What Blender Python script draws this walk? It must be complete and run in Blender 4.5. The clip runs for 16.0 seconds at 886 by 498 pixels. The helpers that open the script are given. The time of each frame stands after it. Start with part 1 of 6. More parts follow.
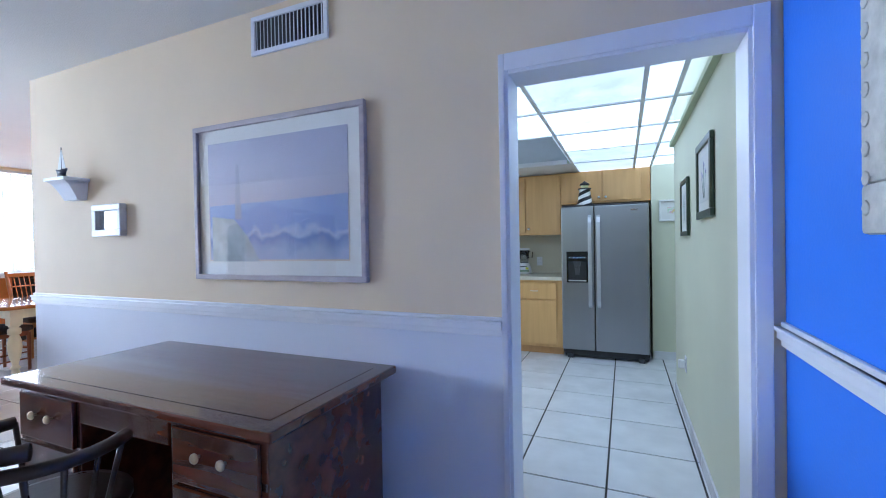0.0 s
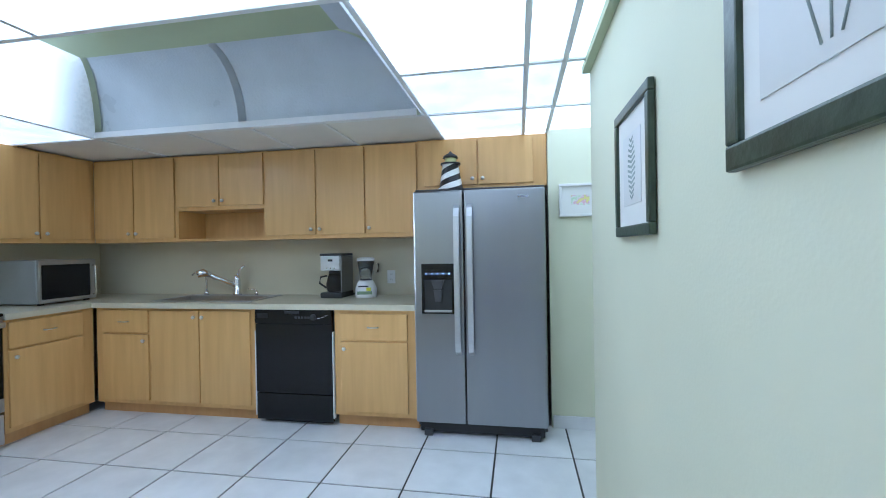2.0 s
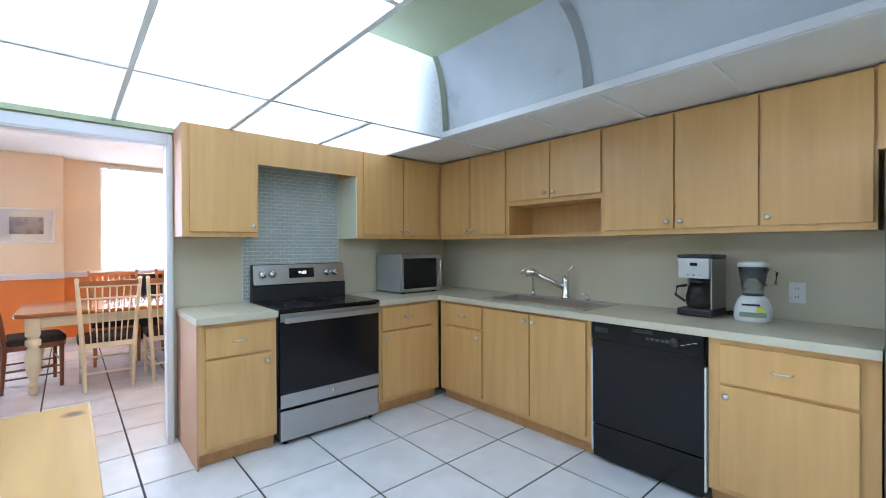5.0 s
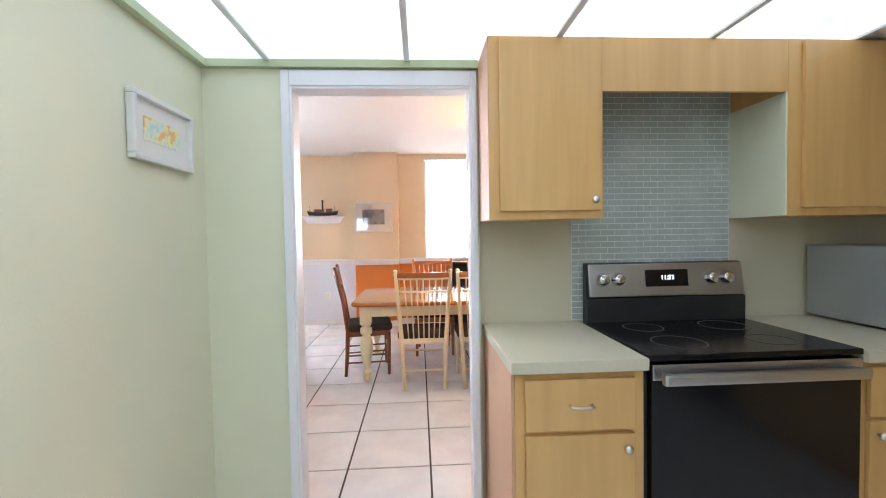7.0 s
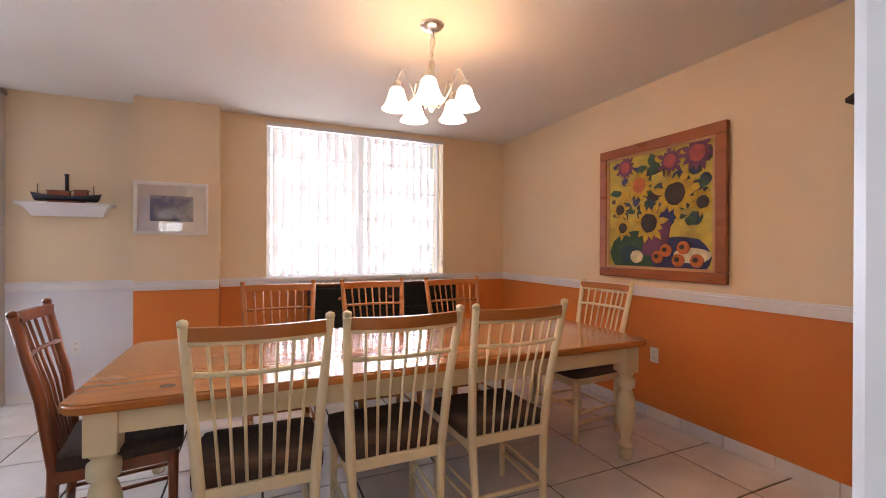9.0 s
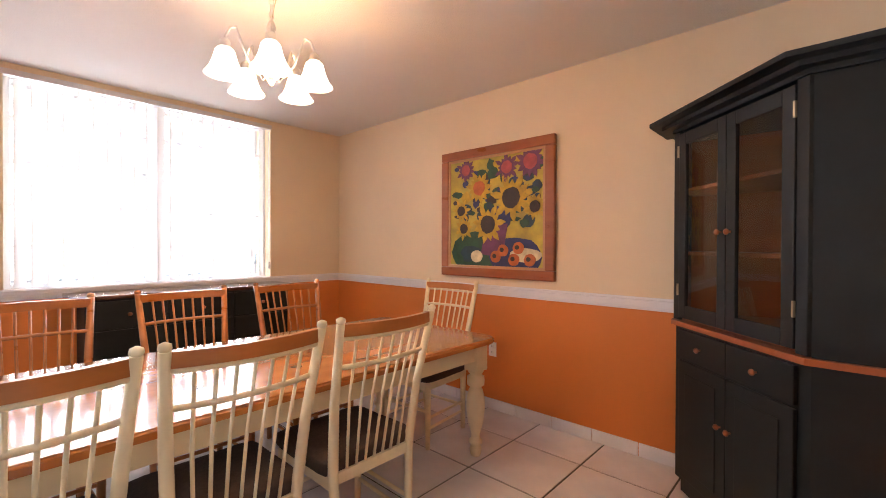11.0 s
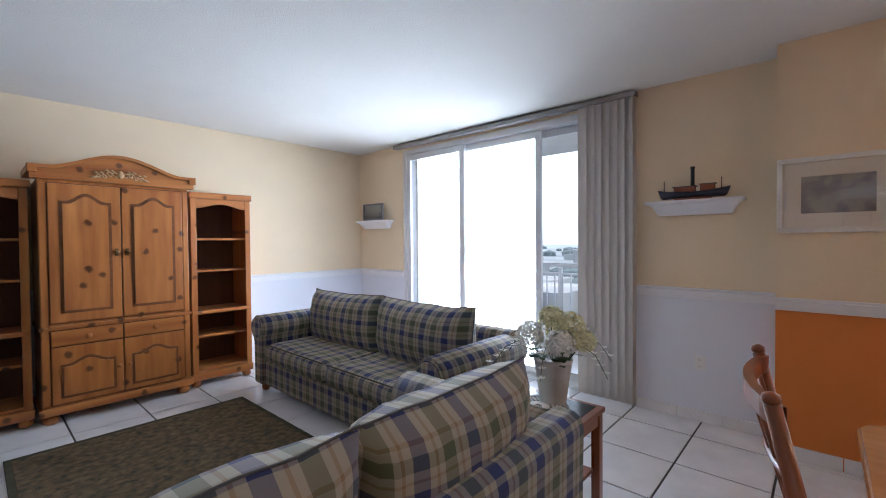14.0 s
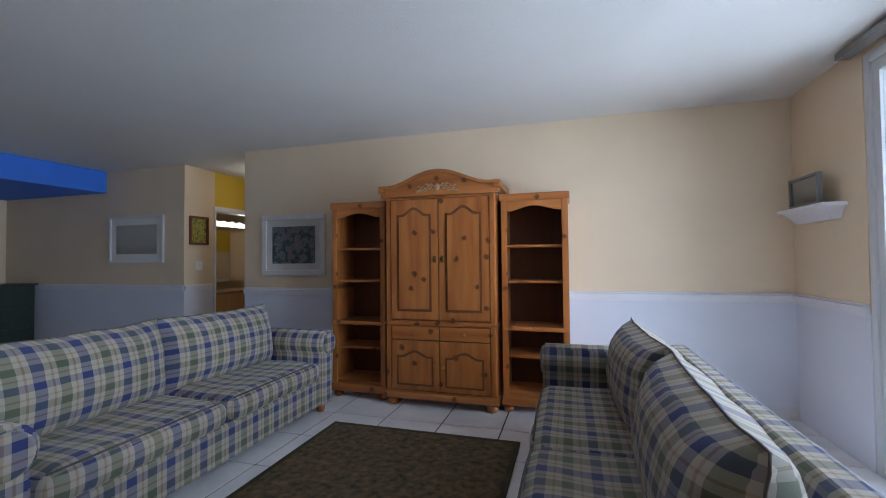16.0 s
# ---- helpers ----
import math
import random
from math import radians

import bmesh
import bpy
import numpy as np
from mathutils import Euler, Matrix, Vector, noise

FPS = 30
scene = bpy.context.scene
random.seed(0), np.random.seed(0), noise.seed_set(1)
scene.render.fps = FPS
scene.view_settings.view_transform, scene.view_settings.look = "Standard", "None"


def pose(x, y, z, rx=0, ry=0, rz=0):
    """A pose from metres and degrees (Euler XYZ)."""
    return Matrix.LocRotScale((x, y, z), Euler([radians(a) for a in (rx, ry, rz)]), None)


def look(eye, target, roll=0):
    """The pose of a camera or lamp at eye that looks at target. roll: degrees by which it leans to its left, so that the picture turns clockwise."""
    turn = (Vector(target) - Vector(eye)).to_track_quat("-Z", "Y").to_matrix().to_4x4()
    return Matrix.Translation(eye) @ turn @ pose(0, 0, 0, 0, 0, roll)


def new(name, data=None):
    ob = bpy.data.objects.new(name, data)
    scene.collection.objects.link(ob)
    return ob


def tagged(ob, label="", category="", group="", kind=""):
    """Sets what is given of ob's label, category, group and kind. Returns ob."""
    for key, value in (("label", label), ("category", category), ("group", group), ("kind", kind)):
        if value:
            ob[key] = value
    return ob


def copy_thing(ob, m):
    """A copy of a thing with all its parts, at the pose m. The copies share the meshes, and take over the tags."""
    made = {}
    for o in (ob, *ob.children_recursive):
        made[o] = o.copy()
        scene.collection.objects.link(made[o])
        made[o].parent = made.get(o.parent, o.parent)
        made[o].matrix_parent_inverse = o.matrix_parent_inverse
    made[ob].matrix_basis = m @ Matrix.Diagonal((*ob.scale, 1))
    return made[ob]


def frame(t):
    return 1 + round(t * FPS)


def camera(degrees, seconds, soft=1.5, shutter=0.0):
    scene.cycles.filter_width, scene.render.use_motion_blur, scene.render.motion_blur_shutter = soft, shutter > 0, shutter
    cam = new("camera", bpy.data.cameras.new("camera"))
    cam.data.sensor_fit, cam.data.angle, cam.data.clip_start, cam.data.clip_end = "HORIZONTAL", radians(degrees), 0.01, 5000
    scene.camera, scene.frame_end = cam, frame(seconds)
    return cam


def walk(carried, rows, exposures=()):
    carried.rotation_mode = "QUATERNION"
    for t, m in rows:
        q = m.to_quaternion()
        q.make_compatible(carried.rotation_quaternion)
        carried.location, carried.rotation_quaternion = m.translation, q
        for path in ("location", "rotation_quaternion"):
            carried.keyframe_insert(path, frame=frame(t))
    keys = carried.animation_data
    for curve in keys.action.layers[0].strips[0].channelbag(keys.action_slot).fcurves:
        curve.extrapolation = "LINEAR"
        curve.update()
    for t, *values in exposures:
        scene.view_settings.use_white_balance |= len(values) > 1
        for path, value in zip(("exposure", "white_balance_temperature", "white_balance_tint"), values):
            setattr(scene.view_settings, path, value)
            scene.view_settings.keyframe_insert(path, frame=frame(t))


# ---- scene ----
cam = camera(92.5, 16.0, soft=1.0)
PATH = [
    (0, (2.169, -0.152, 1.306), (1.383, 1.687, 1.284), -1.0),
    (0.5, (2.167, 0.511, 1.3), (1.61, 2.432, 1.272), -1.2),
    (1, (2.213, 1.162, 1.296), (1.784, 3.115, 1.263), -1.2),
    (1.5, (2.227, 1.664, 1.289), (1.864, 3.631, 1.266), -1.1),
    (2, (2.229, 1.922, 1.313), (1.881, 3.892, 1.304), -1.0),
    (2.5, (2.205, 2.022, 1.324), (1.843, 3.989, 1.325), -0.8),
    (3, (2.154, 2.103, 1.327), (1.639, 4.035, 1.329), -0.7),
    (3.5, (2.08, 2.192, 1.325), (1.298, 4.033, 1.326), -0.6),
    (4, (1.96, 2.254, 1.331), (0.943, 3.977, 1.322), -0.5),
    (4.5, (1.783, 2.318, 1.321), (0.532, 3.878, 1.311), -0.2),
    (5, (1.614, 2.407, 1.328), (0.114, 3.731, 1.318), -0.2),
    (5.2, (1.554, 2.446, 1.327), (-0.024, 3.675, 1.318), -0.2),
    (7.3, (-0.161, 2.667, 1.342), (-2.16, 2.712, 1.28), -0.6),
    (7.5, (-0.416, 2.638, 1.325), (-2.415, 2.676, 1.267), -0.4),
    (8, (-1.022, 2.574, 1.28), (-3.02, 2.645, 1.242), -0.3),
    (8.2, (-1.223, 2.556, 1.272), (-3.217, 2.707, 1.247), 0.1),
    (8.5, (-1.494, 2.61, 1.258), (-3.465, 2.95, 1.238), -0.1),
    (9, (-1.79, 2.678, 1.291), (-3.622, 3.48, 1.287), 0.2),
    (9.2, (-1.862, 2.69, 1.282), (-3.584, 3.706, 1.294), 0.1),
    (11.3, (-2.196, 2.653, 1.324), (-3.548, 4.127, 1.31), 0.2),
    (11.5, (-2.276, 2.65, 1.33), (-3.766, 3.984, 1.317), -0.1),
    (12, (-2.295, 2.637, 1.332), (-4.144, 3.4, 1.318), -0.1),
    (12.5, (-2.314, 2.505, 1.32), (-4.307, 2.67, 1.316), -0.4),
    (13, (-2.305, 2.439, 1.350), (-4.263, 2.030, 1.329), -0.4),
    (13.5, (-2.463, 2.251, 1.328), (-4.245, 1.344, 1.311), -0.2),
    (14, (-2.736, 1.947, 1.369), (-4.222, 0.61, 1.331), -0.5),
    (14.5, (-3.207, 1.681, 1.369), (-4.285, -0.003, 1.337), -0.8),
    (15, (-3.72, 1.456, 1.347), (-4.306, -0.457, 1.331), -1.2),
    (15.5, (-4.193, 1.308, 1.331), (-4.28, -0.691, 1.347), -1.4),
    (16, (-4.661, 1.167, 1.296), (-4.09, -0.75, 1.346), -0.6),
]
EXPOSURES = [(0, .25, 4900, 10), (.5, .5, 4900, 10), (1, .5, 4950, 9), (2, .6, 4980, 9), (3.5, .8, 5000, 9), (5, .76, 5200, 10), (7.5, .58, 5850, 12), (8.5, .15, 5800, 15), (9.0, -.2, 6100, 17), (11.5, .25, 6050, 18), (12.5, 0, 5680, 14), (13, -.35, 5550, 12), (13.5, -.6, 5480, 11), (14.0, -.95, 5430, 10), (14.5, -1.25, 5380, 10), (15, -1.4, 5300, 10), (16, -1.6, 5300, 10)]
walk(cam, [(t, look(eye, target, roll)) for t, eye, target, roll in PATH], EXPOSURES)


# ---- world, sun, large lights, exposure ----
W = bpy.data.worlds.new("sky")
scene.world = W
W.use_nodes = True
wn = W.node_tree
sky = wn.nodes.new("ShaderNodeTexSky")
sky.sky_type, sky.sun_disc = "NISHITA", False
sky.dust_density = 5
sky.sun_elevation, sky.sun_rotation = radians(58), radians(200)
wn.links.new(sky.outputs[0], wn.nodes["Background"].inputs[0])
wn.nodes["Background"].inputs[1].default_value = 0.13


def lamp(name, kind, where, power, colour, size=0.1, size_y=0.1, toward=None):
    d = bpy.data.lights.new(name, kind)
    d.energy, d.color = power, colour
    if kind == "AREA":
        d.spread = radians(125)
        d.shape, d.size, d.size_y = "RECTANGLE", size, size_y
    elif kind == "SUN":
        d.angle = size
    else:
        d.shadow_soft_size = size
    o = new(name, d)
    o.matrix_world = look(where, toward) if toward else Matrix.Translation(where)
    return o


lamp("sun", "SUN", (-8, 9, 20), 3.0, (1, .95, .88), radians(1.0), toward=(-7.8, 4, 5))
# daylight in the two glazed openings of the west wall
lamp("slider_daylight", "AREA", (-6.50, -1.02, 1.25), 175, (.93, .97, 1.0), 1.66, 2.3, toward=(0, -1.02, 1.25))
lamp("window_daylight", "AREA", (-6.62, 3.70, 1.77), 52, (1, .95, .92), 1.8, 1.45, toward=(0, 3.70, 1.77))
lamp("vanity_glow", "POINT", (.78, -4.87, 1.94), 14, (1, .80, .55), .08)
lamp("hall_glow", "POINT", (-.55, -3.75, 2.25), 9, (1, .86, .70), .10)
lamp("chandelier_glow", "POINT", (-4.045, 3.59, 2.03), 29, (1, .46, .13), .12)


# ---- materials ----
def mat(name, colour, rough=.6, metal=0, scale=6, vary=.12, bump=.05, bscale=60, stretch=(1, 1, 1), colour2=None, coat=0, spec=.5, trans=0, coords="Object"):
    m = bpy.data.materials.new(name)
    m.use_nodes = True
    nt = m.node_tree
    b = nt.nodes["Principled BSDF"]
    b.inputs["Roughness"].default_value = rough
    b.inputs["Metallic"].default_value = metal
    b.inputs["Coat Weight"].default_value = coat
    b.inputs["Coat Roughness"].default_value = .08
    b.inputs["Specular IOR Level"].default_value = spec
    b.inputs["Transmission Weight"].default_value = trans
    tc = nt.nodes.new("ShaderNodeTexCoord")
    mp = nt.nodes.new("ShaderNodeMapping")
    mp.inputs["Scale"].default_value = stretch
    nt.links.new(tc.outputs[coords], mp.inputs[0])
    info = nt.nodes.new("ShaderNodeObjectInfo")
    off = nt.nodes.new("ShaderNodeVectorMath")
    off.operation = "ADD"
    mul = nt.nodes.new("ShaderNodeMath")
    mul.operation = "MULTIPLY"
    mul.inputs[1].default_value = 37
    nt.links.new(info.outputs["Random"], mul.inputs[0])
    nt.links.new(mp.outputs[0], off.inputs[0])
    nt.links.new(mul.outputs[0], off.inputs[1])
    n = nt.nodes.new("ShaderNodeTexNoise")
    n.inputs["Scale"].default_value = scale
    n.inputs["Detail"].default_value = 6
    nt.links.new(off.outputs[0], n.inputs["Vector"])
    ramp = nt.nodes.new("ShaderNodeValToRGB")
    c = Vector(colour)
    c2 = Vector(colour2) if colour2 else c * (1 - vary)
    ramp.color_ramp.elements[0].color = (*c2, 1)
    ramp.color_ramp.elements[1].color = (*(c if colour2 else c * (1 + vary * .5)), 1)
    ramp.color_ramp.elements[0].position, ramp.color_ramp.elements[1].position = .3, .7
    nt.links.new(n.outputs[0], ramp.inputs[0])
    nt.links.new(ramp.outputs[0], b.inputs["Base Color"])
    if bump:
        n2 = nt.nodes.new("ShaderNodeTexNoise")
        n2.inputs["Scale"].default_value = bscale
        n2.inputs["Detail"].default_value = 4
        nt.links.new(off.outputs[0], n2.inputs["Vector"])
        bp = nt.nodes.new("ShaderNodeBump")
        bp.inputs["Strength"].default_value = bump
        bp.inputs["Distance"].default_value = .01
        nt.links.new(n2.outputs[0], bp.inputs["Height"])
        nt.links.new(bp.outputs[0], b.inputs["Normal"])
        rr = nt.nodes.new("ShaderNodeMapRange")
        rr.inputs[3].default_value, rr.inputs[4].default_value = max(0, rough - .08), min(1, rough + .08)
        nt.links.new(n.outputs[0], rr.inputs[0])
        nt.links.new(rr.outputs[0], b.inputs["Roughness"])
    return m


def wood(name, light, dark, grain=(1, 1, 14), rough=.4, coat=.2, knots=0.0, turn=90):
    """Wood whose grain runs along the axis with the smallest stretch."""
    m = mat(name, light, rough, colour2=dark, scale=2.2, bump=.06, bscale=5, stretch=grain, coat=coat)
    if knots:
        nt = m.node_tree
        b = nt.nodes["Principled BSDF"]
        tc = nt.nodes["Texture Coordinate"]
        v = nt.nodes.new("ShaderNodeTexVoronoi")
        v.inputs["Scale"].default_value = knots
        flat = nt.nodes.new("ShaderNodeMapping")
        flat.inputs["Rotation"].default_value = (radians(turn), 0, 0)
        flat.inputs["Location"].default_value = (.37, .21, 0)
        v.voronoi_dimensions = "2D"
        wob = nt.nodes.new("ShaderNodeTexNoise")
        wob.inputs["Scale"].default_value = 22
        add = nt.nodes.new("ShaderNodeMix")
        add.data_type, add.blend_type = "RGBA", "LINEAR_LIGHT"
        add.inputs["Factor"].default_value = .018
        nt.links.new(tc.outputs["Object"], flat.inputs[0])
        nt.links.new(flat.outputs[0], wob.inputs["Vector"])
        nt.links.new(flat.outputs[0], add.inputs["A"])
        nt.links.new(wob.outputs[1], add.inputs["B"])
        nt.links.new(add.outputs["Result"], v.inputs["Vector"])
        r = nt.nodes.new("ShaderNodeValToRGB")
        r.color_ramp.elements[0].position, r.color_ramp.elements[1].position = .014 * knots, .030 * knots
        r.color_ramp.elements[0].color = (.10, .05, .03, 1)
        r.color_ramp.elements[1].color = (1, 1, 1, 1)
        sp = nt.nodes.new("ShaderNodeSeparateColor")
        nt.links.new(v.outputs["Color"], sp.inputs[0])
        pick = nt.nodes.new("ShaderNodeMath")
        pick.operation, pick.inputs[1].default_value = "GREATER_THAN", .70
        nt.links.new(sp.outputs[0], pick.inputs[0])
        far = nt.nodes.new("ShaderNodeMath")
        far.operation = "ADD"
        nt.links.new(pick.outputs[0], far.inputs[0])
        nt.links.new(v.outputs["Distance"], far.inputs[1])
        nt.links.new(far.outputs[0], r.inputs[0])
        mx = nt.nodes.new("ShaderNodeMix")
        mx.data_type, mx.blend_type = "RGBA", "MULTIPLY"
        mx.inputs["Factor"].default_value = .8
        src = b.inputs["Base Color"].links[0].from_socket
        nt.links.new(src, mx.inputs["A"])
        nt.links.new(r.outputs[0], mx.inputs["B"])
        nt.links.new(mx.outputs["Result"], b.inputs["Base Color"])
    return m


def glow(name, colour, strength, vary=.15, scale=3.0):
    """A lit diffuser: emission with soft unevenness over a white body."""
    m = mat(name, (.8, .8, .8), .4, scale=40, bump=.2, bscale=90)
    nt = m.node_tree
    b = nt.nodes["Principled BSDF"]
    n = nt.nodes.new("ShaderNodeTexNoise")
    n.inputs["Scale"].default_value = scale
    tc = nt.nodes["Texture Coordinate"]
    nt.links.new(tc.outputs["Object"], n.inputs["Vector"])
    r = nt.nodes.new("ShaderNodeMapRange")
    r.inputs[1].default_value, r.inputs[2].default_value = .3, .7
    r.inputs[3].default_value, r.inputs[4].default_value = strength * (1 - vary), strength * (1 + vary)
    nt.links.new(n.outputs[0], r.inputs[0])
    b.inputs["Emission Color"].default_value = (*colour, 1)
    nt.links.new(r.outputs[0], b.inputs["Emission Strength"])
    return m


def bands(name, axis_u, axis_v, ground, rough=.9):
    """Woven plaid from stripe lists (start, width, colour, strength) along u and v, repeating every 0.2 m."""
    m = bpy.data.materials.new(name)
    m.use_nodes = True
    nt = m.node_tree
    b = nt.nodes["Principled BSDF"]
    b.inputs["Roughness"].default_value = rough
    b.inputs["Sheen Weight"].default_value = .15
    uv = nt.nodes.new("ShaderNodeTexCoord")
    sep = nt.nodes.new("ShaderNodeSeparateXYZ")
    nt.links.new(uv.outputs["UV"], sep.inputs[0])
    outs = []
    for k, stripes in ((0, axis_u), (1, axis_v)):
        mo = nt.nodes.new("ShaderNodeMath")
        mo.operation = "FLOORED_MODULO"
        mo.inputs[1].default_value = .21
        nt.links.new(sep.outputs[k], mo.inputs[0])
        dv = nt.nodes.new("ShaderNodeMath")
        dv.operation = "DIVIDE"
        dv.inputs[1].default_value = .21
        nt.links.new(mo.outputs[0], dv.inputs[0])
        r = nt.nodes.new("ShaderNodeValToRGB")
        r.color_ramp.interpolation = "CONSTANT"
        e = r.color_ramp.elements
        e[0].position, e[0].color = 0, (*ground, 1)
        e[1].position, e[1].color = .999, (*ground, 1)
        for s, w, c in stripes:
            a = e.new(s)
            a.color = (*c, 1)
            z = e.new(s + w)
            z.color = (*ground, 1)
        nt.links.new(dv.outputs[0], r.inputs[0])
        outs.append(r)
    mx = nt.nodes.new("ShaderNodeMix")
    mx.data_type, mx.blend_type = "RGBA", "MIX"
    mx.inputs["Factor"].default_value = .43
    nt.links.new(outs[0].outputs[0], mx.inputs["A"])
    nt.links.new(outs[1].outputs[0], mx.inputs["B"])
    n = nt.nodes.new("ShaderNodeTexNoise")
    n.inputs["Scale"].default_value = 350
    nt.links.new(uv.outputs["UV"], n.inputs["Vector"])
    bp = nt.nodes.new("ShaderNodeBump")
    bp.inputs["Strength"].default_value, bp.inputs["Distance"].default_value = .25, .002
    nt.links.new(n.outputs[0], bp.inputs["Height"])
    nt.links.new(bp.outputs[0], b.inputs["Normal"])
    nt.links.new(mx.outputs["Result"], b.inputs["Base Color"])
    return m


def glass(name, tint=(1, 1, 1), rough=0.0):
    m = bpy.data.materials.new(name)
    m.use_nodes = True
    b = m.node_tree.nodes["Principled BSDF"]
    b.inputs["Base Color"].default_value = (*tint, 1)
    b.inputs["Roughness"].default_value = rough
    b.inputs["Transmission Weight"].default_value = 1
    b.inputs["IOR"].default_value = 1.45
    return m


CREAM = mat("cream_wall_paint", (.80, .66, .465), .75, scale=1.5, vary=.05, bump=.05, bscale=110)
WHITE_LOW = mat("pale_wall_paint", (.76, .78, .86), .7, scale=1.5, vary=.04, bump=.05, bscale=110)
ORANGE = mat("orange_wall_paint", (.66, .20, .032), .6, scale=1.2, vary=.10, bump=.05, bscale=110)
GREEN = mat("pale_green_wall_paint", (.74, .745, .57), .7, scale=1.5, vary=.05, bump=.05, bscale=110)
SPLASH = mat("olive_beige_paint", (.62, .57, .42), .55, scale=2, vary=.05, bump=.04, bscale=90)
BLUE = mat("blue_wall_paint", (.06, .20, .80), .6, scale=1.5, vary=.06, bump=.1, bscale=90)
YELLOW = mat("yellow_wall_paint", (.75, .52, .05), .6, scale=1.5, vary=.06)
CEILING = mat("white_ceiling_paint", (.78, .76, .72), .9, scale=1, vary=.04, bump=.35, bscale=140)
TRIM = mat("white_trim_paint", (.82, .82, .86), .35, scale=3, vary=.04, bump=.03)
TILE = mat("white_floor_tile", (.80, .80, .82), .22, scale=5, vary=.10, bump=.03, bscale=12, spec=.5)
GROUT = mat("dark_grout", (.07, .068, .065), .9, scale=30, vary=.3, bump=.3)
MAPLE = wood("maple_veneer", (.72, .445, .165), (.63, .37, .128), (9, 9, .7), .38, .15)
MAPLE_DARK = wood("darker_maple", (.58, .33, .125), (.50, .27, .10), (9, 9, .7), .5, 0)
COUNTER = mat("beige_laminate", (.62, .57, .43), .35, scale=60, vary=.035, bump=.02)
STEEL = mat("brushed_steel", (.35, .36, .38), .32, 1, scale=1.2, vary=.035, bump=0, stretch=(6, 6, .3))
STEEL_H = mat("brushed_steel_level", (.52, .52, .53), .32, 1, scale=1.5, vary=.06, bump=.01, bscale=30, stretch=(.4, 14, 14))
HANDLE = mat("satin_handle_metal", (.62, .63, .65), .38, 1, scale=3, vary=.03, bump=0)
CHROME = mat("chrome", (.75, .75, .77), .12, 1, scale=3, vary=.03, bump=0)
NICKEL = mat("brushed_nickel", (.76, .75, .73), .28, 1, scale=20, vary=.05, bump=0)
BLACK = mat("black_gloss", (.008, .008, .010), .16, scale=5, vary=.2, bump=0, spec=.35)
BLACK_M = mat("black_plastic", (.02, .02, .022), .4, scale=20, vary=.2, bump=.03)
DARKGREY = mat("dark_grey_plastic", (.06, .06, .065), .45, scale=20, vary=.2)
WHITE_P = mat("white_plastic", (.80, .80, .80), .3, scale=10, vary=.03, bump=.01)
PINE = wood("honey_pine", (.44, .168, .038), (.27, .084, .017), (7, 7, .6), .38, .3, 4.2)
PINE_X = wood("honey_pine_level", (.44, .168, .038), (.27, .084, .017), (.6, 7, 7), .38, .3, 4.2)
PINE_PALE = wood("pale_pine", (.58, .36, .11), (.48, .28, .075), (.7, 8, 8), .4, .2, 3.5, 0)
TABLETOP = wood("lacquered_table_pine", (.50, .20, .050), (.37, .135, .030), (9, .5, 9), .14, .6, 2.6, 0)
CHERRY = wood("red_brown_chair_wood", (.27, .072, .020), (.17, .044, .013), (8, 8, .8), .3, .35)
HONEY = wood("honey_chair_wood", (.48, .19, .05), (.36, .13, .03), (.8, 8, 8), .3, .35)
CREAMPAINT = mat("cream_furniture_paint", (.80, .71, .47), .35, scale=9, vary=.07, bump=.04, bscale=30, coat=.1)
MAHOGANY = wood("dark_mahogany", (.125, .034, .015), (.055, .016, .008), (.7, 7, 7), .22, .5, 2.4, 0)
DARKWOOD = wood("nearly_black_wood", (.045, .025, .018), (.02, .012, .01), (7, 7, .7), .3, .3)
HUTCH = mat("black_green_paint", (.011, .014, .016), .5, scale=7, vary=.3, bump=.05, bscale=25, spec=.3)
HUTCH_IN = wood("rust_wood", (.34, .10, .03), (.26, .07, .02), (.8, 8, 8), .4, .2)
SEATCLOTH = mat("dark_brown_seat_cloth", (.060, .040, .032), .95, scale=60, vary=.3, bump=.3, bscale=220)
NAVY, SAGE, TAN = (.026, .038, .145), (.085, .105, .062), (.27, .19, .11)
IVORY = (.38, .345, .28)
PLAID = bands("plaid_upholstery", ((.04, .24, NAVY), (.40, .05, TAN), (.54, .24, SAGE), (.88, .05, TAN)), ((.04, .20, NAVY), (.36, .05, TAN), (.52, .20, SAGE), (.84, .05, TAN)), IVORY)
RUG = mat("worn_olive_rug_pile", (.16, .105, .048), 1, scale=24, colour2=(.026, .022, .013), bump=.6, bscale=150)
RUGEDGE = mat("dark_rug_border", (.05, .045, .022), 1, scale=14, vary=.4, bump=.5, bscale=150)
BLIND = mat("white_vinyl_slat", (.82, .82, .80), .45, scale=3, vary=.04, bump=.02)


def see_through_cloth(m, share, colour):
    """Lets part of the light pass softly through a thin sheet."""
    nt = m.node_tree
    tr = nt.nodes.new("ShaderNodeBsdfTranslucent")
    tr.inputs[0].default_value = (*colour, 1)
    mix = nt.nodes.new("ShaderNodeMixShader")
    mix.inputs[0].default_value = share
    out = nt.nodes["Material Output"]
    nt.links.new(nt.nodes["Principled BSDF"].outputs[0], mix.inputs[1])
    nt.links.new(tr.outputs[0], mix.inputs[2])
    nt.links.new(mix.outputs[0], out.inputs[0])


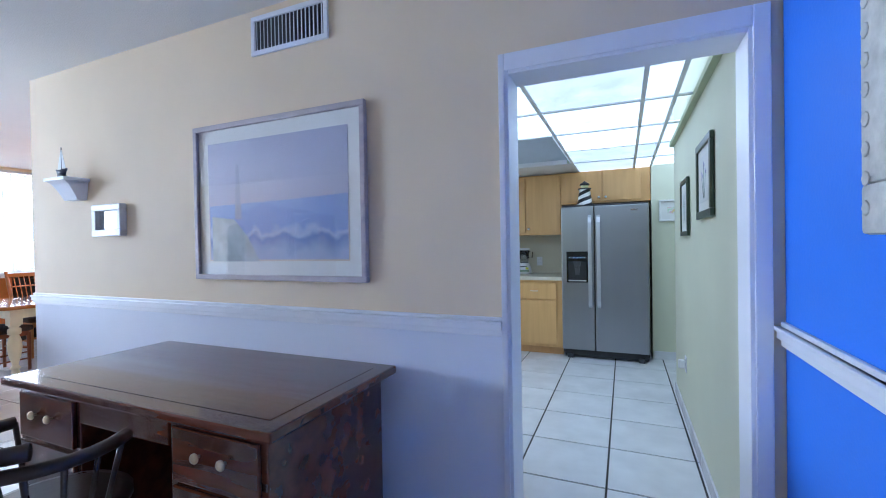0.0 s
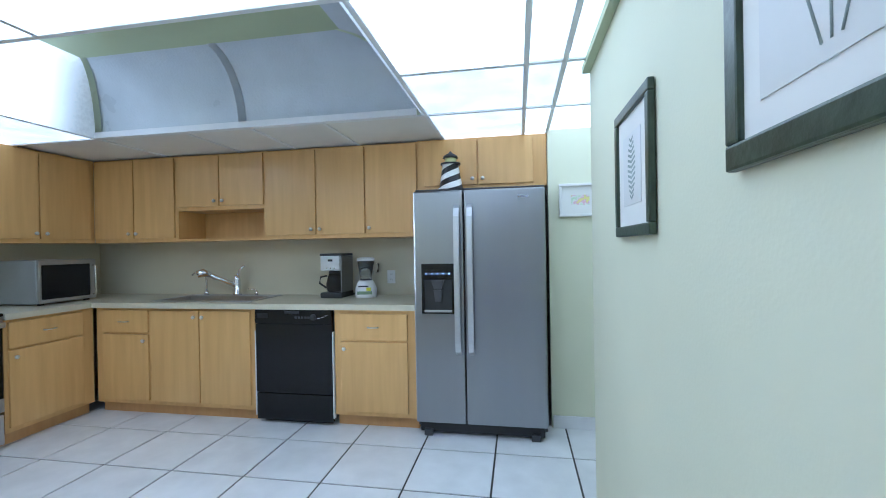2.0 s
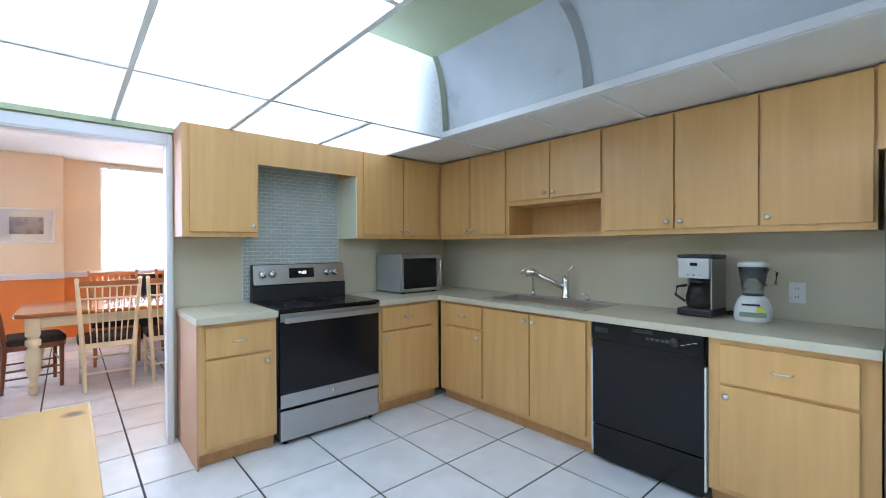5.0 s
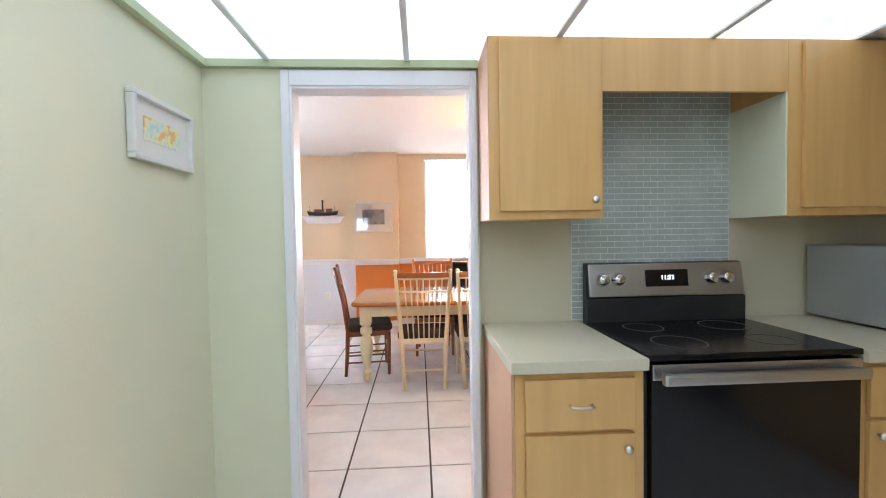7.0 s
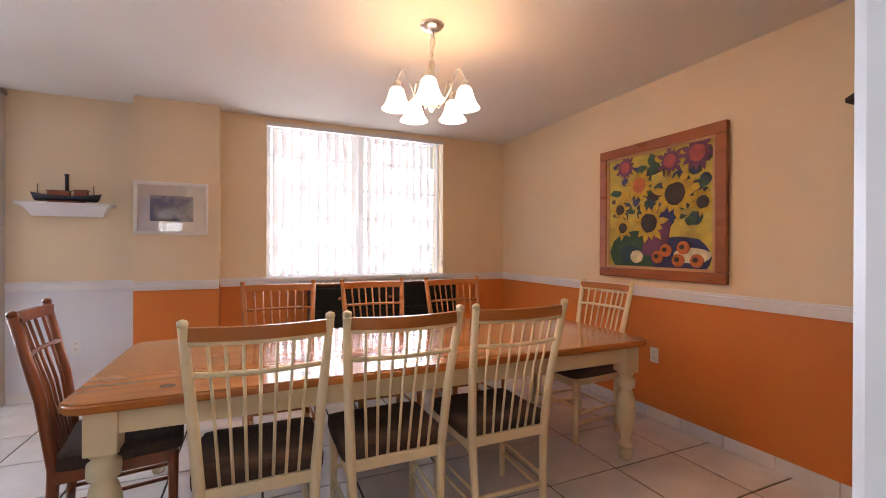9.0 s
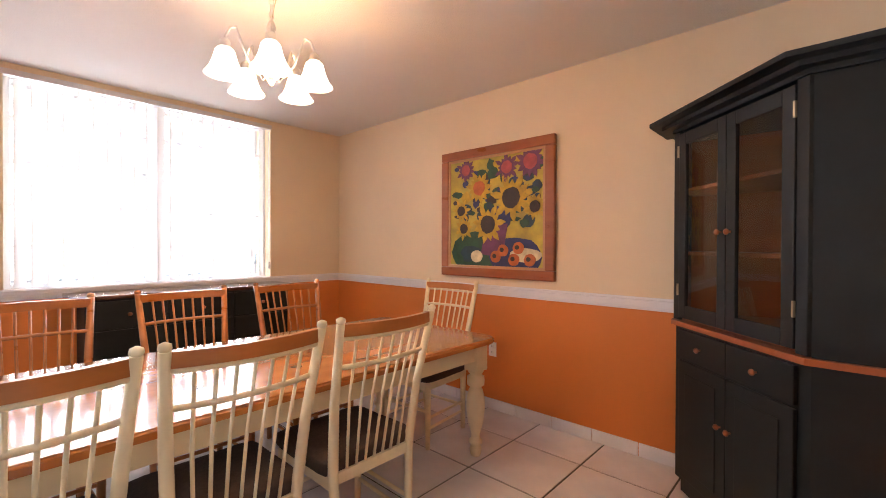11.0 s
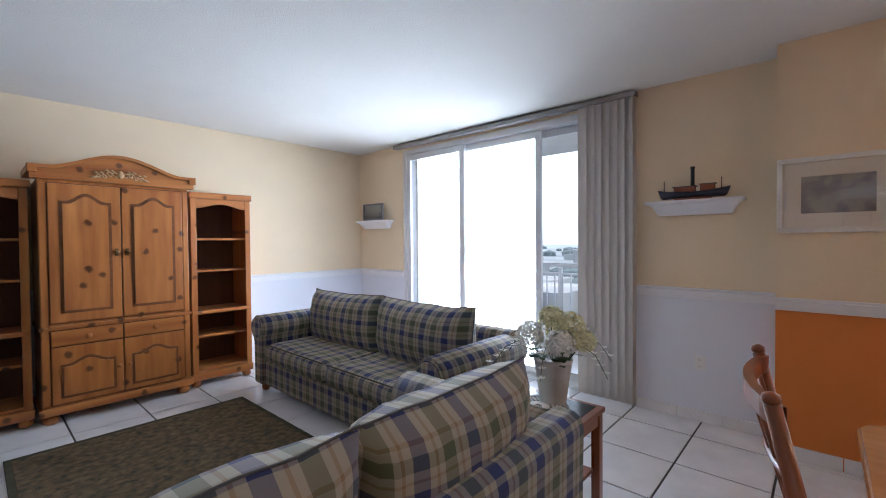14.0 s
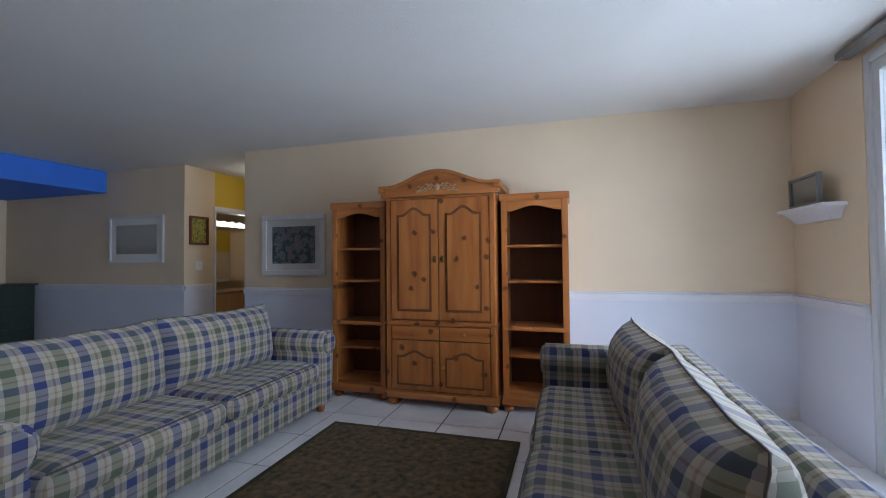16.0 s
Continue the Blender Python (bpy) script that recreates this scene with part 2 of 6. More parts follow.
see_through_cloth(BLIND, .38, (.9, .9, .9))
DRAPE = mat("taupe_blind_fabric", (.62, .57, .53), .8, scale=3, vary=.08, bump=.1, bscale=200)
see_through_cloth(DRAPE, .30, (.7, .66, .62))
ALU = mat("white_aluminium", (.70, .71, .73), .35, .1, scale=3, vary=.05, bump=.02)
PANE = glass("clear_glass")
SMOKE = glass("dark_cabinet_glass", (.8, .8, .8))
STRIP = mat("pale_green_strip", (.70, .76, .58), .6, scale=4, vary=.05)
FROST_LIGHT = mat("pale_acrylic_strip", (.74, .77, .80), .35, scale=3, vary=.05, bump=.1, bscale=70)
FROST = mat("grey_ribbed_acrylic", (.60, .64, .70), .3, scale=3, vary=.10, bump=.25, bscale=70)
COVE_TOP = mat("pale_green_cove_paint", (.50, .56, .36), .6, scale=2, vary=.05)
PANEL_DIM = mat("plain_ceiling_panel", (.80, .79, .76), .5, scale=3, vary=.05, bump=.25, bscale=90)
TEE = mat("ceiling_grid_metal", (.82, .84, .85), .4, scale=4, vary=.06, bump=0)
LIT = glow("lit_diffuser", (.87, .95, 1.0), 1.2, .22, 9)
LIT_SOFT = glow("softly_lit_diffuser", (.86, .94, 1.0), .70, .2, 6)
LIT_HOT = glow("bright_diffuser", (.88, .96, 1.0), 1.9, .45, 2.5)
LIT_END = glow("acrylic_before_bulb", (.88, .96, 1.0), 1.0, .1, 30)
# emission painted to fall off from one point, for a bulb not modelled
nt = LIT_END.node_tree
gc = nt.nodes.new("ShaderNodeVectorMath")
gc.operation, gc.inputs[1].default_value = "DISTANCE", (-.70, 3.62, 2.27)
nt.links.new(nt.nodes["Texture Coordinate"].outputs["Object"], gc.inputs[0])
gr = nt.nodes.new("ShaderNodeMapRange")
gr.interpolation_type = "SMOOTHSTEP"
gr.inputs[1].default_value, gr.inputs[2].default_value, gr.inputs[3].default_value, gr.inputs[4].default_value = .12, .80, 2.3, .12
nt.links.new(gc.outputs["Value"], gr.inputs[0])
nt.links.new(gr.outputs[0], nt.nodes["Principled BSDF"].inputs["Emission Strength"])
SHADE = glow("lit_frosted_shade", (1, .86, .62), 5.5, .1)
GLOBE = glow("lit_vanity_globe", (1, .88, .66), 5.0, .05)
BRASS = mat("antique_brass", (.55, .46, .30), .35, .9, scale=12, vary=.2, bump=.03)
PAPER = mat("white_mat_board", (.80, .79, .76), .8, scale=6, vary=.03, bump=.02)
LEAF = mat("dark_leaf", (.045, .085, .03), .5, scale=15, vary=.4, bump=.1)
PETAL = mat("cream_petal", (.76, .73, .44), .7, scale=15, vary=.2, bump=.1)
PETAL_W = mat("white_petal", (.80, .79, .74), .7, scale=15, vary=.1, bump=.1)
ZINC = mat("pale_vase_metal", (.72, .71, .69), .5, .0, scale=8, vary=.15, bump=.08)
NAVYHULL = mat("dark_hull_paint", (.02, .025, .05), .35, scale=9, vary=.3)
RUST = mat("red_brown_paint", (.25, .07, .03), .5, scale=9, vary=.3)
CONCRETE = mat("pale_concrete", (.55, .54, .52), .85, scale=3, vary=.15, bump=.2)
FAR = mat("haze_paled_ground", (.62, .66, .66), 1, scale=.02, vary=.3, bump=0)
SEA_PAINT = mat("violet_grey_paint", (.36, .36, .50), .7, scale=9, vary=.2)


# ---- mesh helpers ----
def bx(bm, x0, x1, y0, y1, z0, z1, bevel=0.0, mi=0):
    x0, x1, y0, y1, z0, z1 = min(x0, x1), max(x0, x1), min(y0, y1), max(y0, y1), min(z0, z1), max(z0, z1)
    v = [bm.verts.new(p) for p in ((x0, y0, z0), (x1, y0, z0), (x1, y1, z0), (x0, y1, z0), (x0, y0, z1), (x1, y0, z1), (x1, y1, z1), (x0, y1, z1))]
    fs = [bm.faces.new([v[i] for i in q]) for q in ((3, 2, 1, 0), (4, 5, 6, 7), (0, 1, 5, 4), (1, 2, 6, 5), (2, 3, 7, 6), (3, 0, 4, 7))]
    for f in fs:
        f.material_index = mi
    if bevel:
        es = list({e for f in fs for e in f.edges})
        bmesh.ops.bevel(bm, geom=es, offset=min(bevel, .49 * min(x1 - x0, y1 - y0, z1 - z0)), segments=2, profile=.6, affect="EDGES")
    return bm


def tube(bm, pts, r, seg=8, cap=True):
    """A round bar through points; r is one radius or one per point."""
    pts = [Vector(p) for p in pts]
    rs = r if isinstance(r, (list, tuple)) else [r] * len(pts)
    rings = []
    for i, p in enumerate(pts):
        d = (pts[min(i + 1, len(pts) - 1)] - pts[max(i - 1, 0)]).normalized()
        a = d.orthogonal().normalized() if abs(d.z) < .99 else Vector((1, 0, 0))
        if abs(d.z) < .99:
            a = d.cross(Vector((0, 0, 1))).normalized()
        b = d.cross(a)
        rings.append([bm.verts.new(p + rs[i] * (math.cos(t) * a + math.sin(t) * b)) for t in [2 * math.pi * k / seg for k in range(seg)]])
    for q, s in zip(rings, rings[1:]):
        for k in range(seg):
            f = bm.faces.new((q[k], q[(k + 1) % seg], s[(k + 1) % seg], s[k]))
            f.smooth = True
    if cap:
        bm.faces.new(rings[0][::-1])
        bm.faces.new(rings[-1])
    return bm


def lathe(bm, prof, seg=20, at=(0, 0, 0), cap=True):
    """Turned shape from (radius, height) pairs round the z axis."""
    rings = [[bm.verts.new((at[0] + r * math.cos(2 * math.pi * k / seg), at[1] + r * math.sin(2 * math.pi * k / seg), at[2] + z)) for k in range(seg)] for r, z in prof]
    for q, s in zip(rings, rings[1:]):
        for k in range(seg):
            f = bm.faces.new((q[k], q[(k + 1) % seg], s[(k + 1) % seg], s[k]))
            f.smooth = True
    if cap:
        bm.faces.new(rings[0][::-1])
        bm.faces.new(rings[-1])
    return bm


def prism(bm, pts, axis, a, b):
    """A flat outline pushed from a to b along an axis; outline pairs are the other two axes in order."""
    def P(p, h):
        return {"x": (h, p[0], p[1]), "y": (p[0], h, p[1]), "z": (p[0], p[1], h)}[axis]
    lo, hi = [bm.verts.new(P(p, a)) for p in pts], [bm.verts.new(P(p, b)) for p in pts]
    n = len(pts)
    bm.faces.new(lo)
    bm.faces.new(hi[::-1])
    for k in range(n):
        bm.faces.new((lo[k], hi[k], hi[(k + 1) % n], lo[(k + 1) % n]))
    bmesh.ops.recalc_face_normals(bm, faces=bm.faces)
    return bm


def pillow(bm, x0, x1, y0, y1, z0, z1, p=.35, n=10, lump=.012, seed=0):
    """A stuffed cushion: a box grid swollen to rounded edges with slight lumps."""
    c, h = Vector(((x0 + x1) / 2, (y0 + y1) / 2, (z0 + z1) / 2)), Vector(((x1 - x0) / 2, (y1 - y0) / 2, (z1 - z0) / 2))
    t = bmesh.new()
    bmesh.ops.create_cube(t, size=2)
    bmesh.ops.subdivide_edges(t, edges=t.edges, cuts=n, use_grid_fill=True)
    hm = min(h)
    r = hm * .85
    for v in t.verts:
        q = Vector([v.co[k] * h[k] for k in range(3)])
        core = Vector([max(-(h[k] - r), min(h[k] - r, q[k])) for k in range(3)])
        d = q - core
        if d.length > 1e-6:
            q = core + d.normalized() * min(r, d.length * 1.2)
        s = noise.noise(Vector((seed * 7.1 + q.x * 4, q.y * 4, q.z * 4)))
        v.co = c + q + v.co.normalized() * s * lump * 1.6
    me = bpy.data.meshes.new("tmp")
    t.to_mesh(me)
    t.free()
    k = len(bm.faces)
    bm.from_mesh(me)
    bpy.data.meshes.remove(me)
    bm.faces.ensure_lookup_table()
    for f in bm.faces[k:]:
        f.smooth = True
    return bm


def box_uv(bm):
    uv = bm.loops.layers.uv.verify()
    for f in bm.faces:
        n = f.normal
        k = max(range(3), key=lambda i: abs(n[i]))
        for l in f.loops:
            c = l.vert.co
            l[uv].uv = (c.y, c.z) if k == 0 else (c.x, c.z) if k == 1 else (c.x, c.y)


def part(name, bm, material, parent=None, label="", uv=False):
    bm.normal_update()
    if uv:
        box_uv(bm)
    me = bpy.data.meshes.new(name)
    bm.to_mesh(me)
    bm.free()
    for m in material if isinstance(material, (list, tuple)) else (material,):
        me.materials.append(m)
    o = new(name, me)
    if parent:
        o.parent = parent
    if label:
        tagged(o, label)
    return o


def B(*boxes, bevel=0.0):
    bm = bmesh.new()
    for b in boxes:
        bx(bm, *b, bevel=bevel)
    return bm


def thing(name, where=(0, 0, 0), turn=0, label="", category="", group="", kind=""):
    e = new(name)
    e.empty_display_size = .1
    e.matrix_world = pose(*where, 0, 0, turn)
    return tagged(e, label, category, group, kind)


def setting(name, bm, material, label="", category=""):
    return tagged(part(name, bm, material), label, category, "", "structure")


# ---- structure ----
CEIL, KCEIL, RAIL = 2.57, 2.135, .95
DIN_Y = 1.72


def two_tone(bm, pick):
    bm.normal_update()
    for f in bm.faces:
        f.material_index = pick(f.normal, f.calc_center_median())


def wall(name, boxes, pick, mats, label):
    bm = bmesh.new()
    for x0, x1, y0, y1, z0, z1 in boxes:
        zs = [z0] + [s for s in (RAIL, 1.5) if z0 < s < z1] + [z1]
        for a, b in zip(zs, zs[1:]):
            bx(bm, x0, x1, y0, y1, a, b)
    two_tone(bm, pick)
    return setting(name, bm, mats, label, "wall")


PAINTS = [CREAM, WHITE_LOW, ORANGE, GREEN, SPLASH, BLUE, YELLOW]
# floor bed under the tiles
setting("floor", B((-6.6, 3.75, -6.2, 5.7, -.12, -.006)), GROUT, "dark grout bed under pale square floor tiles", "floor")
setting("ceiling", B((-6.6, -1.85, -2.99, 5.6, CEIL, CEIL + .15), (-1.85, 3.72, -6.2, 1.555, CEIL, CEIL + .15)), CEILING, "white textured ceiling of the living and dining room", "ceiling")
# west wall: living part with the sliding door, pier, window bay
wall("wall_west", [(-6.6, -6.38, -2.99, -2.0, 0, CEIL), (-6.6, -6.38, -2.0, .80, 2.50, CEIL), (-6.6, -6.36, .80, 1.72, 0, CEIL), (-6.6, -6.11, 1.72, 2.36, 0, CEIL),
                   (-6.6, -6.28, 2.36, 2.76, 0, CEIL), (-6.6, -6.28, 4.64, 5.6, 0, CEIL), (-6.6, -6.28, 2.76, 4.64, 0, .99), (-6.6, -6.28, 2.76, 4.64, 2.53, CEIL)],
     lambda n, c: 0 if c.z > RAIL else (2 if c.y > DIN_Y else 1), PAINTS, "cream wall over pale and orange lower paint, with a wide glass opening")
wall("wall_north", [(-6.28, -1.87, 5.45, 5.6, 0, CEIL), (-1.83, 3.4, 5.45, 5.6, 0, CEIL)],
     lambda n, c: (0 if c.z > RAIL else 2) if c.x < -1.85 else (4 if c.z < 1.5 else 3), PAINTS, "north wall, cream over orange in the dining room, olive behind the kitchen")
wall("wall_south", [(-6.6, -1.07, -2.99, -2.87, 0, CEIL)], lambda n, c: 0 if c.z > RAIL else 1, PAINTS, "cream wall with pale lower paint behind the pine cabinet")
wall("wall_partition", [(-1.87, -1.785, 1.555, 2.085, 0, CEIL), (-1.87, -1.785, 2.918, 2.947, 0, CEIL), (-1.87, -1.83, 2.947, 5.6, 0, CEIL), (-1.87, -1.785, 2.085, 2.918, 2.03, CEIL)],
     lambda n, c: (3 if c.y < 2.95 or c.z > 1.5 else 4) if n.x > .5 else (0 if c.z > RAIL else 1 if n.y < -.5 else 2), PAINTS, "partition with a doorway between kitchen and dining room")
wall("wall_desk", [(-1.785, 1.725, 1.555, 1.70, 0, CEIL), (1.725, 2.57, 1.555, 1.70, 2.01, CEIL)],
     lambda n, c: 3 if n.y > .5 else (0 if c.z > RAIL else 1), PAINTS, "cream wall over pale lower paint with a doorway to the kitchen")
wall("wall_kitchen_east", [(2.57, 2.70, 1.555, 3.98, 0, CEIL)], lambda n, c: 3 if n.x < -.5 or n.y > .5 else 0, PAINTS, "pale green kitchen wall with framed prints")
wall("wall_recess", [(2.70, 3.4, 3.86, 3.98, 0, KCEIL), (3.28, 3.4, 3.98, 5.06, 0, KCEIL), (2.45, 3.4, 5.06, 5.45, 0, CEIL)], lambda n, c: 3, PAINTS, "pale green recess beside the refrigerator")
wall("wall_entry", [(3.6, 3.72, -6.2, 1.67, 0, CEIL), (2.70, 3.6, 1.555, 1.67, 0, CEIL)], lambda n, c: 0 if c.z > RAIL else 1, PAINTS, "cream entry wall over pale lower paint")
wall("wall_hall", [(.12, 3.6, -3.26, -3.14, 0, CEIL), (.12, .24, -3.63, -3.26, 0, CEIL), (.12, .24, -4.40, -3.63, 2.03, CEIL), (.12, .24, -6.2, -4.40, 0, CEIL), (-1.19, -1.07, -6.2, -2.99, 0, CEIL), (-1.07, .12, -5.2, -5.08, 0, CEIL)],
     lambda n, c: (6 if c.z > 2.0 and c.y < -3.6 else 0) if c.z > RAIL else 1, PAINTS, "hall walls, cream over pale lower paint, yellow over the door")
wall("wall_bath", [(.24, 3.6, -6.2, -6.08, 0, CEIL)], lambda n, c: 0, PAINTS, "plain cream wall closing the far room")
setting("beam", B((1.5, 3.59, -3.135, -1.6, 2.27, CEIL - .002)), BLUE, "blue painted soffit over the entry", "beam")
# the blue skin of the corner next to the kitchen door
setting("wall_blue_return", B((2.65, 2.70, -.4, 1.552, 0, CEIL - .002)), BLUE, "bright blue wall beside the kitchen doorway", "wall")


def rail(name, x0, x1, y0, y1, axis, sign, RAIL=RAIL):
    """Chair rail: a stepped moulding along x or y that stands proud toward sign."""
    bm = bmesh.new()
    for d, za, zb in ((.014, RAIL - .03, RAIL + .05), (.026, RAIL - .005, RAIL + .035), (.034, RAIL + .022, RAIL + .035)):
        if axis == "x":
            bx(bm, x0, x1, y0, y0 + sign * d, za, zb, .004)
        else:
            bx(bm, x0, x0 + sign * d, y0, y1, za, zb, .004)
    return setting(name, bm, TRIM, "white moulded chair rail", "trim")


rail("trim_desk_wall", -1.87, 1.703, 1.555, 0, "x", -1)
rail("trim_north", -6.28, -2.7, 5.45, 0, "x", -1)
rail("trim_window_bay", -6.28, 0, 2.36, 5.45, "y", 1)
rail("trim_pier", -6.11, 0, 1.72, 2.36, "y", 1)
rail("trim_boat_wall", -6.36, 0, .80, 1.72, "y", 1)
rail("trim_corner", -6.38, 0, -2.87, -2.0, "y", 1)
rail("trim_south", -6.38, -1.07, -2.87, 0, "x", 1)
rail("trim_entry", .12, 3.6, -3.14, 0, "x", 1)
rail("trim_hall", .12, 0, -3.57, -3.14, "y", -1)
rail("trim_blue", 2.65, 0, -.4, 1.552, "y", -1, .985)


def base(name, boxes, m=TILE):
    return setting(name, B(*boxes, bevel=.004), m, "pale tile skirting along the wall", "baseboard")


base("baseboard_north", [(-6.27 + .30 * k, -6.27 + .30 * k + .296, 5.438, 5.449, 0, .085) for k in range(12)])
base("baseboard_west", [(-6.279, -6.268, 2.37 + .44 * k, 2.37 + .44 * k + .436, 0, .085) for k in range(7)] + [(-6.359, -6.348, .81 + .30 * k, .81 + .30 * k + .296, 0, .085) for k in range(3)] + [(-6.109, -6.098, 1.73 + .31 * k, 1.73 + .31 * k + .306, 0, .085) for k in range(2)])
base("baseboard_south", [(-6.37 + .44 * k, -6.37 + .44 * k + .436, -2.869, -2.858, 0, .085) for k in range(12)])
base("baseboard_kitchen", [(2.558, 2.569, 1.72 + .45 * k, 1.72 + .45 * k + .446, 0, .09) for k in range(5)] + [(2.46, 2.85, 5.048, 5.059, 0, .09)])

# door casings
def casing(name, axis, c0, c1, lo, hi, top, w, lin, head=.065):
    """A white door casing with a jamb lining, round an opening in a wall from c0 to c1."""
    e = thing(name, (0, 0, 0), 0, "white painted door casing of an open doorway", "door frame", "", "structure")
    def put(n, a0, a1, b0, b1, z0, z1):
        part(n, B((a0, a1, b0, b1, z0, z1) if axis == "x" else (b0, b1, a0, a1, z0, z1), bevel=.004), TRIM, e)
    put("jamb", lo, lo + lin, c0 - .012, c1 + .012, 0, top)
    put("jamb", hi - lin, hi, c0 - .012, c1 + .012, 0, top)
    put("head", lo + lin, hi - lin, c0 - .012, c1 + .012, top - lin, top)
    for f, s in ((c0, -1), (c1, 1)):
        put("architrave", lo - w, lo + .004, f + .001 * s, f + s * .018, 0, top + head)
        put("architrave", hi - .004, hi + (.02 if axis == "y" else .045), f + .001 * s, f + s * .018, 0, top + head)
        put("architrave", lo + .004, hi - .004, f + .001 * s, f + s * .018, top - .004, top + head)
    return e


casing("door_1", "x", 1.555, 1.70, 1.725, 2.57, 2.01, .022, .018)
casing("door_2", "y", -1.87, -1.785, 2.085, 2.918, 2.03, .035, .016)
casing("door_3", "y", .12, .24, -4.40, -3.63, 2.03, .05, .02, .05)
# ---- kitchen ceiling grid ----
xs, ys = [-1.83, -.75, .46, 1.68, 2.28, 2.45, 3.3], [1.70, 2.0, 2.62, 3.24, 3.88, 4.51, 5.45]
kc = [bmesh.new() for _ in range(4)]
for i in range(6):
    for j in range(6):
        x0, x1, y0, y1 = xs[i], xs[i + 1], ys[j], ys[j + 1]
        if i in (1, 2) and j in (3, 4) or (i == 5 and j < 3):
            continue
        hot = 3 if (i, j) in ((2, 2), (1, 2), (3, 3)) else 0
        kind = 1 if j == 5 and i < 3 else (2 if i == 0 or i == 3 and j in (0, 1, 5) or j == 0 or (i in (3, 4) and j == 4) else hot)
        bx(kc[{0: 0, 1: 1, 2: 2, 3: 3}[kind]], x0 + .008, x1 - .008, y0 + .008, y1 - .008, KCEIL + .006, KCEIL + .016)
for bm, m, n in zip(kc, (LIT, PANEL_DIM, LIT_SOFT, LIT_HOT), ("evenly lit", "plain unlit", "dimly lit", "brightly lit")):
    setting("ceiling_panels", bm, m, n + " translucent panels of the dropped kitchen ceiling", "ceiling")
tee = bmesh.new()
for x in xs[1:6]:
    bx(tee, x - .012, x + .012, 1.70, 3.24 if .4 < x < .5 else 5.45, KCEIL - .004, KCEIL + .006)
    if .4 < x < .5:
        bx(tee, x - .012, x + .012, 4.51, 5.45, KCEIL - .004, KCEIL + .006)
for y in ys[1:6]:
    for x0, x1 in (((-1.83, -.762), (1.692, 3.3)) if 3.3 < y < 4.4 else ((-1.83, 3.3),)):
        bx(tee, x0, x1, y - .012, y + .012, KCEIL - .0045, KCEIL + .0055)
bx(tee, -.05, -.03, 4.51, 5.45, KCEIL - .002, KCEIL + .006)
bx(tee, .98, 1.0, 4.51, 5.45, KCEIL - .002, KCEIL + .006)
wall_angle = bmesh.new()
bx(wall_angle, 2.535, 2.5695, 1.70, 3.98, KCEIL - .03, KCEIL + .004)
bx(wall_angle, -1.7845, -1.755, 1.70, 2.946, KCEIL - .03, KCEIL + .004)
bx(wall_angle, -1.755, 2.535, 1.701, 1.735, KCEIL - .03, KCEIL + .004)
setting("trim_wall_angle", wall_angle, COVE_TOP, "pale green painted angle round the kitchen ceiling", "trim")
setting("ceiling_grid", tee, TEE, "grey metal grid of the dropped kitchen ceiling", "ceiling")
# coved light well
TX0, TX1, TY0, TY1, UX0, UX1, UY0, UY1, UZ = -.735, 1.655, 3.255, 4.495, -.50, 1.25, 3.55, 4.20, 2.56


def cove(bm, a0, a1, b0, b1):
    """A quarter-ellipse sheet from the lower edge a to the upper edge b, 12 mm thick."""
    rows = []
    for k in range(9):
        t = math.pi / 2 * k / 8
        h, v = 1 - math.cos(t), math.sin(t)
        rows.append([Vector((p[0] + (q[0] - p[0]) * h, p[1] + (q[1] - p[1]) * h, KCEIL + (UZ - KCEIL) * v)) for p, q in ((a0, b0), (a1, b1))])
    vs = [[bm.verts.new(p) for p in r] for r in rows]
    for r, s in zip(vs, vs[1:]):
        f = bm.faces.new((r[0], r[1], s[1], s[0]))
        f.smooth = True
    return bm


e = thing("ceiling_light_well", (0, 0, 0), 0, "coved light well with ribbed acrylic sides in the kitchen ceiling", "ceiling light", "", "structure")
part("far_cove", cove(bmesh.new(), (TX0, TY1), (TX1, TY1), (UX0, UY1), (UX1, UY1)), FROST, e)
part("near_cove", cove(bmesh.new(), (TX1, TY0), (TX0, TY0), (UX1, UY0), (UX0, UY0)), FROST, e)
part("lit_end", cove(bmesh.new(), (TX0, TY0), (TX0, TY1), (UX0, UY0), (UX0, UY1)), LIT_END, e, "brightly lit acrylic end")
part("far_end", cove(bmesh.new(), (TX1, TY1), (TX1, TY0), (UX1, UY1), (UX1, UY0)), FROST, e)
part("crown", B((UX0 - .02, UX1 + .02, UY0 - .02, UY1 + .02, UZ, UZ + .012)), COVE_TOP, e, "pale green top board")


def band(x0, x1, u0, u1, d):
    """A flat strip that follows the far cove from x0..x1 at the lip to u0..u1 at the top."""
    bm = cove(bmesh.new(), (x0, TY1 - d), (x1, TY1 - d), (u0, UY1 - d), (u1, UY1 - d))
    bmesh.ops.solidify(bm, geom=bm.faces, thickness=.004)
    return bm


part("rib", band(.40, .455, .40, .455, .006), FROST_LIGHT, e, "pale joint strip")
part("corner_strip", band(TX0 - .004, TX0 + .055, UX0 - .004, UX0 + .045, .012), STRIP, e, "pale green corner strip")
part("corner_strip", band(TX1 - .03, TX1, UX1 - .03, UX1, .006), STRIP, e, "pale green corner strip")
part("lip", B((TX0 - .005, TX1 - .03, TY1 - .020, TY1 + .012, KCEIL - .003, KCEIL + .038)), TRIM, e)
setting("ceiling_slab", B((-1.83, 3.4, 1.70, 5.45, CEIL + .02, CEIL + .15)), CEILING, "slab above the dropped kitchen ceiling", "ceiling")


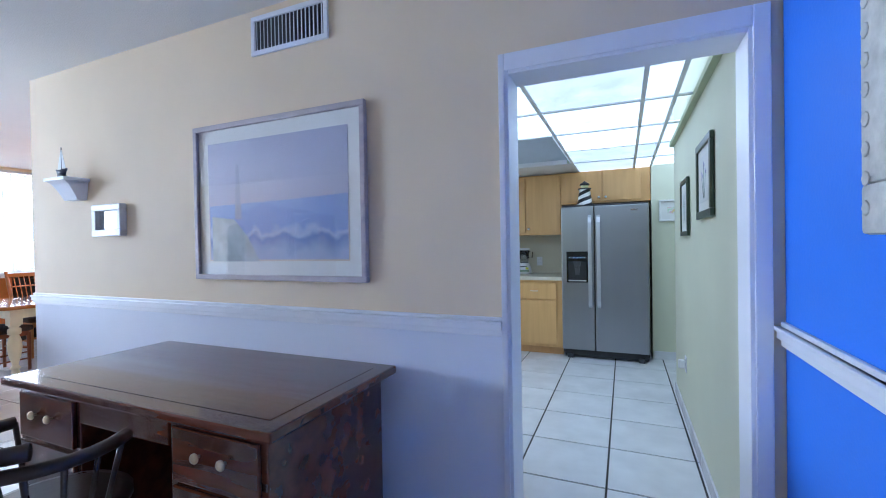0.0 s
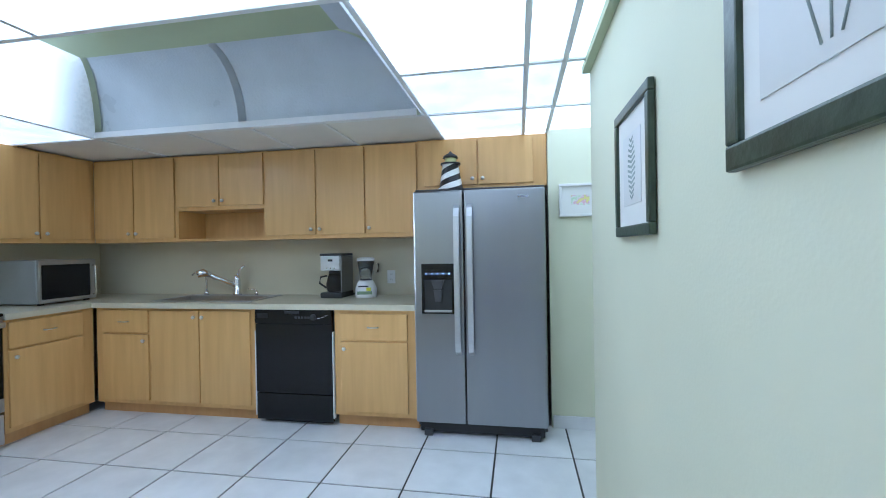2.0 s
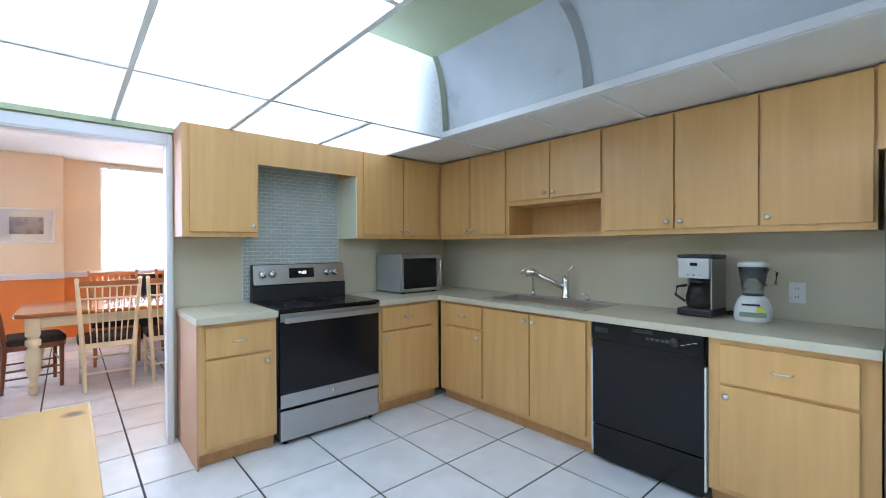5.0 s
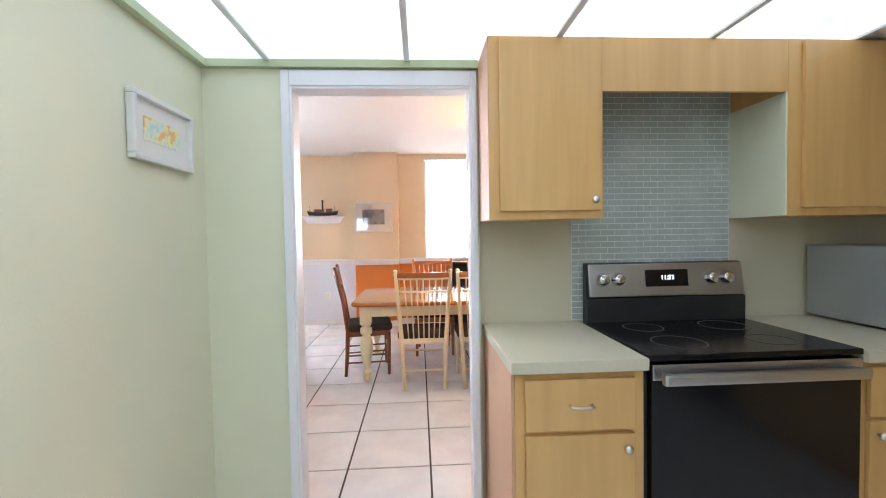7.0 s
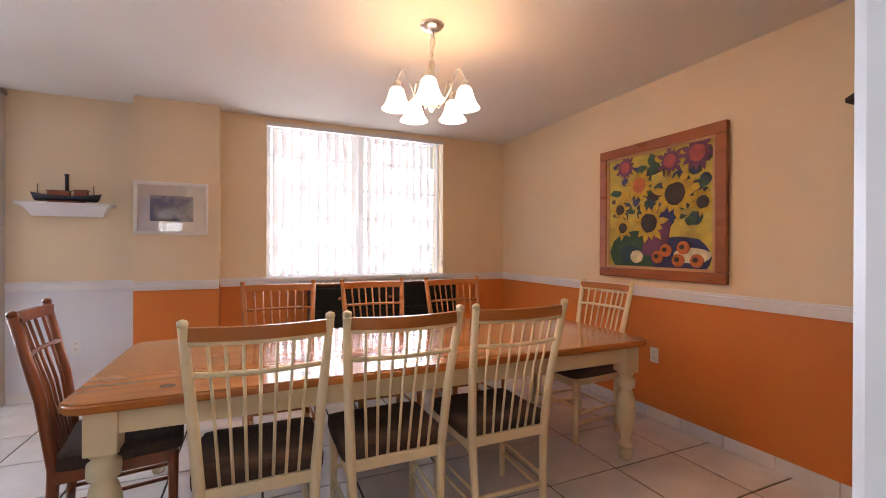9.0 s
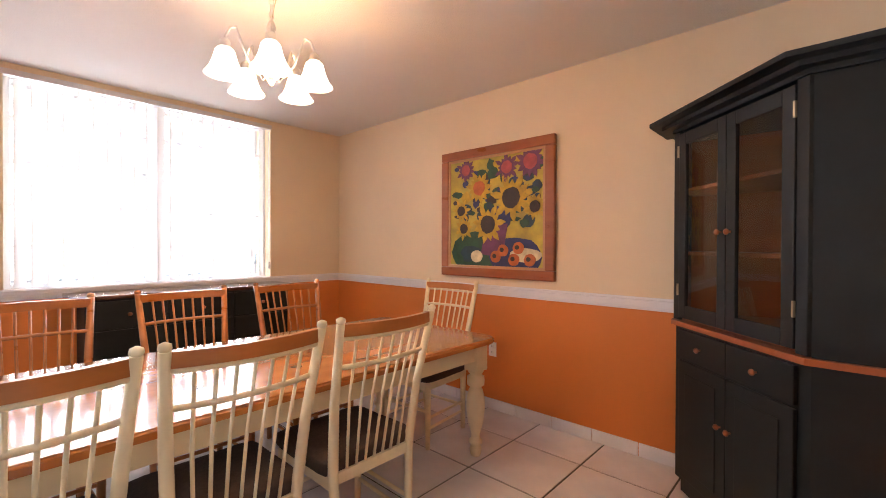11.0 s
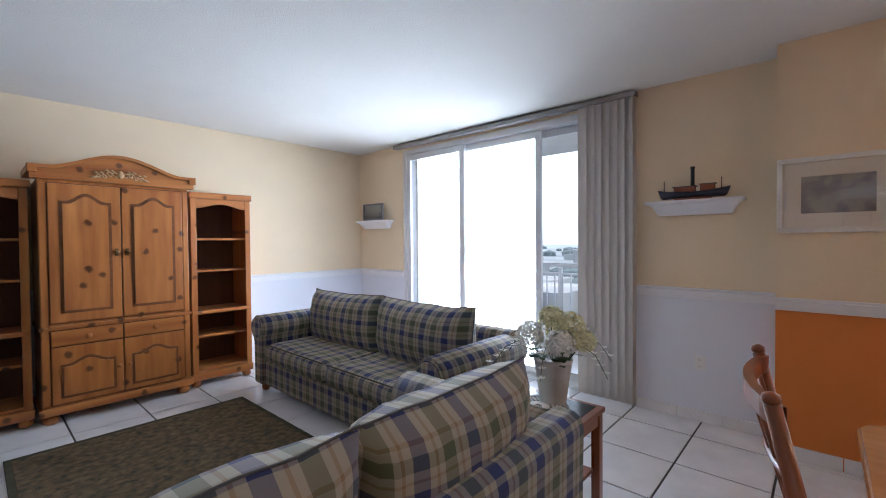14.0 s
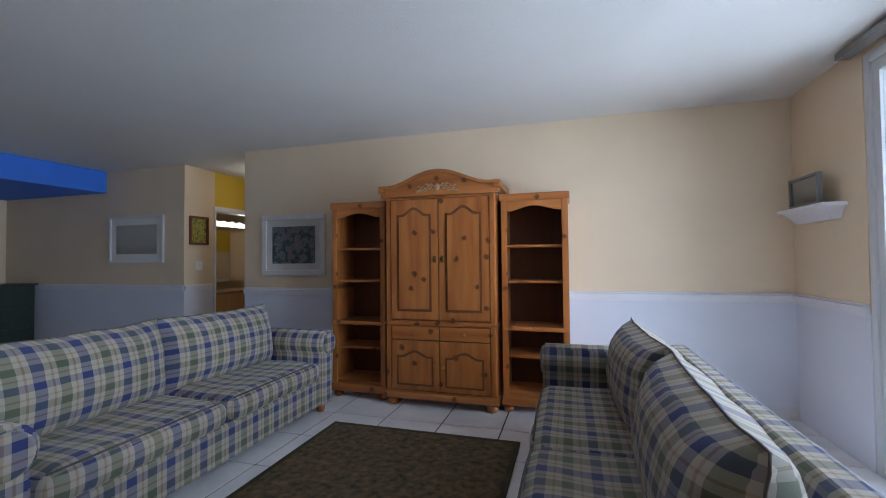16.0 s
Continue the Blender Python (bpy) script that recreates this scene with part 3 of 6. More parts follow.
# ---- kitchen cabinets ----
def knob(parent, x, y, z, d, m=NICKEL, r=.014):
    """Round knob that stands out along d, a unit (x, y)."""
    bm = lathe(bmesh.new(), [(.005, 0), (.005, .012), (r, .016), (r * 1.05, .022), (r * .7, .028), (.002, .030)], 14)
    bmesh.ops.transform(bm, verts=bm.verts, matrix=Matrix.Translation((x, y, z)) @ Vector((0, 0, 1)).rotation_difference(Vector((d[0], d[1], 0))).to_matrix().to_4x4())
    return part("knob", bm, m, parent, "small metal knob")


def bar_pull(parent, x, y, z, d, m=NICKEL, w=.075):
    s = Vector((-d[1], d[0], 0))
    o, dd = Vector((x, y, z)), Vector((d[0], d[1], 0))
    bm = tube(bmesh.new(), [o - s * w / 2, o - s * w / 2 + dd * .022, o - s * w * .3 + dd * .027, o + s * w * .3 + dd * .027, o + s * w / 2 + dd * .022, o + s * w / 2], .0045, 7)
    return part("handle", bm, m, parent, "slim metal bar handle")


def cabinet(name, turn, where, width, z0, z1, depth, fronts, label, open_part=None, toe=0.0, group="kitchen cabinets"):
    """A cabinet unit with its front along local y = 0 facing -y; fronts: (kind, u0, u1, w0, w1, knob side)."""
    e = thing(name, where, turn, label, "cabinet", group)
    bm = bmesh.new()
    t = .018
    if open_part:
        a, b = open_part
        bx(bm, 0, width, 0, depth, b, z1)
        bx(bm, 0, t, 0, depth, a, b)
        bx(bm, width - t, width, 0, depth, a, b)
        bx(bm, t, width - t, depth - .01, depth, a, b)
        bx(bm, 0, width, 0, depth, z0, z0 + .02)
    elif toe:
        bx(bm, 0, width, 0, depth, toe, z1)
    else:
        bx(bm, 0, width, 0, depth, z0, z1)
    part("carcass", bm, MAPLE, e)
    if toe:
        part("toe_board", B((0, width, .055, depth, 0, toe)), MAPLE_DARK, e, "recessed wooden toe board")
    for kind, u0, u1, w0, w1, side in fronts:
        d = part("drawer" if kind == "drawer" else "door", B((u0 + .003, u1 - .003, -.019, -.001, w0 + .003, w1 - .003), bevel=.003), MAPLE, e)
        if kind == "drawer":
            bar_pull(d, (u0 + u1) / 2, -.019, (w0 + w1) / 2, (0, -1))
        else:
            zk = w0 + .045 if z0 > 1 else w1 - .05
            knob(d, u0 + .035 if side == "l" else u1 - .035, -.019, zk, (0, -1))
    return e


Z0, Z1, UD = 1.40, 2.13, .325
YB, YU = 4.865, 5.125
up = "maple wall cabinet with plain doors and round knobs"
cabinet("wall_cabinet", 0, (-1.495, YU, 0), .835, Z0, Z1, UD, [("door", .01, .415, Z0 + .03, Z1 - .01, "r"), ("door", .42, .825, Z0 + .03, Z1 - .01, "l")], up)
cabinet("wall_cabinet", 0, (-.66, YU, 0), .84, Z0, Z1, UD, [("door", .01, .42, 1.69, Z1 - .01, "r"), ("door", .425, .83, 1.69, Z1 - .01, "l")], "maple wall cabinet with short doors over an open shelf", (Z0 + .02, 1.66))
cabinet("wall_cabinet", 0, (.18, YU, 0), 1.30, Z0, Z1, UD, [("door", .01, .45, Z0 + .03, Z1 - .01, "r"), ("door", .455, .865, Z0 + .03, Z1 - .01, "l"), ("door", .87, 1.29, Z0 + .03, Z1 - .01, "l")], up)
cabinet("wall_cabinet", 0, (1.48, YU - .02, 0), .965, 1.755, Z1, UD + .02, [("door", .05, .46, 1.775, Z1 - .01, "r"), ("door", .465, .87, 1.775, Z1 - .01, "l")], "short maple cabinet above the refrigerator")
cabinet("wall_cabinet", 90, (-1.50, 2.95, 0), .465, Z0, Z1, UD, [("door", .035, .455, Z0 + .03, Z1 - .01, "r")], "single maple wall cabinet beside the doorway")
cabinet("wall_cabinet", 90, (-1.50, 4.205, 0), .915, Z0, Z1, UD, [("door", .055, .46, Z0 + .03, Z1 - .01, "r"), ("door", .465, .87, Z0 + .03, Z1 - .01, "l")], up)
e = thing("cabinet_valance", (0, 0, 0), 0, "maple board above the stove niche", "cabinet", "kitchen cabinets")
part("board", B((-1.52, -1.501, 3.415, 4.205, 1.915, Z1), (-1.826, -1.52, 3.415, 4.205, 2.10, Z1)), MAPLE, e)
part("side_panel", B((-1.826, -1.502, 4.196, 4.2045, Z0 + .002, 1.914)), GREEN, e, "pale green side of the niche")
dr = [("drawer", .06, .50, .665, .85, ""), ("door", .06, .50, .12, .655, "l")]
low = "maple base cabinet with a drawer over a door"
cabinet("base_cabinet", 0, (-1.20, YB, 0), .52, 0, .868, .58, [("drawer", .07, .505, .665, .85, ""), ("door", .07, .505, .12, .655, "r")], low, toe=.09)
cabinet("base_cabinet", 0, (-.68, YB, 0), .915, 0, .868, .58, [("door", .01, .445, .12, .85, "r"), ("door", .45, .885, .12, .85, "l")], "maple sink base cabinet with two doors", toe=.09)
cabinet("base_cabinet", 0, (.885, YB, 0), .62, 0, .868, .58, [("drawer", .05, .56, .645, .84, ""), ("door", .05, .56, .12, .635, "l")], low, toe=.09)
cabinet("base_cabinet", 90, (-1.225, 2.98, 0), .455, 0, .868, .60, [("drawer", .03, .42, .66, .845, ""), ("door", .03, .42, .12, .65, "r")], "maple base cabinet between doorway and stove", toe=.09)
cabinet("base_cabinet", 90, (-1.225, 4.235, 0), .62, 0, .868, .60, [("drawer", .02, .53, .665, .85, ""), ("door", .02, .53, .12, .655, "l")], low, toe=.09)
part("end_panel", B((-1.826, -1.226, 2.968, 2.979, 0, .868)), mat("salmon_board", (.62, .36, .22), .5, scale=5, vary=.08), bpy.data.objects["base_cabinet.003"]).matrix_parent_inverse = bpy.data.objects["base_cabinet.003"].matrix_world.inverted()

o = part("side_panel", B((-1.784, -1.501, 2.9465, 2.9495, Z0 + .001, Z1 - .001)), bpy.data.materials["salmon_board"], bpy.data.objects["wall_cabinet.004"], "salmon coloured side board")
o.matrix_parent_inverse = bpy.data.objects["wall_cabinet.004"].matrix_world.inverted()
SX0, SX1, SY0, SY1 = -.72, .15, 4.93, 5.36
bm = prism(bmesh.new(), [(-1.826, 4.228), (-1.19, 4.228), (-1.19, 4.815), (-.2501, 4.815), (-.2501, SY0), (SX0, SY0), (SX0, SY1), (SX1, SY1), (SX1, SY0), (-.2499, SY0), (-.2499, 4.815), (1.508, 4.815), (1.508, 5.446), (-1.826, 5.446)], "z", .869, .91)
e = tagged(part("countertop", bm, COUNTER), "beige laminate worktop with a square edge", "countertop")
tagged(part("countertop", B((-1.826, -1.19, 2.962, 3.438, .869, .91), bevel=.003), COUNTER), "short beige laminate worktop beside the stove", "countertop")
e = thing("kitchen_sink", (0, 0, 0), 0, "stainless steel sink set in the beige worktop", "sink")
bm = bmesh.new()
for q in ((SX0 - .02, SX1 + .02, SY0 - .02, SY0 + .03), (SX0 - .02, SX1 + .02, SY1 - .06, SY1 + .02), (SX0 - .02, SX0 + .03, SY0 + .03, SY1 - .06), (SX1 - .03, SX1 + .02, SY0 + .03, SY1 - .06)):
    bx(bm, *q, .9105, .916, .002)
part("rim", bm, STEEL_H, e)
bm = bmesh.new()
for q in ((SX0 + .025, SX1 - .025, SY0 + .028, SY0 + .034, .74, .911), (SX0 + .025, SX1 - .025, SY1 - .064, SY1 - .058, .74, .911), (SX0 + .025, SX0 + .031, SY0 + .034, SY1 - .064, .74, .911), (SX1 - .031, SX1 - .025, SY0 + .034, SY1 - .064, .74, .911), (SX0 + .025, SX1 - .025, SY0 + .028, SY1 - .058, .735, .741)):
    bx(bm, *q)
part("basin", bm, STEEL_H, e)
e = thing("kitchen_faucet", (-.255, 5.345, .917), 0, "chrome pull-out faucet with a lever", "faucet")
e.scale = (1.35, 1.35, 1.35)
part("body", lathe(bmesh.new(), [(.028, 0), (.028, .01), (.021, .02), (.021, .10), (.017, .13), (.003, .135)], 16), CHROME, e)
part("spout", tube(bmesh.new(), [(0, 0, .06), (-.06, -.05, .10), (-.13, -.11, .145)], [.016, .015, .015], 10), CHROME, e)
part("spray_head", tube(bmesh.new(), [(-.12, -.10, .14), (-.15, -.125, .155), (-.175, -.15, .145)], [.017, .026, .022], 12), CHROME, e)
part("lever", tube(bmesh.new(), [(0, 0, .125), (.02, 0, .165), (.055, 0, .195)], [.009, .007, .006], 8), CHROME, e)
e = thing("filter_tap", (-.565, 5.345, .917), 0, "slim curved chrome water filter tap", "faucet")
e.scale = (1.3, 1.3, 1.3)
part("stem", tube(bmesh.new(), [(0, 0, 0), (0, 0, .10), (-.015, -.01, .15), (-.05, -.03, .165), (-.075, -.045, .14)], .006, 8), CHROME, e)
part("foot", lathe(bmesh.new(), [(.016, 0), (.016, .02), (.007, .03)], 12), CHROME, e)
e = thing("soap_pump", (-.065, 5.345, .917), 0, "small chrome soap pump beside the faucet", "soap pump")
part("foot", lathe(bmesh.new(), [(.014, 0), (.014, .02), (.007, .04)], 12), CHROME, e)
part("nozzle", tube(bmesh.new(), [(0, 0, .035), (-.01, -.005, .05), (-.06, -.03, .055)], .005, 8), CHROME, e)

# backsplash of small white tiles behind the stove
setting("wall_mosaic_bed", B((-1.8295, -1.8231, 3.398, 4.196, .915, 2.10)), mat("white_grout", (.74, .75, .73), .8, scale=30, vary=.1), "pale grout bed of the mosaic", "wall")
bm = bmesh.new()
r = 0
z = .92
while z < 2.08:
    y = 3.40 - (.036 if r % 2 else 0)
    while y < 4.20:
        a, b = max(y, 3.40) + .0018, min(y + .072, 4.194) - .0018
        if b - a > .005:
            bx(bm, -1.825, -1.822, a, b, z + .0022, min(z + .0268, 2.098))
        y += .072
    z += .029
    r += 1
SPLT = mat("grey_white_mosaic", (.46, .50, .47), .25, scale=9, vary=.12, bump=.05)
tagged(part("mosaic_backsplash", bm, SPLT), "pale grey mosaic brick tiles behind the stove", "backsplash", "", "stuff")


# ---- appliances ----
BLUE_LED = glow("blue_led", (.3, .5, 1), 3)


def fridge():
    e = thing("refrigerator", (1.515, 4.785, 0), 0, "stainless steel side-by-side refrigerator with an ice dispenser", "refrigerator")
    w = .895
    part("body", B((0, w, .075, .66, .05, 1.71), bevel=.006), DARKGREY, e)
    part("grille", B((.02, w - .02, .05, .08, .02, .095), bevel=.004), BLACK_M, e)
    for x in (.05, w - .11):
        part("foot", B((x, x + .06, .02, .10, 0, .045), bevel=.006), DARKGREY, e)
    s = .352
    bm = bmesh.new()
    bx(bm, 0, s - .004, 0, .07, .10, 1.70, .012)
    d = part("freezer_door", bm, STEEL, e)
    part("fridge_door", B((s + .004, w, 0, .07, .10, 1.70), bevel=.012), STEEL, e)
    for x in (s - .045, s + .045):
        bm = prism(bmesh.new(), [(0, .575), (-.035, .60), (-.052, .66), (-.058, .90), (-.058, 1.28), (-.052, 1.52), (-.035, 1.575), (0, 1.60), (0, 1.585), (-.022, 1.565), (-.036, 1.51), (-.042, 1.28), (-.042, .90), (-.036, .67), (-.022, .612), (0, .592)], "x", x - .019, x + .019)
        bmesh.ops.bevel(bm, geom=[q for q in bm.edges if abs(q.verts[0].co.x - q.verts[1].co.x) < .001], offset=.004, segments=2, affect="EDGES")
        part("handle", bm, HANDLE, e, "long flat satin metal handle")
    for q in ((.055, .285, .855, .875), (.055, .285, 1.09, 1.20), (.055, .075, .875, 1.09), (.265, .285, .875, 1.09)):
        part("dispenser_frame", B((q[0], q[1], -.010, -.0005, q[2], q[3]), bevel=.003), BLACK, d)
    part("dispenser_well", B((.075, .265, -.0035, -.0005, .875, 1.09)), BLACK_M, d)
    part("dispenser_chute", prism(bmesh.new(), [(.125, 1.088), (.215, 1.088), (.195, 1.03), (.145, 1.03)], "y", -.028, -.0036), DARKGREY, d)
    part("dispenser_paddle", prism(bmesh.new(), [(.14, 1.02), (.20, 1.02), (.19, .94), (.15, .94)], "y", -.014, -.0036), DARKGREY, d)
    part("dispenser_tray", B((.075, .265, -.022, -.0036, .868, .882), bevel=.003), STEEL_H, d)
    for k in range(5):
        part("indicator", B((.085 + .04 * k, .094 + .04 * k, -.0115, -.0101, 1.128, 1.135)), BLUE_LED, d)
    part("badge", B((.72, .79, -.0025, -.0002, 1.635, 1.65), bevel=.001), CHROME, e, "plain oval metal badge")
    part("hinge_cover", B((0, w, .08, .14, 1.711, 1.722), bevel=.004), DARKGREY, e)


def stove():
    e = thing("stove", (-1.20, 3.447, 0), 90, "stainless steel electric range with a black glass oven door", "stove")
    w = .775
    part("body", B((0, w, .04, .60, .03, .895), bevel=.004), BLACK_M, e)
    part("cooktop", B((-.002, w + .002, .0, .565, .896, .918), bevel=.005), BLACK, e)
    for x, y, r in ((.2, .16, .10), (.57, .16, .085), (.2, .42, .085), (.57, .42, .10)):
        bm = bmesh.new()
        lathe(bm, [(r, 0), (r, .0008), (r - .006, .0008), (r - .006, 0)], 28, (x, y, .9182), cap=False)
        part("burner_ring", bm, DARKGREY, e)
    door = part("oven_door", B((.006, w - .006, 0, .038, .255, .885), bevel=.006), BLACK, e, "black glass oven door")
    part("door_foot", B((.006, w - .006, -.004, .002, .255, .345), bevel=.003), STEEL_H, door, "steel strip")
    part("door_head", B((.006, w - .006, -.004, .002, .83, .885), bevel=.003), STEEL_H, door)
    part("handle", B((.02, w - .02, -.055, -.028, .825, .865), bevel=.010), STEEL_H, door, "flat steel bar handle")
    for x in (.05, w - .05):
        part("bracket", B((x - .012, x + .012, -.030, -.002, .832, .858), bevel=.003), STEEL_H, door)
    part("badge", lathe(bmesh.new(), [(.014, 0), (.014, .002), (.001, .003)], 16), CHROME, door).matrix_local = pose(w / 2, -.004, .30, 90)
    part("drawer", B((.006, w - .006, 0, .035, .035, .235), bevel=.005), STEEL_H, e, "steel warming drawer")
    for x in (.04, w - .07):
        for y in (.05, .54):
            part("foot", lathe(bmesh.new(), [(.016, 0), (.016, .032)], 10, (x + .015, y, 0)), BLACK_M, e)
    prof = [(.60, .90), (.545, .918), (.545, 1.03), (.56, 1.035), (.58, 1.19), (.60, 1.195)]
    part("back_guard", prism(bmesh.new(), prof, "x", 0, w), BLACK_M, e)
    lean = pose(0, .5575, 1.035, -7.4)
    face = part("control_panel", B((.012, w - .003, -.012, .001, 0, .155), bevel=.004), STEEL_H, e, "steel control panel")
    face.matrix_local = lean
    part("display", B((.285, .495, -.015, -.0122, .045, .125), bevel=.002), BLACK, face)
    for x in (.075, .15, .605, .68):
        bm = lathe(bmesh.new(), [(.032, 0), (.032, .006), (.027, .010), (.026, .032), (.019, .036), (.001, .036)], 18)
        part("dial", bm, CHROME, face).matrix_local = pose(x, -.0122, .082, 90)
    c = bpy.data.curves.new("clock_digits", "FONT")
    c.body, c.size, c.extrude = "11:52", .030, .0004
    t = new("clock_digits", c)
    c.materials.append(glow("white_led", (.9, .95, 1), 2.5))
    t.parent, t.matrix_local = face, pose(.36, -.0158, .078, 90)


def dishwasher():
    e = thing("dishwasher", (.24, 4.85, 0), 0, "black dishwasher with a white edge strip under the worktop", "dishwasher")
    w = .64
    part("tub", B((.01, w - .01, .04, .58, .04, .866)), DARKGREY, e)
    part("door", B((.012, w - .012, 0, .035, .235, .755), bevel=.005), BLACK, e)
    p = part("control_panel", B((.012, w - .012, -.008, .035, .758, .862), bevel=.005), BLACK, e)
    part("kick_panel", B((.012, w - .012, .005, .035, .03, .228), bevel=.004), BLACK, e)
    part("toe", B((.04, w - .04, .06, .09, 0, .04)), BLACK_M, e)
    for x in (.002, w - .010):
        part("edge_strip", B((x, x + .008, .002, .035, .06, .70)), WHITE_P, e, "pale plastic edge strip")
    part("vent", B((.03, .12, -.0105, -.0081, .80, .835), bevel=.001), BLACK_M, p)
    part("dial", lathe(bmesh.new(), [(.024, 0), (.022, .014), (.001, .015)], 18), BLACK_M, p).matrix_local = pose(w - .15, -.008, .81, 90)
    for k in range(5):
        part("button", B((w - .30 + .026 * k, w - .282 + .026 * k, -.0115, -.0081, .80, .815), bevel=.001), DARKGREY, p)
    for k in range(3):
        part("lettering", B((w - .12 + .03 * k, w - .10 + .03 * k, -.0095, -.0081, .80 + .01 * k, .803 + .01 * k)), WHITE_P, p, "unreadable pale lettering")
    part("latch", B((.26, .38, -.016, -.0081, .835, .855), bevel=.003), BLACK_M, p)


def microwave():
    e = thing("microwave_oven", (-1.41, 4.59, .911), 90, "silver microwave oven with a dark glass door on the worktop", "microwave")
    w = .46
    part("body", B((0, w, .02, .40, .012, .355), bevel=.008), mat("silver_paint", (.42, .44, .46), .4, .5, scale=9, vary=.05), e)
    d = part("door", B((.004, w - .004, 0, .019, .016, .351), bevel=.006), STEEL_H, e)
    part("window", B((.025, w - .06, -.004, -.0005, .045, .315), bevel=.002), BLACK, d)
    part("handle", tube(bmesh.new(), [(w - .03, 0, .05), (w - .03, -.028, .06), (w - .03, -.028, .29), (w - .03, 0, .30)], .008, 8), CHROME, d)
    for x in (.04, w - .06):
        part("foot", B((x, x + .03, .04, .07, 0, .012)), BLACK_M, e)


def coffee_maker():
    e = thing("coffee_maker", (.62, 5.18, .911), -4, "steel and black drip coffee maker with a glass jug", "coffee maker")
    part("base", B((0, .19, 0, .23, 0, .045), bevel=.01), BLACK_M, e)
    part("tower", B((.005, .185, .14, .225, .045, .30), bevel=.008), BLACK_M, e)
    part("side", B((.178, .187, .02, .226, .046, .34), bevel=.003), STEEL, e)
    part("side", B((.003, .012, .14, .226, .046, .34), bevel=.003), STEEL, e)
    h = part("brew_head", B((.004, .177, .005, .225, .225, .345), bevel=.008), mat("bright_silver", (.62, .63, .64), .35, .35, scale=6, vary=.04, bump=0), e)
    part("badge", B((.075, .115, .0005, .004, .30, .318), bevel=.001), BLACK, h, "dark oval badge")
    for k in range(3):
        part("button", lathe(bmesh.new(), [(.006, 0), (.005, .004)], 10), CHROME, h).matrix_local = pose(.06 + .035 * k, .005, .245, 90)
    part("lid", B((.0, .19, .0, .228, .346, .365), bevel=.009), BLACK_M, e)
    j = part("jug", lathe(bmesh.new(), [(.05, 0), (.065, .02), (.068, .07), (.055, .12), (.045, .15)], 20, (.092, .075, .047)), glass("coffee_glass", (.35, .3, .28)), e, "glass jug")
    part("jug_lid", lathe(bmesh.new(), [(.046, .0), (.046, .018), (.02, .024)], 16, (.092, .075, .197)), BLACK_M, j)
    part("jug_handle", tube(bmesh.new(), [(.04, .05, .18), (-.01, .03, .17), (-.02, .03, .12), (.03, .05, .08)], .008, 8), BLACK_M, j)
    tagged(part("power_cord", tube(bmesh.new(), [(.82, 5.40, .92), (.86, 5.37, .925), (.87, 5.39, .935), (.84, 5.43, .93), (.81, 5.43, .92)], .006, 6), BLACK_M), "short black power cord on the worktop", "cord")


def blender_jar():
    e = thing("kitchen_blender", (.985, 5.27, .911), 12, "white kitchen blender with a clear jar", "blender")
    part("base", lathe(bmesh.new(), [(.085, 0), (.09, .02), (.088, .07), (.07, .12), (.052, .14)], 20), WHITE_P, e)
    part("panel", B((-.06, .06, -.0945, -.080, .03, .055), bevel=.002), mat("grey_green_keys", (.22, .30, .20), .4), e)
    part("label_mark", B((-.05, .03, -.088, -.075, .09, .10), bevel=.001), NAVYHULL, e, "dark unreadable lettering")
    part("sticker", B((.015, .05, -.0935, -.078, .058, .085), bevel=.001), mat("yellow_sticker", (.75, .75, .05), .5), e)
    j = part("jar", lathe(bmesh.new(), [(.045, .145), (.05, .17), (.07, .30), (.066, .30), (.046, .172)], 16, cap=False), mat("cloudy_jar_plastic", (.86, .88, .88), .08, scale=6, vary=.03, bump=0, trans=.95), e, "clear jar")
    part("blade_cap", lathe(bmesh.new(), [(.05, .138), (.05, .150), (.02, .155)], 16), DARKGREY, e)
    part("lid", lathe(bmesh.new(), [(.073, .301), (.073, .322), (.04, .33)], 18), WHITE_P, j)
    part("jar_handle", tube(bmesh.new(), [(.055, 0, .20), (.10, 0, .21), (.105, 0, .27), (.065, 0, .285)], .008, 8), PANE, j)


fridge()
stove()
dishwasher()
microwave()
coffee_maker()
blender_jar()


def outlet(where, turn, label):
    e = thing("wall_outlet", where, turn, label, "outlet")
    part("plate", B((-.036, .036, -.006, 0, -.057, .057), bevel=.003), WHITE_P, e)
    for z in (-.024, .024):
        s = part("socket", B((-.017, .017, -.0085, -.0062, z - .015, z + .015), bevel=.002), WHITE_P, e)
        for x in (-.007, .007):
            part("slot", B((x - .0012, x + .0012, -.0092, -.0086, z - .006, z + .006)), BLACK_M, s)
    return e


outlet((1.15, 5.449, 1.065), 0, "white wall outlet above the worktop")
e = outlet((2.569, 3.324, .414), -90, "white wall outlet with a small night light plugged in")
part("night_light", B((-.02, .02, -.05, -.010, -.03, .03), bevel=.008), WHITE_P, e)
outlet((-4.097, 5.449, .484), 0, "white wall outlet on the orange lower wall")
outlet((-6.359, 1.263, .44), 90, "white wall outlet on the pale lower wall")
e = thing("light_switch", (.118, -3.365, 1.25), -90, "white light switch on the hall wall", "switch")
part("plate", B((-.06, .06, -.006, 0, -.057, .057), bevel=.003), WHITE_P, e)
part("toggle", B((-.005, .005, -.016, -.006, -.01, .01)), WHITE_P, e)

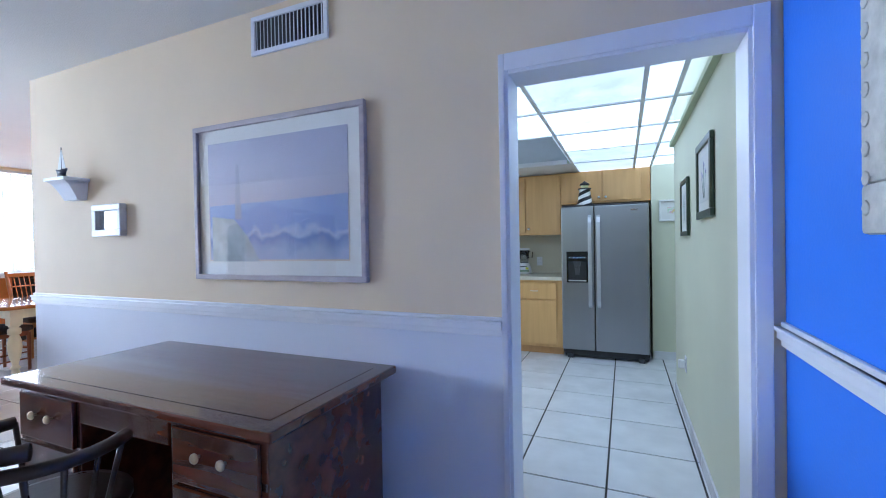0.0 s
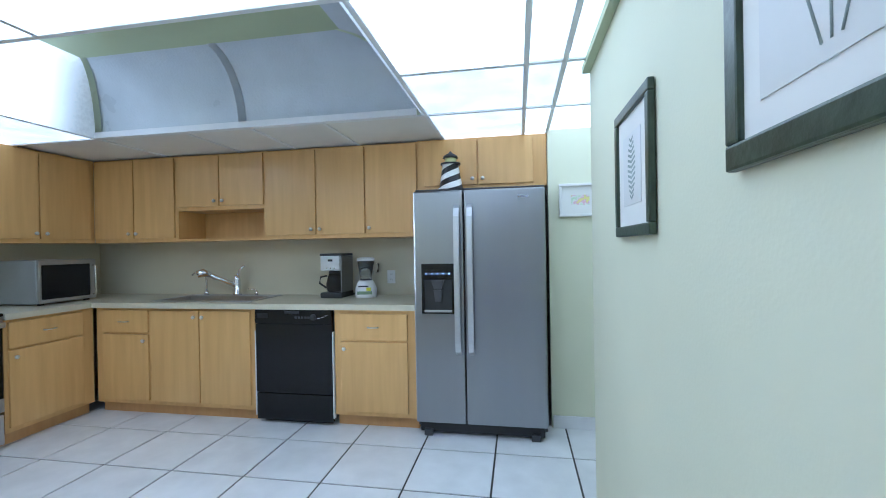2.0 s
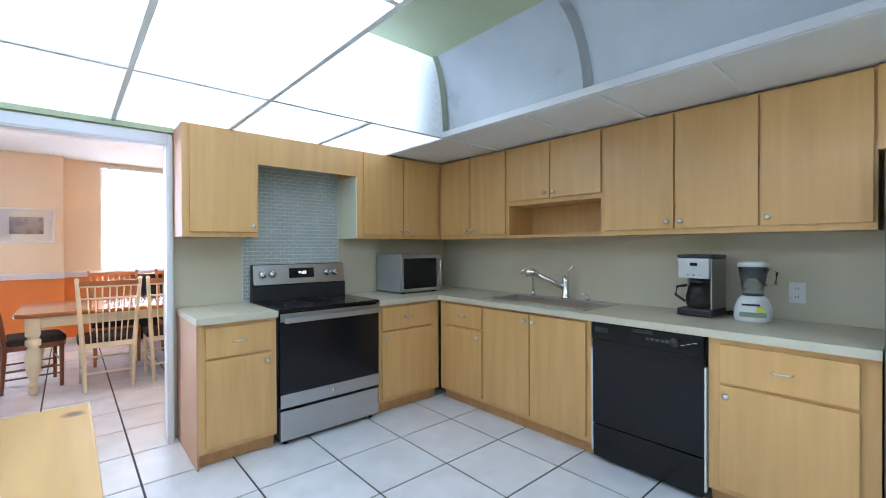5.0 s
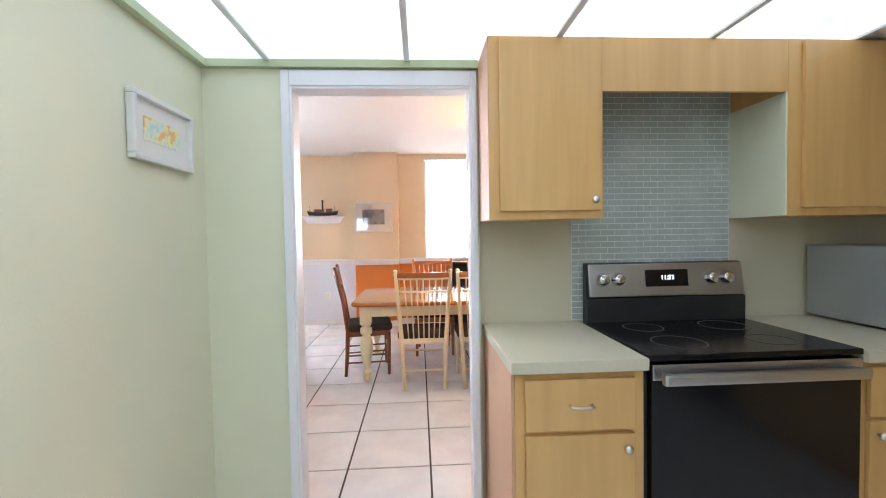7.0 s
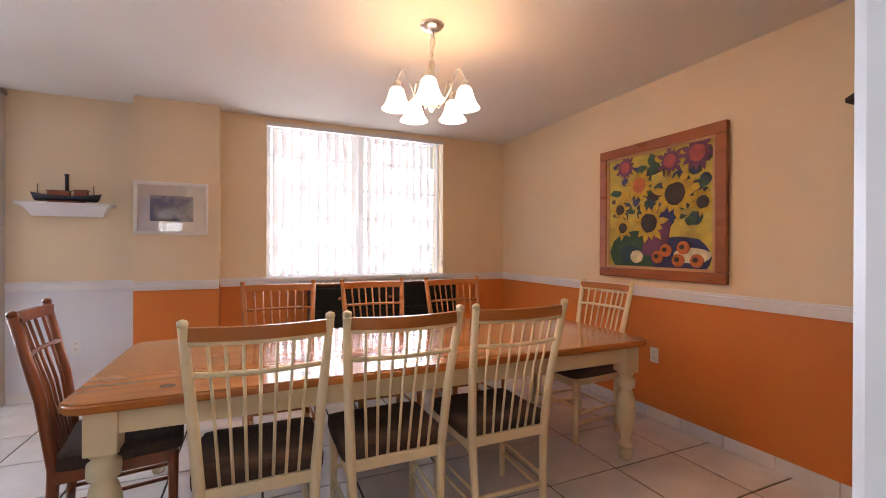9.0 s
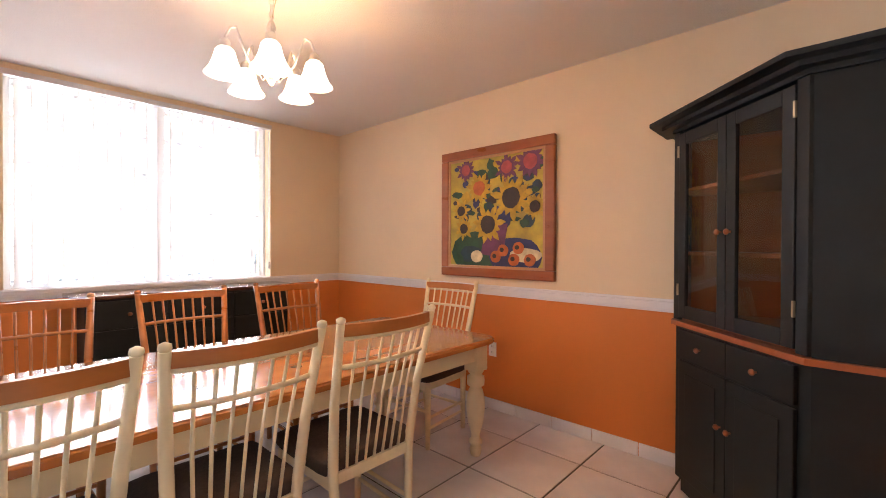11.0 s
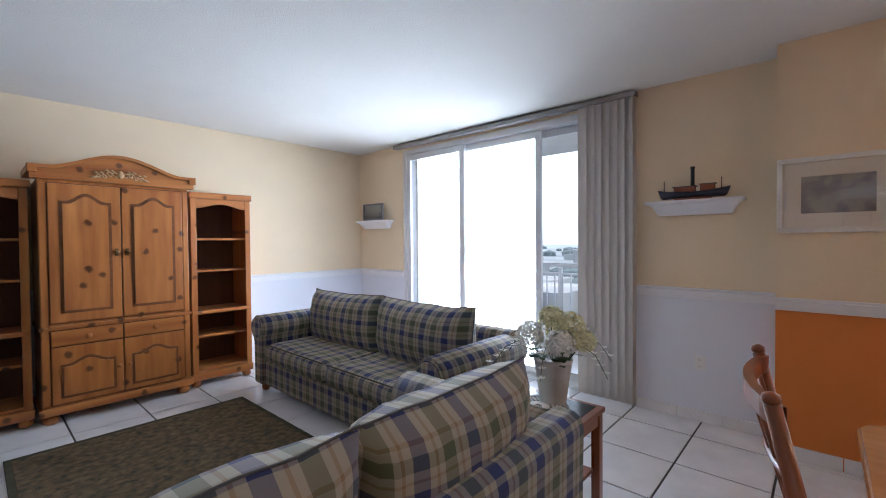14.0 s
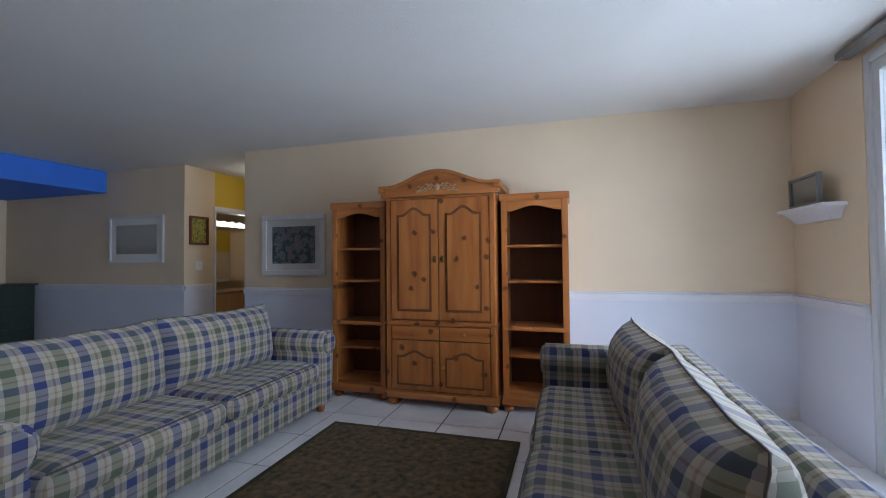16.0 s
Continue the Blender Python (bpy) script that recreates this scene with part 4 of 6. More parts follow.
# lighthouse ornament on the refrigerator
e = thing("lighthouse_ornament", (1.76, 4.95, 1.723), 0, "black and white spiral striped lighthouse ornament", "ornament")
T = mat("spiral_stripe_paint", (.8, .8, .78), .35)
nt = T.node_tree
tc = nt.nodes["Texture Coordinate"]
sp = nt.nodes.new("ShaderNodeSeparateXYZ")
nt.links.new(tc.outputs["Object"], sp.inputs[0])
at = nt.nodes.new("ShaderNodeMath")
at.operation = "ARCTAN2"
nt.links.new(sp.outputs[1], at.inputs[0])
nt.links.new(sp.outputs[0], at.inputs[1])
m1 = nt.nodes.new("ShaderNodeMath")
m1.operation = "MULTIPLY_ADD"
m1.inputs[1].default_value = 2 / (2 * math.pi)
nt.links.new(at.outputs[0], m1.inputs[0])
m0 = nt.nodes.new("ShaderNodeMath")
m0.operation = "MULTIPLY"
m0.inputs[1].default_value = -12
nt.links.new(sp.outputs[2], m0.inputs[0])
nt.links.new(m0.outputs[0], m1.inputs[2])
fr = nt.nodes.new("ShaderNodeMath")
fr.operation = "FRACT"
nt.links.new(m1.outputs[0], fr.inputs[0])
rp = nt.nodes.new("ShaderNodeValToRGB")
rp.color_ramp.interpolation = "CONSTANT"
rp.color_ramp.elements[0].color, rp.color_ramp.elements[1].color = (.8, .8, .78, 1), (.012, .012, .014, 1)
rp.color_ramp.elements[1].position = .5
nt.links.new(fr.outputs[0], rp.inputs[0])
nt.links.new(rp.outputs[0], nt.nodes["Principled BSDF"].inputs["Base Color"])
part("tower", lathe(bmesh.new(), [(.092, 0), (.092, .012), (.085, .015), (.058, .175), (.064, .18)], 24), T, e)
part("gallery", lathe(bmesh.new(), [(.072, .181), (.072, .192), (.045, .194)], 24), BLACK_M, e)
part("lantern", lathe(bmesh.new(), [(.042, .195), (.042, .228)], 18), mat("pale_yellow_glass", (.62, .62, .30), .3), e)
part("roof", lathe(bmesh.new(), [(.055, .229), (.05, .245), (.012, .268), (.004, .28)], 18), BLACK_M, e)


# ---- pictures ----
def art(name, lo, mid, hi, scale=6, accent=None, loose=False):
    """A loosely painted sheet: three tones by height with brushy noise, and specks of an accent."""
    m = mat(name, mid, .6, scale=scale, vary=.1, bump=.05)
    nt = m.node_tree
    tc = nt.nodes["Texture Coordinate"]
    b = nt.nodes["Principled BSDF"]
    sp = nt.nodes.new("ShaderNodeSeparateXYZ")
    nt.links.new(tc.outputs["Generated"], sp.inputs[0])
    n = nt.nodes.new("ShaderNodeTexNoise")
    n.inputs["Scale"].default_value, n.inputs["Detail"].default_value = scale, 5
    nt.links.new(tc.outputs["Object"], n.inputs["Vector"])
    ad = nt.nodes.new("ShaderNodeMath")
    ad.operation = "MULTIPLY_ADD"
    ad.inputs[1].default_value = .55
    nt.links.new(n.outputs[0], ad.inputs[0])
    if loose:
        ad.inputs[1].default_value, ad.inputs[2].default_value = 1.5, -.08
    else:
        nt.links.new(sp.outputs[2], ad.inputs[2])
    r = nt.nodes.new("ShaderNodeValToRGB")
    e = r.color_ramp.elements
    e[0].position, e[0].color = .35, (*lo, 1)
    e[1].position, e[1].color = 1.0, (*hi, 1)
    k = e.new(.62)
    k.color = (*mid, 1)
    if accent:
        k = e.new(.72)
        k.color = (*accent, 1)
        k = e.new(.80)
        k.color = (*hi, 1)
    nt.links.new(ad.outputs[0], r.inputs[0])
    nt.links.new(r.outputs[0], b.inputs["Base Color"])
    return m


def picture(where, turn, w, h, frame_w, frame_m, art_m, matw, label, depth=.03, glazed=True, name="framed_picture"):
    """Framed picture, back on local y = 0, seen from -y, centre at where."""
    e = thing(name, where, turn, label, "picture")
    for a in ((-w / 2, w / 2, -h / 2, -h / 2 + frame_w), (-w / 2, w / 2, h / 2 - frame_w, h / 2), (-w / 2, -w / 2 + frame_w, -h / 2 + frame_w, h / 2 - frame_w), (w / 2 - frame_w, w / 2, -h / 2 + frame_w, h / 2 - frame_w)):
        part("moulding", B((a[0], a[1], -depth, -.001, a[2], a[3]), bevel=.005), frame_m, e)
    wi, hi = w / 2 - frame_w, h / 2 - frame_w
    part("mat_board", B((-wi, wi, -.010, -.002, -hi, hi)), PAPER if matw else art_m, e)
    if matw:
        part("print", B((-wi + matw, wi - matw, -.0122, -.0102, -hi + matw, hi - matw)), art_m, e)
    if glazed:
        g = part("glazing", B((-wi, wi, -.0172, -.0142, -hi, hi)), PANE, e)
        g.visible_shadow = False
    return e


WHITEFRAME = mat("white_frame_paint", (.78, .77, .75), .4, scale=20, vary=.06, bump=.1, bscale=60)
GREYFRAME = wood("limed_frame_wood", (.55, .48, .48), (.42, .36, .38), (3, 3, 9), .5, 0)
GREENFRAME = mat("dark_green_frame", (.045, .065, .04), .35, scale=20, vary=.4, bump=.1)
e = picture((.485, 1.554, 1.562), 0, 1.155, .86, .028, GREYFRAME, art("seascape_print", (.70, .58, .46), (.62, .52, .56), (.42, .42, .56), 7, (.46, .42, .54)), .075, "large limed frame with a pastel lighthouse seascape print")
part("painted_sea", prism(bmesh.new(), [(-.47, -.32), (.47, -.32), (.47, .0), (.1, -.012), (-.47, -.02)], "y", -.0126, -.0124), art("sea_brushwork", (.42, .46, .62), (.17, .24, .50), (.26, .34, .62), 9, (.48, .52, .68)), e, "blue painted waves")
part("lighthouse", prism(bmesh.new(), [(-.275, -.10), (-.225, -.10), (-.24, .20), (-.262, .20)], "y", -.0128, -.0124), SEA_PAINT, e, "pale painted lighthouse")
part("shore", prism(bmesh.new(), [(-.45, -.33), (-.1, -.33), (-.18, -.20), (-.28, -.10), (-.45, -.08)], "y", -.0127, -.0124), mat("pale_shore", (.46, .50, .52), .7, scale=12, vary=.25), e, "pale painted shore")
PALESTEM = mat("pale_stem", (.36, .42, .40), .8, scale=20, vary=.2)
IRIS = art("iris_print", (.68, .68, .66), (.72, .72, .71), (.74, .74, .74), 9)
e = picture((2.568, 2.43, 1.625), -90, .44, .41, .04, GREENFRAME, IRIS, .045, "dark green frame with an iris print on the green wall", .020, False)
for dx, hh in ((-.05, .02), (0, .07), (.05, .03)):
    part("stem", tube(bmesh.new(), [(dx * .3, -.0127, -.10), (dx * .8, -.0127, -.03), (dx, -.0127, hh)], .0018, 5), PALESTEM, e)
    part("bloom", prism(bmesh.new(), [(dx + .018 * math.cos(a) * (1 + .5 * math.cos(3 * a)), hh + .018 * math.sin(a) * (1 + .5 * math.cos(3 * a))) for a in [k * math.pi / 9 for k in range(18)]], "y", -.0129, -.0124), mat("iris_violet", (.40, .40, .62), .7, scale=20, vary=.3), e)
e = picture((2.568, 3.225, 1.53), -90, .37, .39, .032, GREENFRAME, IRIS, .06, "dark green frame with a fern print on the green wall", .019, False)
bm = bmesh.new()
for k in range(12):
    s = .012 + .03 * math.sin(math.pi * (k + 1) / 13)
    z0 = -.09 + .015 * k
    for sg in (-1, 1):
        prism(bm, [(0, z0), (sg * s, z0 + .012), (sg * s * .9, z0 + .018), (0, z0 + .008)], "y", -.0128, -.0124)
part("fern", bm, PALESTEM, e, "grey-green painted fern")
picture((2.668, 5.059, 1.63), 0, .29, .235, .02, WHITEFRAME, art("bright_fish_print", (.35, .60, .30), (.78, .78, .74), (.75, .70, .25), 26, (.70, .40, .55), True), .062, "small white frame with a bright fish print", .03, False)
picture((-1.455, 1.702, 1.733), 180, .37, .235, .02, WHITEFRAME, art("fish_print", (.30, .62, .56), (.78, .80, .72), (.80, .50, .22), 22, (.80, .78, .40), True), .055, "white frame with a fish print on the green wall", .03, False)
picture((-.905, 1.554, 1.50), 0, .30, .205, .04, WHITEFRAME, art("small_beach_print", (.5, .55, .6), (.6, .65, .68), (.7, .72, .74), 8), 0, "small white frame with a pale beach print", .045)
picture((-6.109, 2.0, 1.625), 90, .55, .45, .03, WHITEFRAME, art("harbour_print", (.10, .10, .14), (.22, .22, .28), (.30, .31, .36), 10, (.34, .33, .33), True), .085, "white frame with a grey harbour print")
picture((-1.735, -2.869, 1.475), 180, .81, .67, .055, WHITEFRAME, art("garden_print", (.02, .05, .07), (.05, .12, .14), (.14, .20, .22), 13, (.34, .24, .26), True), .075, "wide pale frame with a dark garden print")
picture((.93, -3.138, 1.61), 180, .96, .63, .03, WHITEFRAME, art("grey_reed_print", (.28, .28, .27), (.38, .38, .36), (.42, .42, .40), 8), .09, "pale framed print of grey reeds")
picture((.118, -3.355, 1.72), -90, .30, .38, .03, wood("dark_red_frame", (.20, .06, .03), (.12, .03, .02)), art("small_flower_print", (.04, .10, .03), (.30, .28, .03), (.10, .12, .04), 14, (.45, .40, .08), True), 0, "dark framed yellow flower picture")

# sunflower painting
e = thing("sunflower_painting", (-4.085, 5.448, 1.59), 0, "bright sunflower still life in a wide red-brown frame", "painting")
FR = wood("red_brown_frame", (.34, .10, .024), (.25, .068, .016), (2, 8, 8), .3, .3)
SW, SH, FW = .545, .53, .075
for a in ((-SW, SW, -SH, -SH + FW), (-SW, SW, SH - FW, SH), (-SW, -SW + FW, -SH + FW, SH - FW), (SW - FW, SW, -SH + FW, SH - FW)):
    part("moulding", B((a[0], a[1], -.04, -.001, a[2], a[3]), bevel=.010), FR, e)
for q in ((-.47, .47, -.455, -.435), (-.47, .47, .435, .455), (-.47, -.45, -.435, .435), (.45, .47, -.435, .435)):
    part("liner", B((q[0], q[1], -.030, -.017, q[2], q[3]), bevel=.003), wood("tan_liner", (.55, .30, .13), (.46, .24, .10)) if "tan_liner" not in bpy.data.materials else bpy.data.materials["tan_liner"], e, "tan inner liner")
part("canvas", B((-SW + FW, SW - FW, -.016, -.002, -SH + FW, SH - FW)), mat("yellow_daubs", (.60, .47, .05), .6, scale=9, colour2=(.34, .27, .05), bump=.4, bscale=40), e)
DAUB = {k: mat(k + "_daub", c, .55, scale=14, vary=.35, bump=.4, bscale=50) for k, c in (("gold", (.55, .36, .02)), ("brown", (.035, .022, .02)), ("green", (.018, .075, .035)), ("teal", (.012, .045, .065)), ("violet", (.15, .04, .11)), ("orange", (.50, .13, .025)), ("blue", (.02, .03, .13)), ("cream", (.70, .62, .36)), ("rose", (.45, .08, .08)))}


def blob(cx, cz, rx, rz, m, y, wob=.2, k=16, seed=0):
    pts = [(cx + rx * math.cos(a) * (1 + wob * noise.noise(Vector((math.cos(a) * 2, math.sin(a) * 2, seed)))), cz + rz * math.sin(a) * (1 + wob * noise.noise(Vector((math.cos(a) * 2, math.sin(a) * 2, seed + 5))))) for a in [2 * math.pi * i / k for i in range(k)]]
    part("painted_shape", prism(bmesh.new(), pts, "y", y, y + .004), m, e)


blob(-.14, -.33, .30, .175, DAUB["green"], -.0174, .12, 22, 3)
blob(.20, -.36, .24, .15, DAUB["blue"], -.01755, .12, 20, 8)
blob(-.22, -.34, .12, .07, DAUB["teal"], -.0177, .5, 14, 4)
for i in range(85):
    blob(max(-.40, min(.40, random.gauss(0, .20))), max(-.1, min(.38, random.gauss(.12, .13))), random.uniform(.02, .06), random.uniform(.015, .05), DAUB[random.choice(("teal", "teal", "green", "blue", "brown", "gold", "teal", "green"))], -.0178 - .00004 * i, .5, 10, i)
part("painted_vase", prism(bmesh.new(), [(-.12, -.34), (.02, -.36), (.10, -.34), (.12, -.20), (.14, -.10), (-.10, -.10), (-.09, -.2)], "y", -.0217, -.0175), DAUB["violet"], e)
blob(.05, -.06, .12, .11, DAUB["blue"], -.0213, .3, 14, 9)


def flower(cx, cz, r, seed, petal="gold", heart="brown"):
    bm = bmesh.new()
    for i in range(13):
        a = 2 * math.pi * i / 13 + seed
        d, s = Vector((math.cos(a), math.sin(a))), Vector((-math.sin(a), math.cos(a)))
        q = r * (1 + .2 * math.sin(i * 3.3 + seed))
        prism(bm, [tuple(Vector((cx, cz)) + d * r * .35 - s * r * .12), tuple(Vector((cx, cz)) + d * q * .75 - s * r * .17), tuple(Vector((cx, cz)) + d * q * 1.05), tuple(Vector((cx, cz)) + d * q * .75 + s * r * .17), tuple(Vector((cx, cz)) + d * r * .35 + s * r * .12)], "y", -.0235, -.0205)
    part("painted_petals", bm, DAUB[petal], e)
    blob(cx, cz, r * .5, r * .5, DAUB[heart], -.0255, .15, 14, seed)


flower(.17, .10, .165, 1)
flower(-.14, .20, .12, 2, "gold", "orange")
flower(-.05, -.10, .145, 3)
flower(-.33, .02, .085, 4)
flower(-.30, -.13, .085, 6)
flower(.38, .02, .09, 5)
flower(.13, .34, .10, 7, "violet", "rose")
flower(-.28, .36, .09, 8, "violet", "rose")
flower(.34, .36, .12, 9, "violet", "rose")
for cx, cz in ((.10, -.31), (.24, -.29), (.20, -.38), (.03, -.36), (.34, -.38)):
    blob(cx, cz, .05, .048, DAUB["orange"], -.0275, .1, 14, cx)
    blob(cx - .01, cz + .005, .02, .018, DAUB["brown"], -.0295, .1, 10, cx)
blob(.30, -.345, .14, .055, DAUB["cream"], -.0225, .15, 16, 2)
blob(-.16, -.36, .06, .05, DAUB["cream"], -.0275, .1, 14, 5)

# ---- vents and wall shelves ----
def vent(where, turn, w, h, label, n=12):
    e = thing("air_vent", where, turn, label, "vent")
    for a in ((-w / 2, w / 2, -h / 2, -h / 2 + .025), (-w / 2, w / 2, h / 2 - .025, h / 2), (-w / 2, -w / 2 + .025, -h / 2 + .025, h / 2 - .025), (w / 2 - .025, w / 2, -h / 2 + .025, h / 2 - .025)):
        part("frame", B((a[0], a[1], -.014, -.001, a[2], a[3]), bevel=.003), TRIM, e)
    part("backing", B((-w / 2 + .025, w / 2 - .025, -.004, -.002, -h / 2 + .025, h / 2 - .025)), DARKGREY, e)
    s = (w - .05) / n
    for k in range(n):
        x = -w / 2 + .025 + s * k
        part("slat", prism(bmesh.new(), [(x + s * .2, -.004), (x + s * .4, -.004), (x + s * .8, -.012), (x + s * .6, -.012)], "z", -h / 2 + .025, h / 2 - .025), ALU, e)


vent((.605, 1.554, 2.425), 0, .50, .205, "white framed air vent with upright slats", 18)
vent((2.449, 5.24, 2.02), -90, .22, .16, "small white air grille beside the refrigerator", 8)


def wall_shelf(where, turn, w, d, h, label):
    """White crown-moulded ledge, back on y = 0."""
    e = thing("wall_shelf", where, turn, label, "shelf")
    part("ledge", B((-w / 2, w / 2, -d, -.001, -.022, 0), bevel=.004), TRIM, e)
    bm = bmesh.new()
    rows = []
    for k in range(7):
        t = k / 6
        ins = .02 + (w * .09) * t ** .7
        dd = d * (1 - .55 * t ** .7) - .012
        rows.append((ins, dd, -.022 - h * t))
    for (i0, d0, z0), (i1, d1, z1) in zip(rows, rows[1:]):
        lo = [bm.verts.new(p) for p in ((-w / 2 + i1, -.001, z1), (-w / 2 + i1, -d1, z1), (w / 2 - i1, -d1, z1), (w / 2 - i1, -.001, z1))]
        hi = [bm.verts.new(p) for p in ((-w / 2 + i0, -.001, z0), (-w / 2 + i0, -d0, z0), (w / 2 - i0, -d0, z0), (w / 2 - i0, -.001, z0))]
        for k in range(3):
            bm.faces.new((lo[k], lo[k + 1], hi[k + 1], hi[k]))
    ends = [bm.verts.new(p) for p in ((-w / 2 + rows[-1][0], -.001, rows[-1][2]), (-w / 2 + rows[-1][0], -rows[-1][1], rows[-1][2]), (w / 2 - rows[-1][0], -rows[-1][1], rows[-1][2]), (w / 2 - rows[-1][0], -.001, rows[-1][2]))]
    bm.faces.new(ends[::-1])
    part("moulding", bm, TRIM, e)
    return e


wall_shelf((-6.358, 1.225, 1.655), 90, .63, .14, .085, "white moulded wall shelf with a model steamboat")
wall_shelf((-6.378, -2.48, 1.645), 90, .62, .14, .085, "white moulded wall shelf with a small framed photo")
wall_shelf((-1.26, 1.554, 1.79), 0, .24, .15, .12, "small white moulded wall shelf with a toy sailboat")

e = thing("model_steamboat", (-6.28, 1.225, 1.656), 90, "dark model steamboat with red-brown deckhouses", "model boat")
bm = bmesh.new()
rows = []
for k in range(13):
    t = -1 + 2 * k / 12
    hw = .038 * max(.05, (1 - abs(t) ** 3.2))
    sheer = .028 * t * t
    rows.append([bm.verts.new(p) for p in ((t * .235, -hw, .055 + sheer), (t * .215, -hw * .75, .025), (t * .20, 0, .012), (t * .215, hw * .75, .025), (t * .235, hw, .055 + sheer))])
for r, s in zip(rows, rows[1:]):
    for k in range(4):
        bm.faces.new((r[k], r[k + 1], s[k + 1], s[k])).smooth = True
    bm.faces.new((r[4], r[0], s[0], s[4]))
bmesh.ops.recalc_face_normals(bm, faces=bm.faces)
part("hull", bm, NAVYHULL, e)
part("stand", B((-.12, .12, -.02, .02, 0, .014)), RUST, e)
part("deckhouse", B((-.12, .02, -.024, .024, .058, .095), bevel=.004), RUST, e)
part("deckhouse", B((.05, .14, -.022, .022, .060, .105), bevel=.004), RUST, e)
part("roof", B((-.13, .03, -.028, .028, .095, .10)), DARKWOOD, e)
part("roof", B((.045, .15, -.026, .026, .105, .11)), DARKWOOD, e)
part("funnel", lathe(bmesh.new(), [(.013, .10), (.013, .225), (.016, .227), (.016, .24)], 14), BLACK_M, e)
for x in (-.19, .18):
    part("mast", tube(bmesh.new(), [(x, 0, .06), (x, 0, .15)], .003, 6), DARKWOOD, e)

e = picture((-6.30, -2.48, 1.647 + .11), 90, .40, .22, .02, mat("grey_photo_frame", (.22, .22, .23), .4, scale=9, vary=.2), art("flower_photo", (.10, .11, .11), (.25, .26, .24), (.40, .40, .36), 14), 0, "small dark framed photo standing on a white shelf", .03, True, "framed_photo")
e = thing("toy_sailboat", (-1.30, 1.47, 1.791), 0, "small toy sailboat with a white sail", "model boat")
bm = bmesh.new()
rows = []
for k in range(9):
    t = -1 + 2 * k / 8
    hw = .022 * max(.05, 1 - abs(t) ** 2.4)
    rows.append([bm.verts.new(p) for p in ((t * .065, -hw, .055 + .012 * t * t), (t * .05, 0, .022), (t * .065, hw, .055 + .012 * t * t))])
for r, s in zip(rows, rows[1:]):
    for k in range(2):
        bm.faces.new((r[k], r[k + 1], s[k + 1], s[k])).smooth = True
    bm.faces.new((r[2], r[0], s[0], s[2]))
bmesh.ops.recalc_face_normals(bm, faces=bm.faces)
part("hull", bm, NAVYHULL, e)
part("stand", B((-.03, .03, -.012, .012, 0, .024)), DARKWOOD, e)
part("mast", tube(bmesh.new(), [(0, 0, .05), (0, 0, .21)], .0025, 6), DARKWOOD, e)
part("sail", prism(bmesh.new(), [(-.045, .065), (-.004, .065), (-.003, .20)], "y", -.001, .001), PAPER, e)
part("sail", prism(bmesh.new(), [(.004, .07), (.05, .065), (.003, .19)], "y", -.001, .001), PAPER, e)

# ---- window with upright blinds ----
e = thing("window_1", (0, 0, 0), 0, "wide aluminium window with white upright blinds", "window", "", "structure")
WY0, WY1, WZ0, WZ1 = 2.76, 4.64, .99, 2.53
for a in ((WY0, WY0 + .04, WZ0, WZ1), (WY1 - .04, WY1, WZ0, WZ1), (WY0 + .04, WY1 - .04, WZ0, WZ0 + .04), (WY0 + .04, WY1 - .04, WZ1 - .04, WZ1), (3.66, 3.74, WZ0 + .04, WZ1 - .04)):
    part("window_frame", B((-6.46, -6.40, *a), bevel=.004), ALU, e)
for k in range(1, 5):
    z = WZ0 + (WZ1 - WZ0) * k / 5
    for a, b in ((WY0 + .04, 3.66), (3.74, WY1 - .04)):
        part("crossbar", B((-6.45, -6.41, a, b, z - .016, z + .016), bevel=.004), ALU, e)
for a, b in ((WY0 + .04, 3.66), (3.74, WY1 - .04)):
    g = part("pane", B((-6.432, -6.428, a, b, WZ0 + .04, WZ1 - .04)), PANE, e)
    g.visible_shadow = False
part("window_sill", B((-6.40, -6.245, WY0 - .02, WY1 + .02, WZ0 - .03, WZ0 + .004), bevel=.006), TRIM, e, "white sill board")
e = thing("vertical_blinds", (0, 0, 0), 0, "white upright slat blinds over the dining window", "blinds")
part("headrail", B((-6.33, -6.27, WY0 - .01, WY1 + .01, WZ1 - .045, WZ1 - .003), bevel=.004), ALU, e)
n = 21
for k in range(n):
    y = WY0 + .04 + (WY1 - WY0 - .08) * (k + .5) / n
    o = part("slat", B((-.042, .042, -.0012, .0012, WZ0 + .02, WZ1 - .05)), BLIND, e)
    o.matrix_local = pose(-6.31, y, 0, 0, 0, -52 + 4 * math.sin(k * 1.7))
part("wand", tube(bmesh.new(), [(-6.26, WY1 - .03, 2.45), (-6.255, WY1 - .025, 1.15)], .004, 6), WHITE_P, e)
part("wand_weight", tube(bmesh.new(), [(-6.255, WY1 - .025, 1.15), (-6.255, WY1 - .025, 1.08)], .010, 8), NICKEL, e)

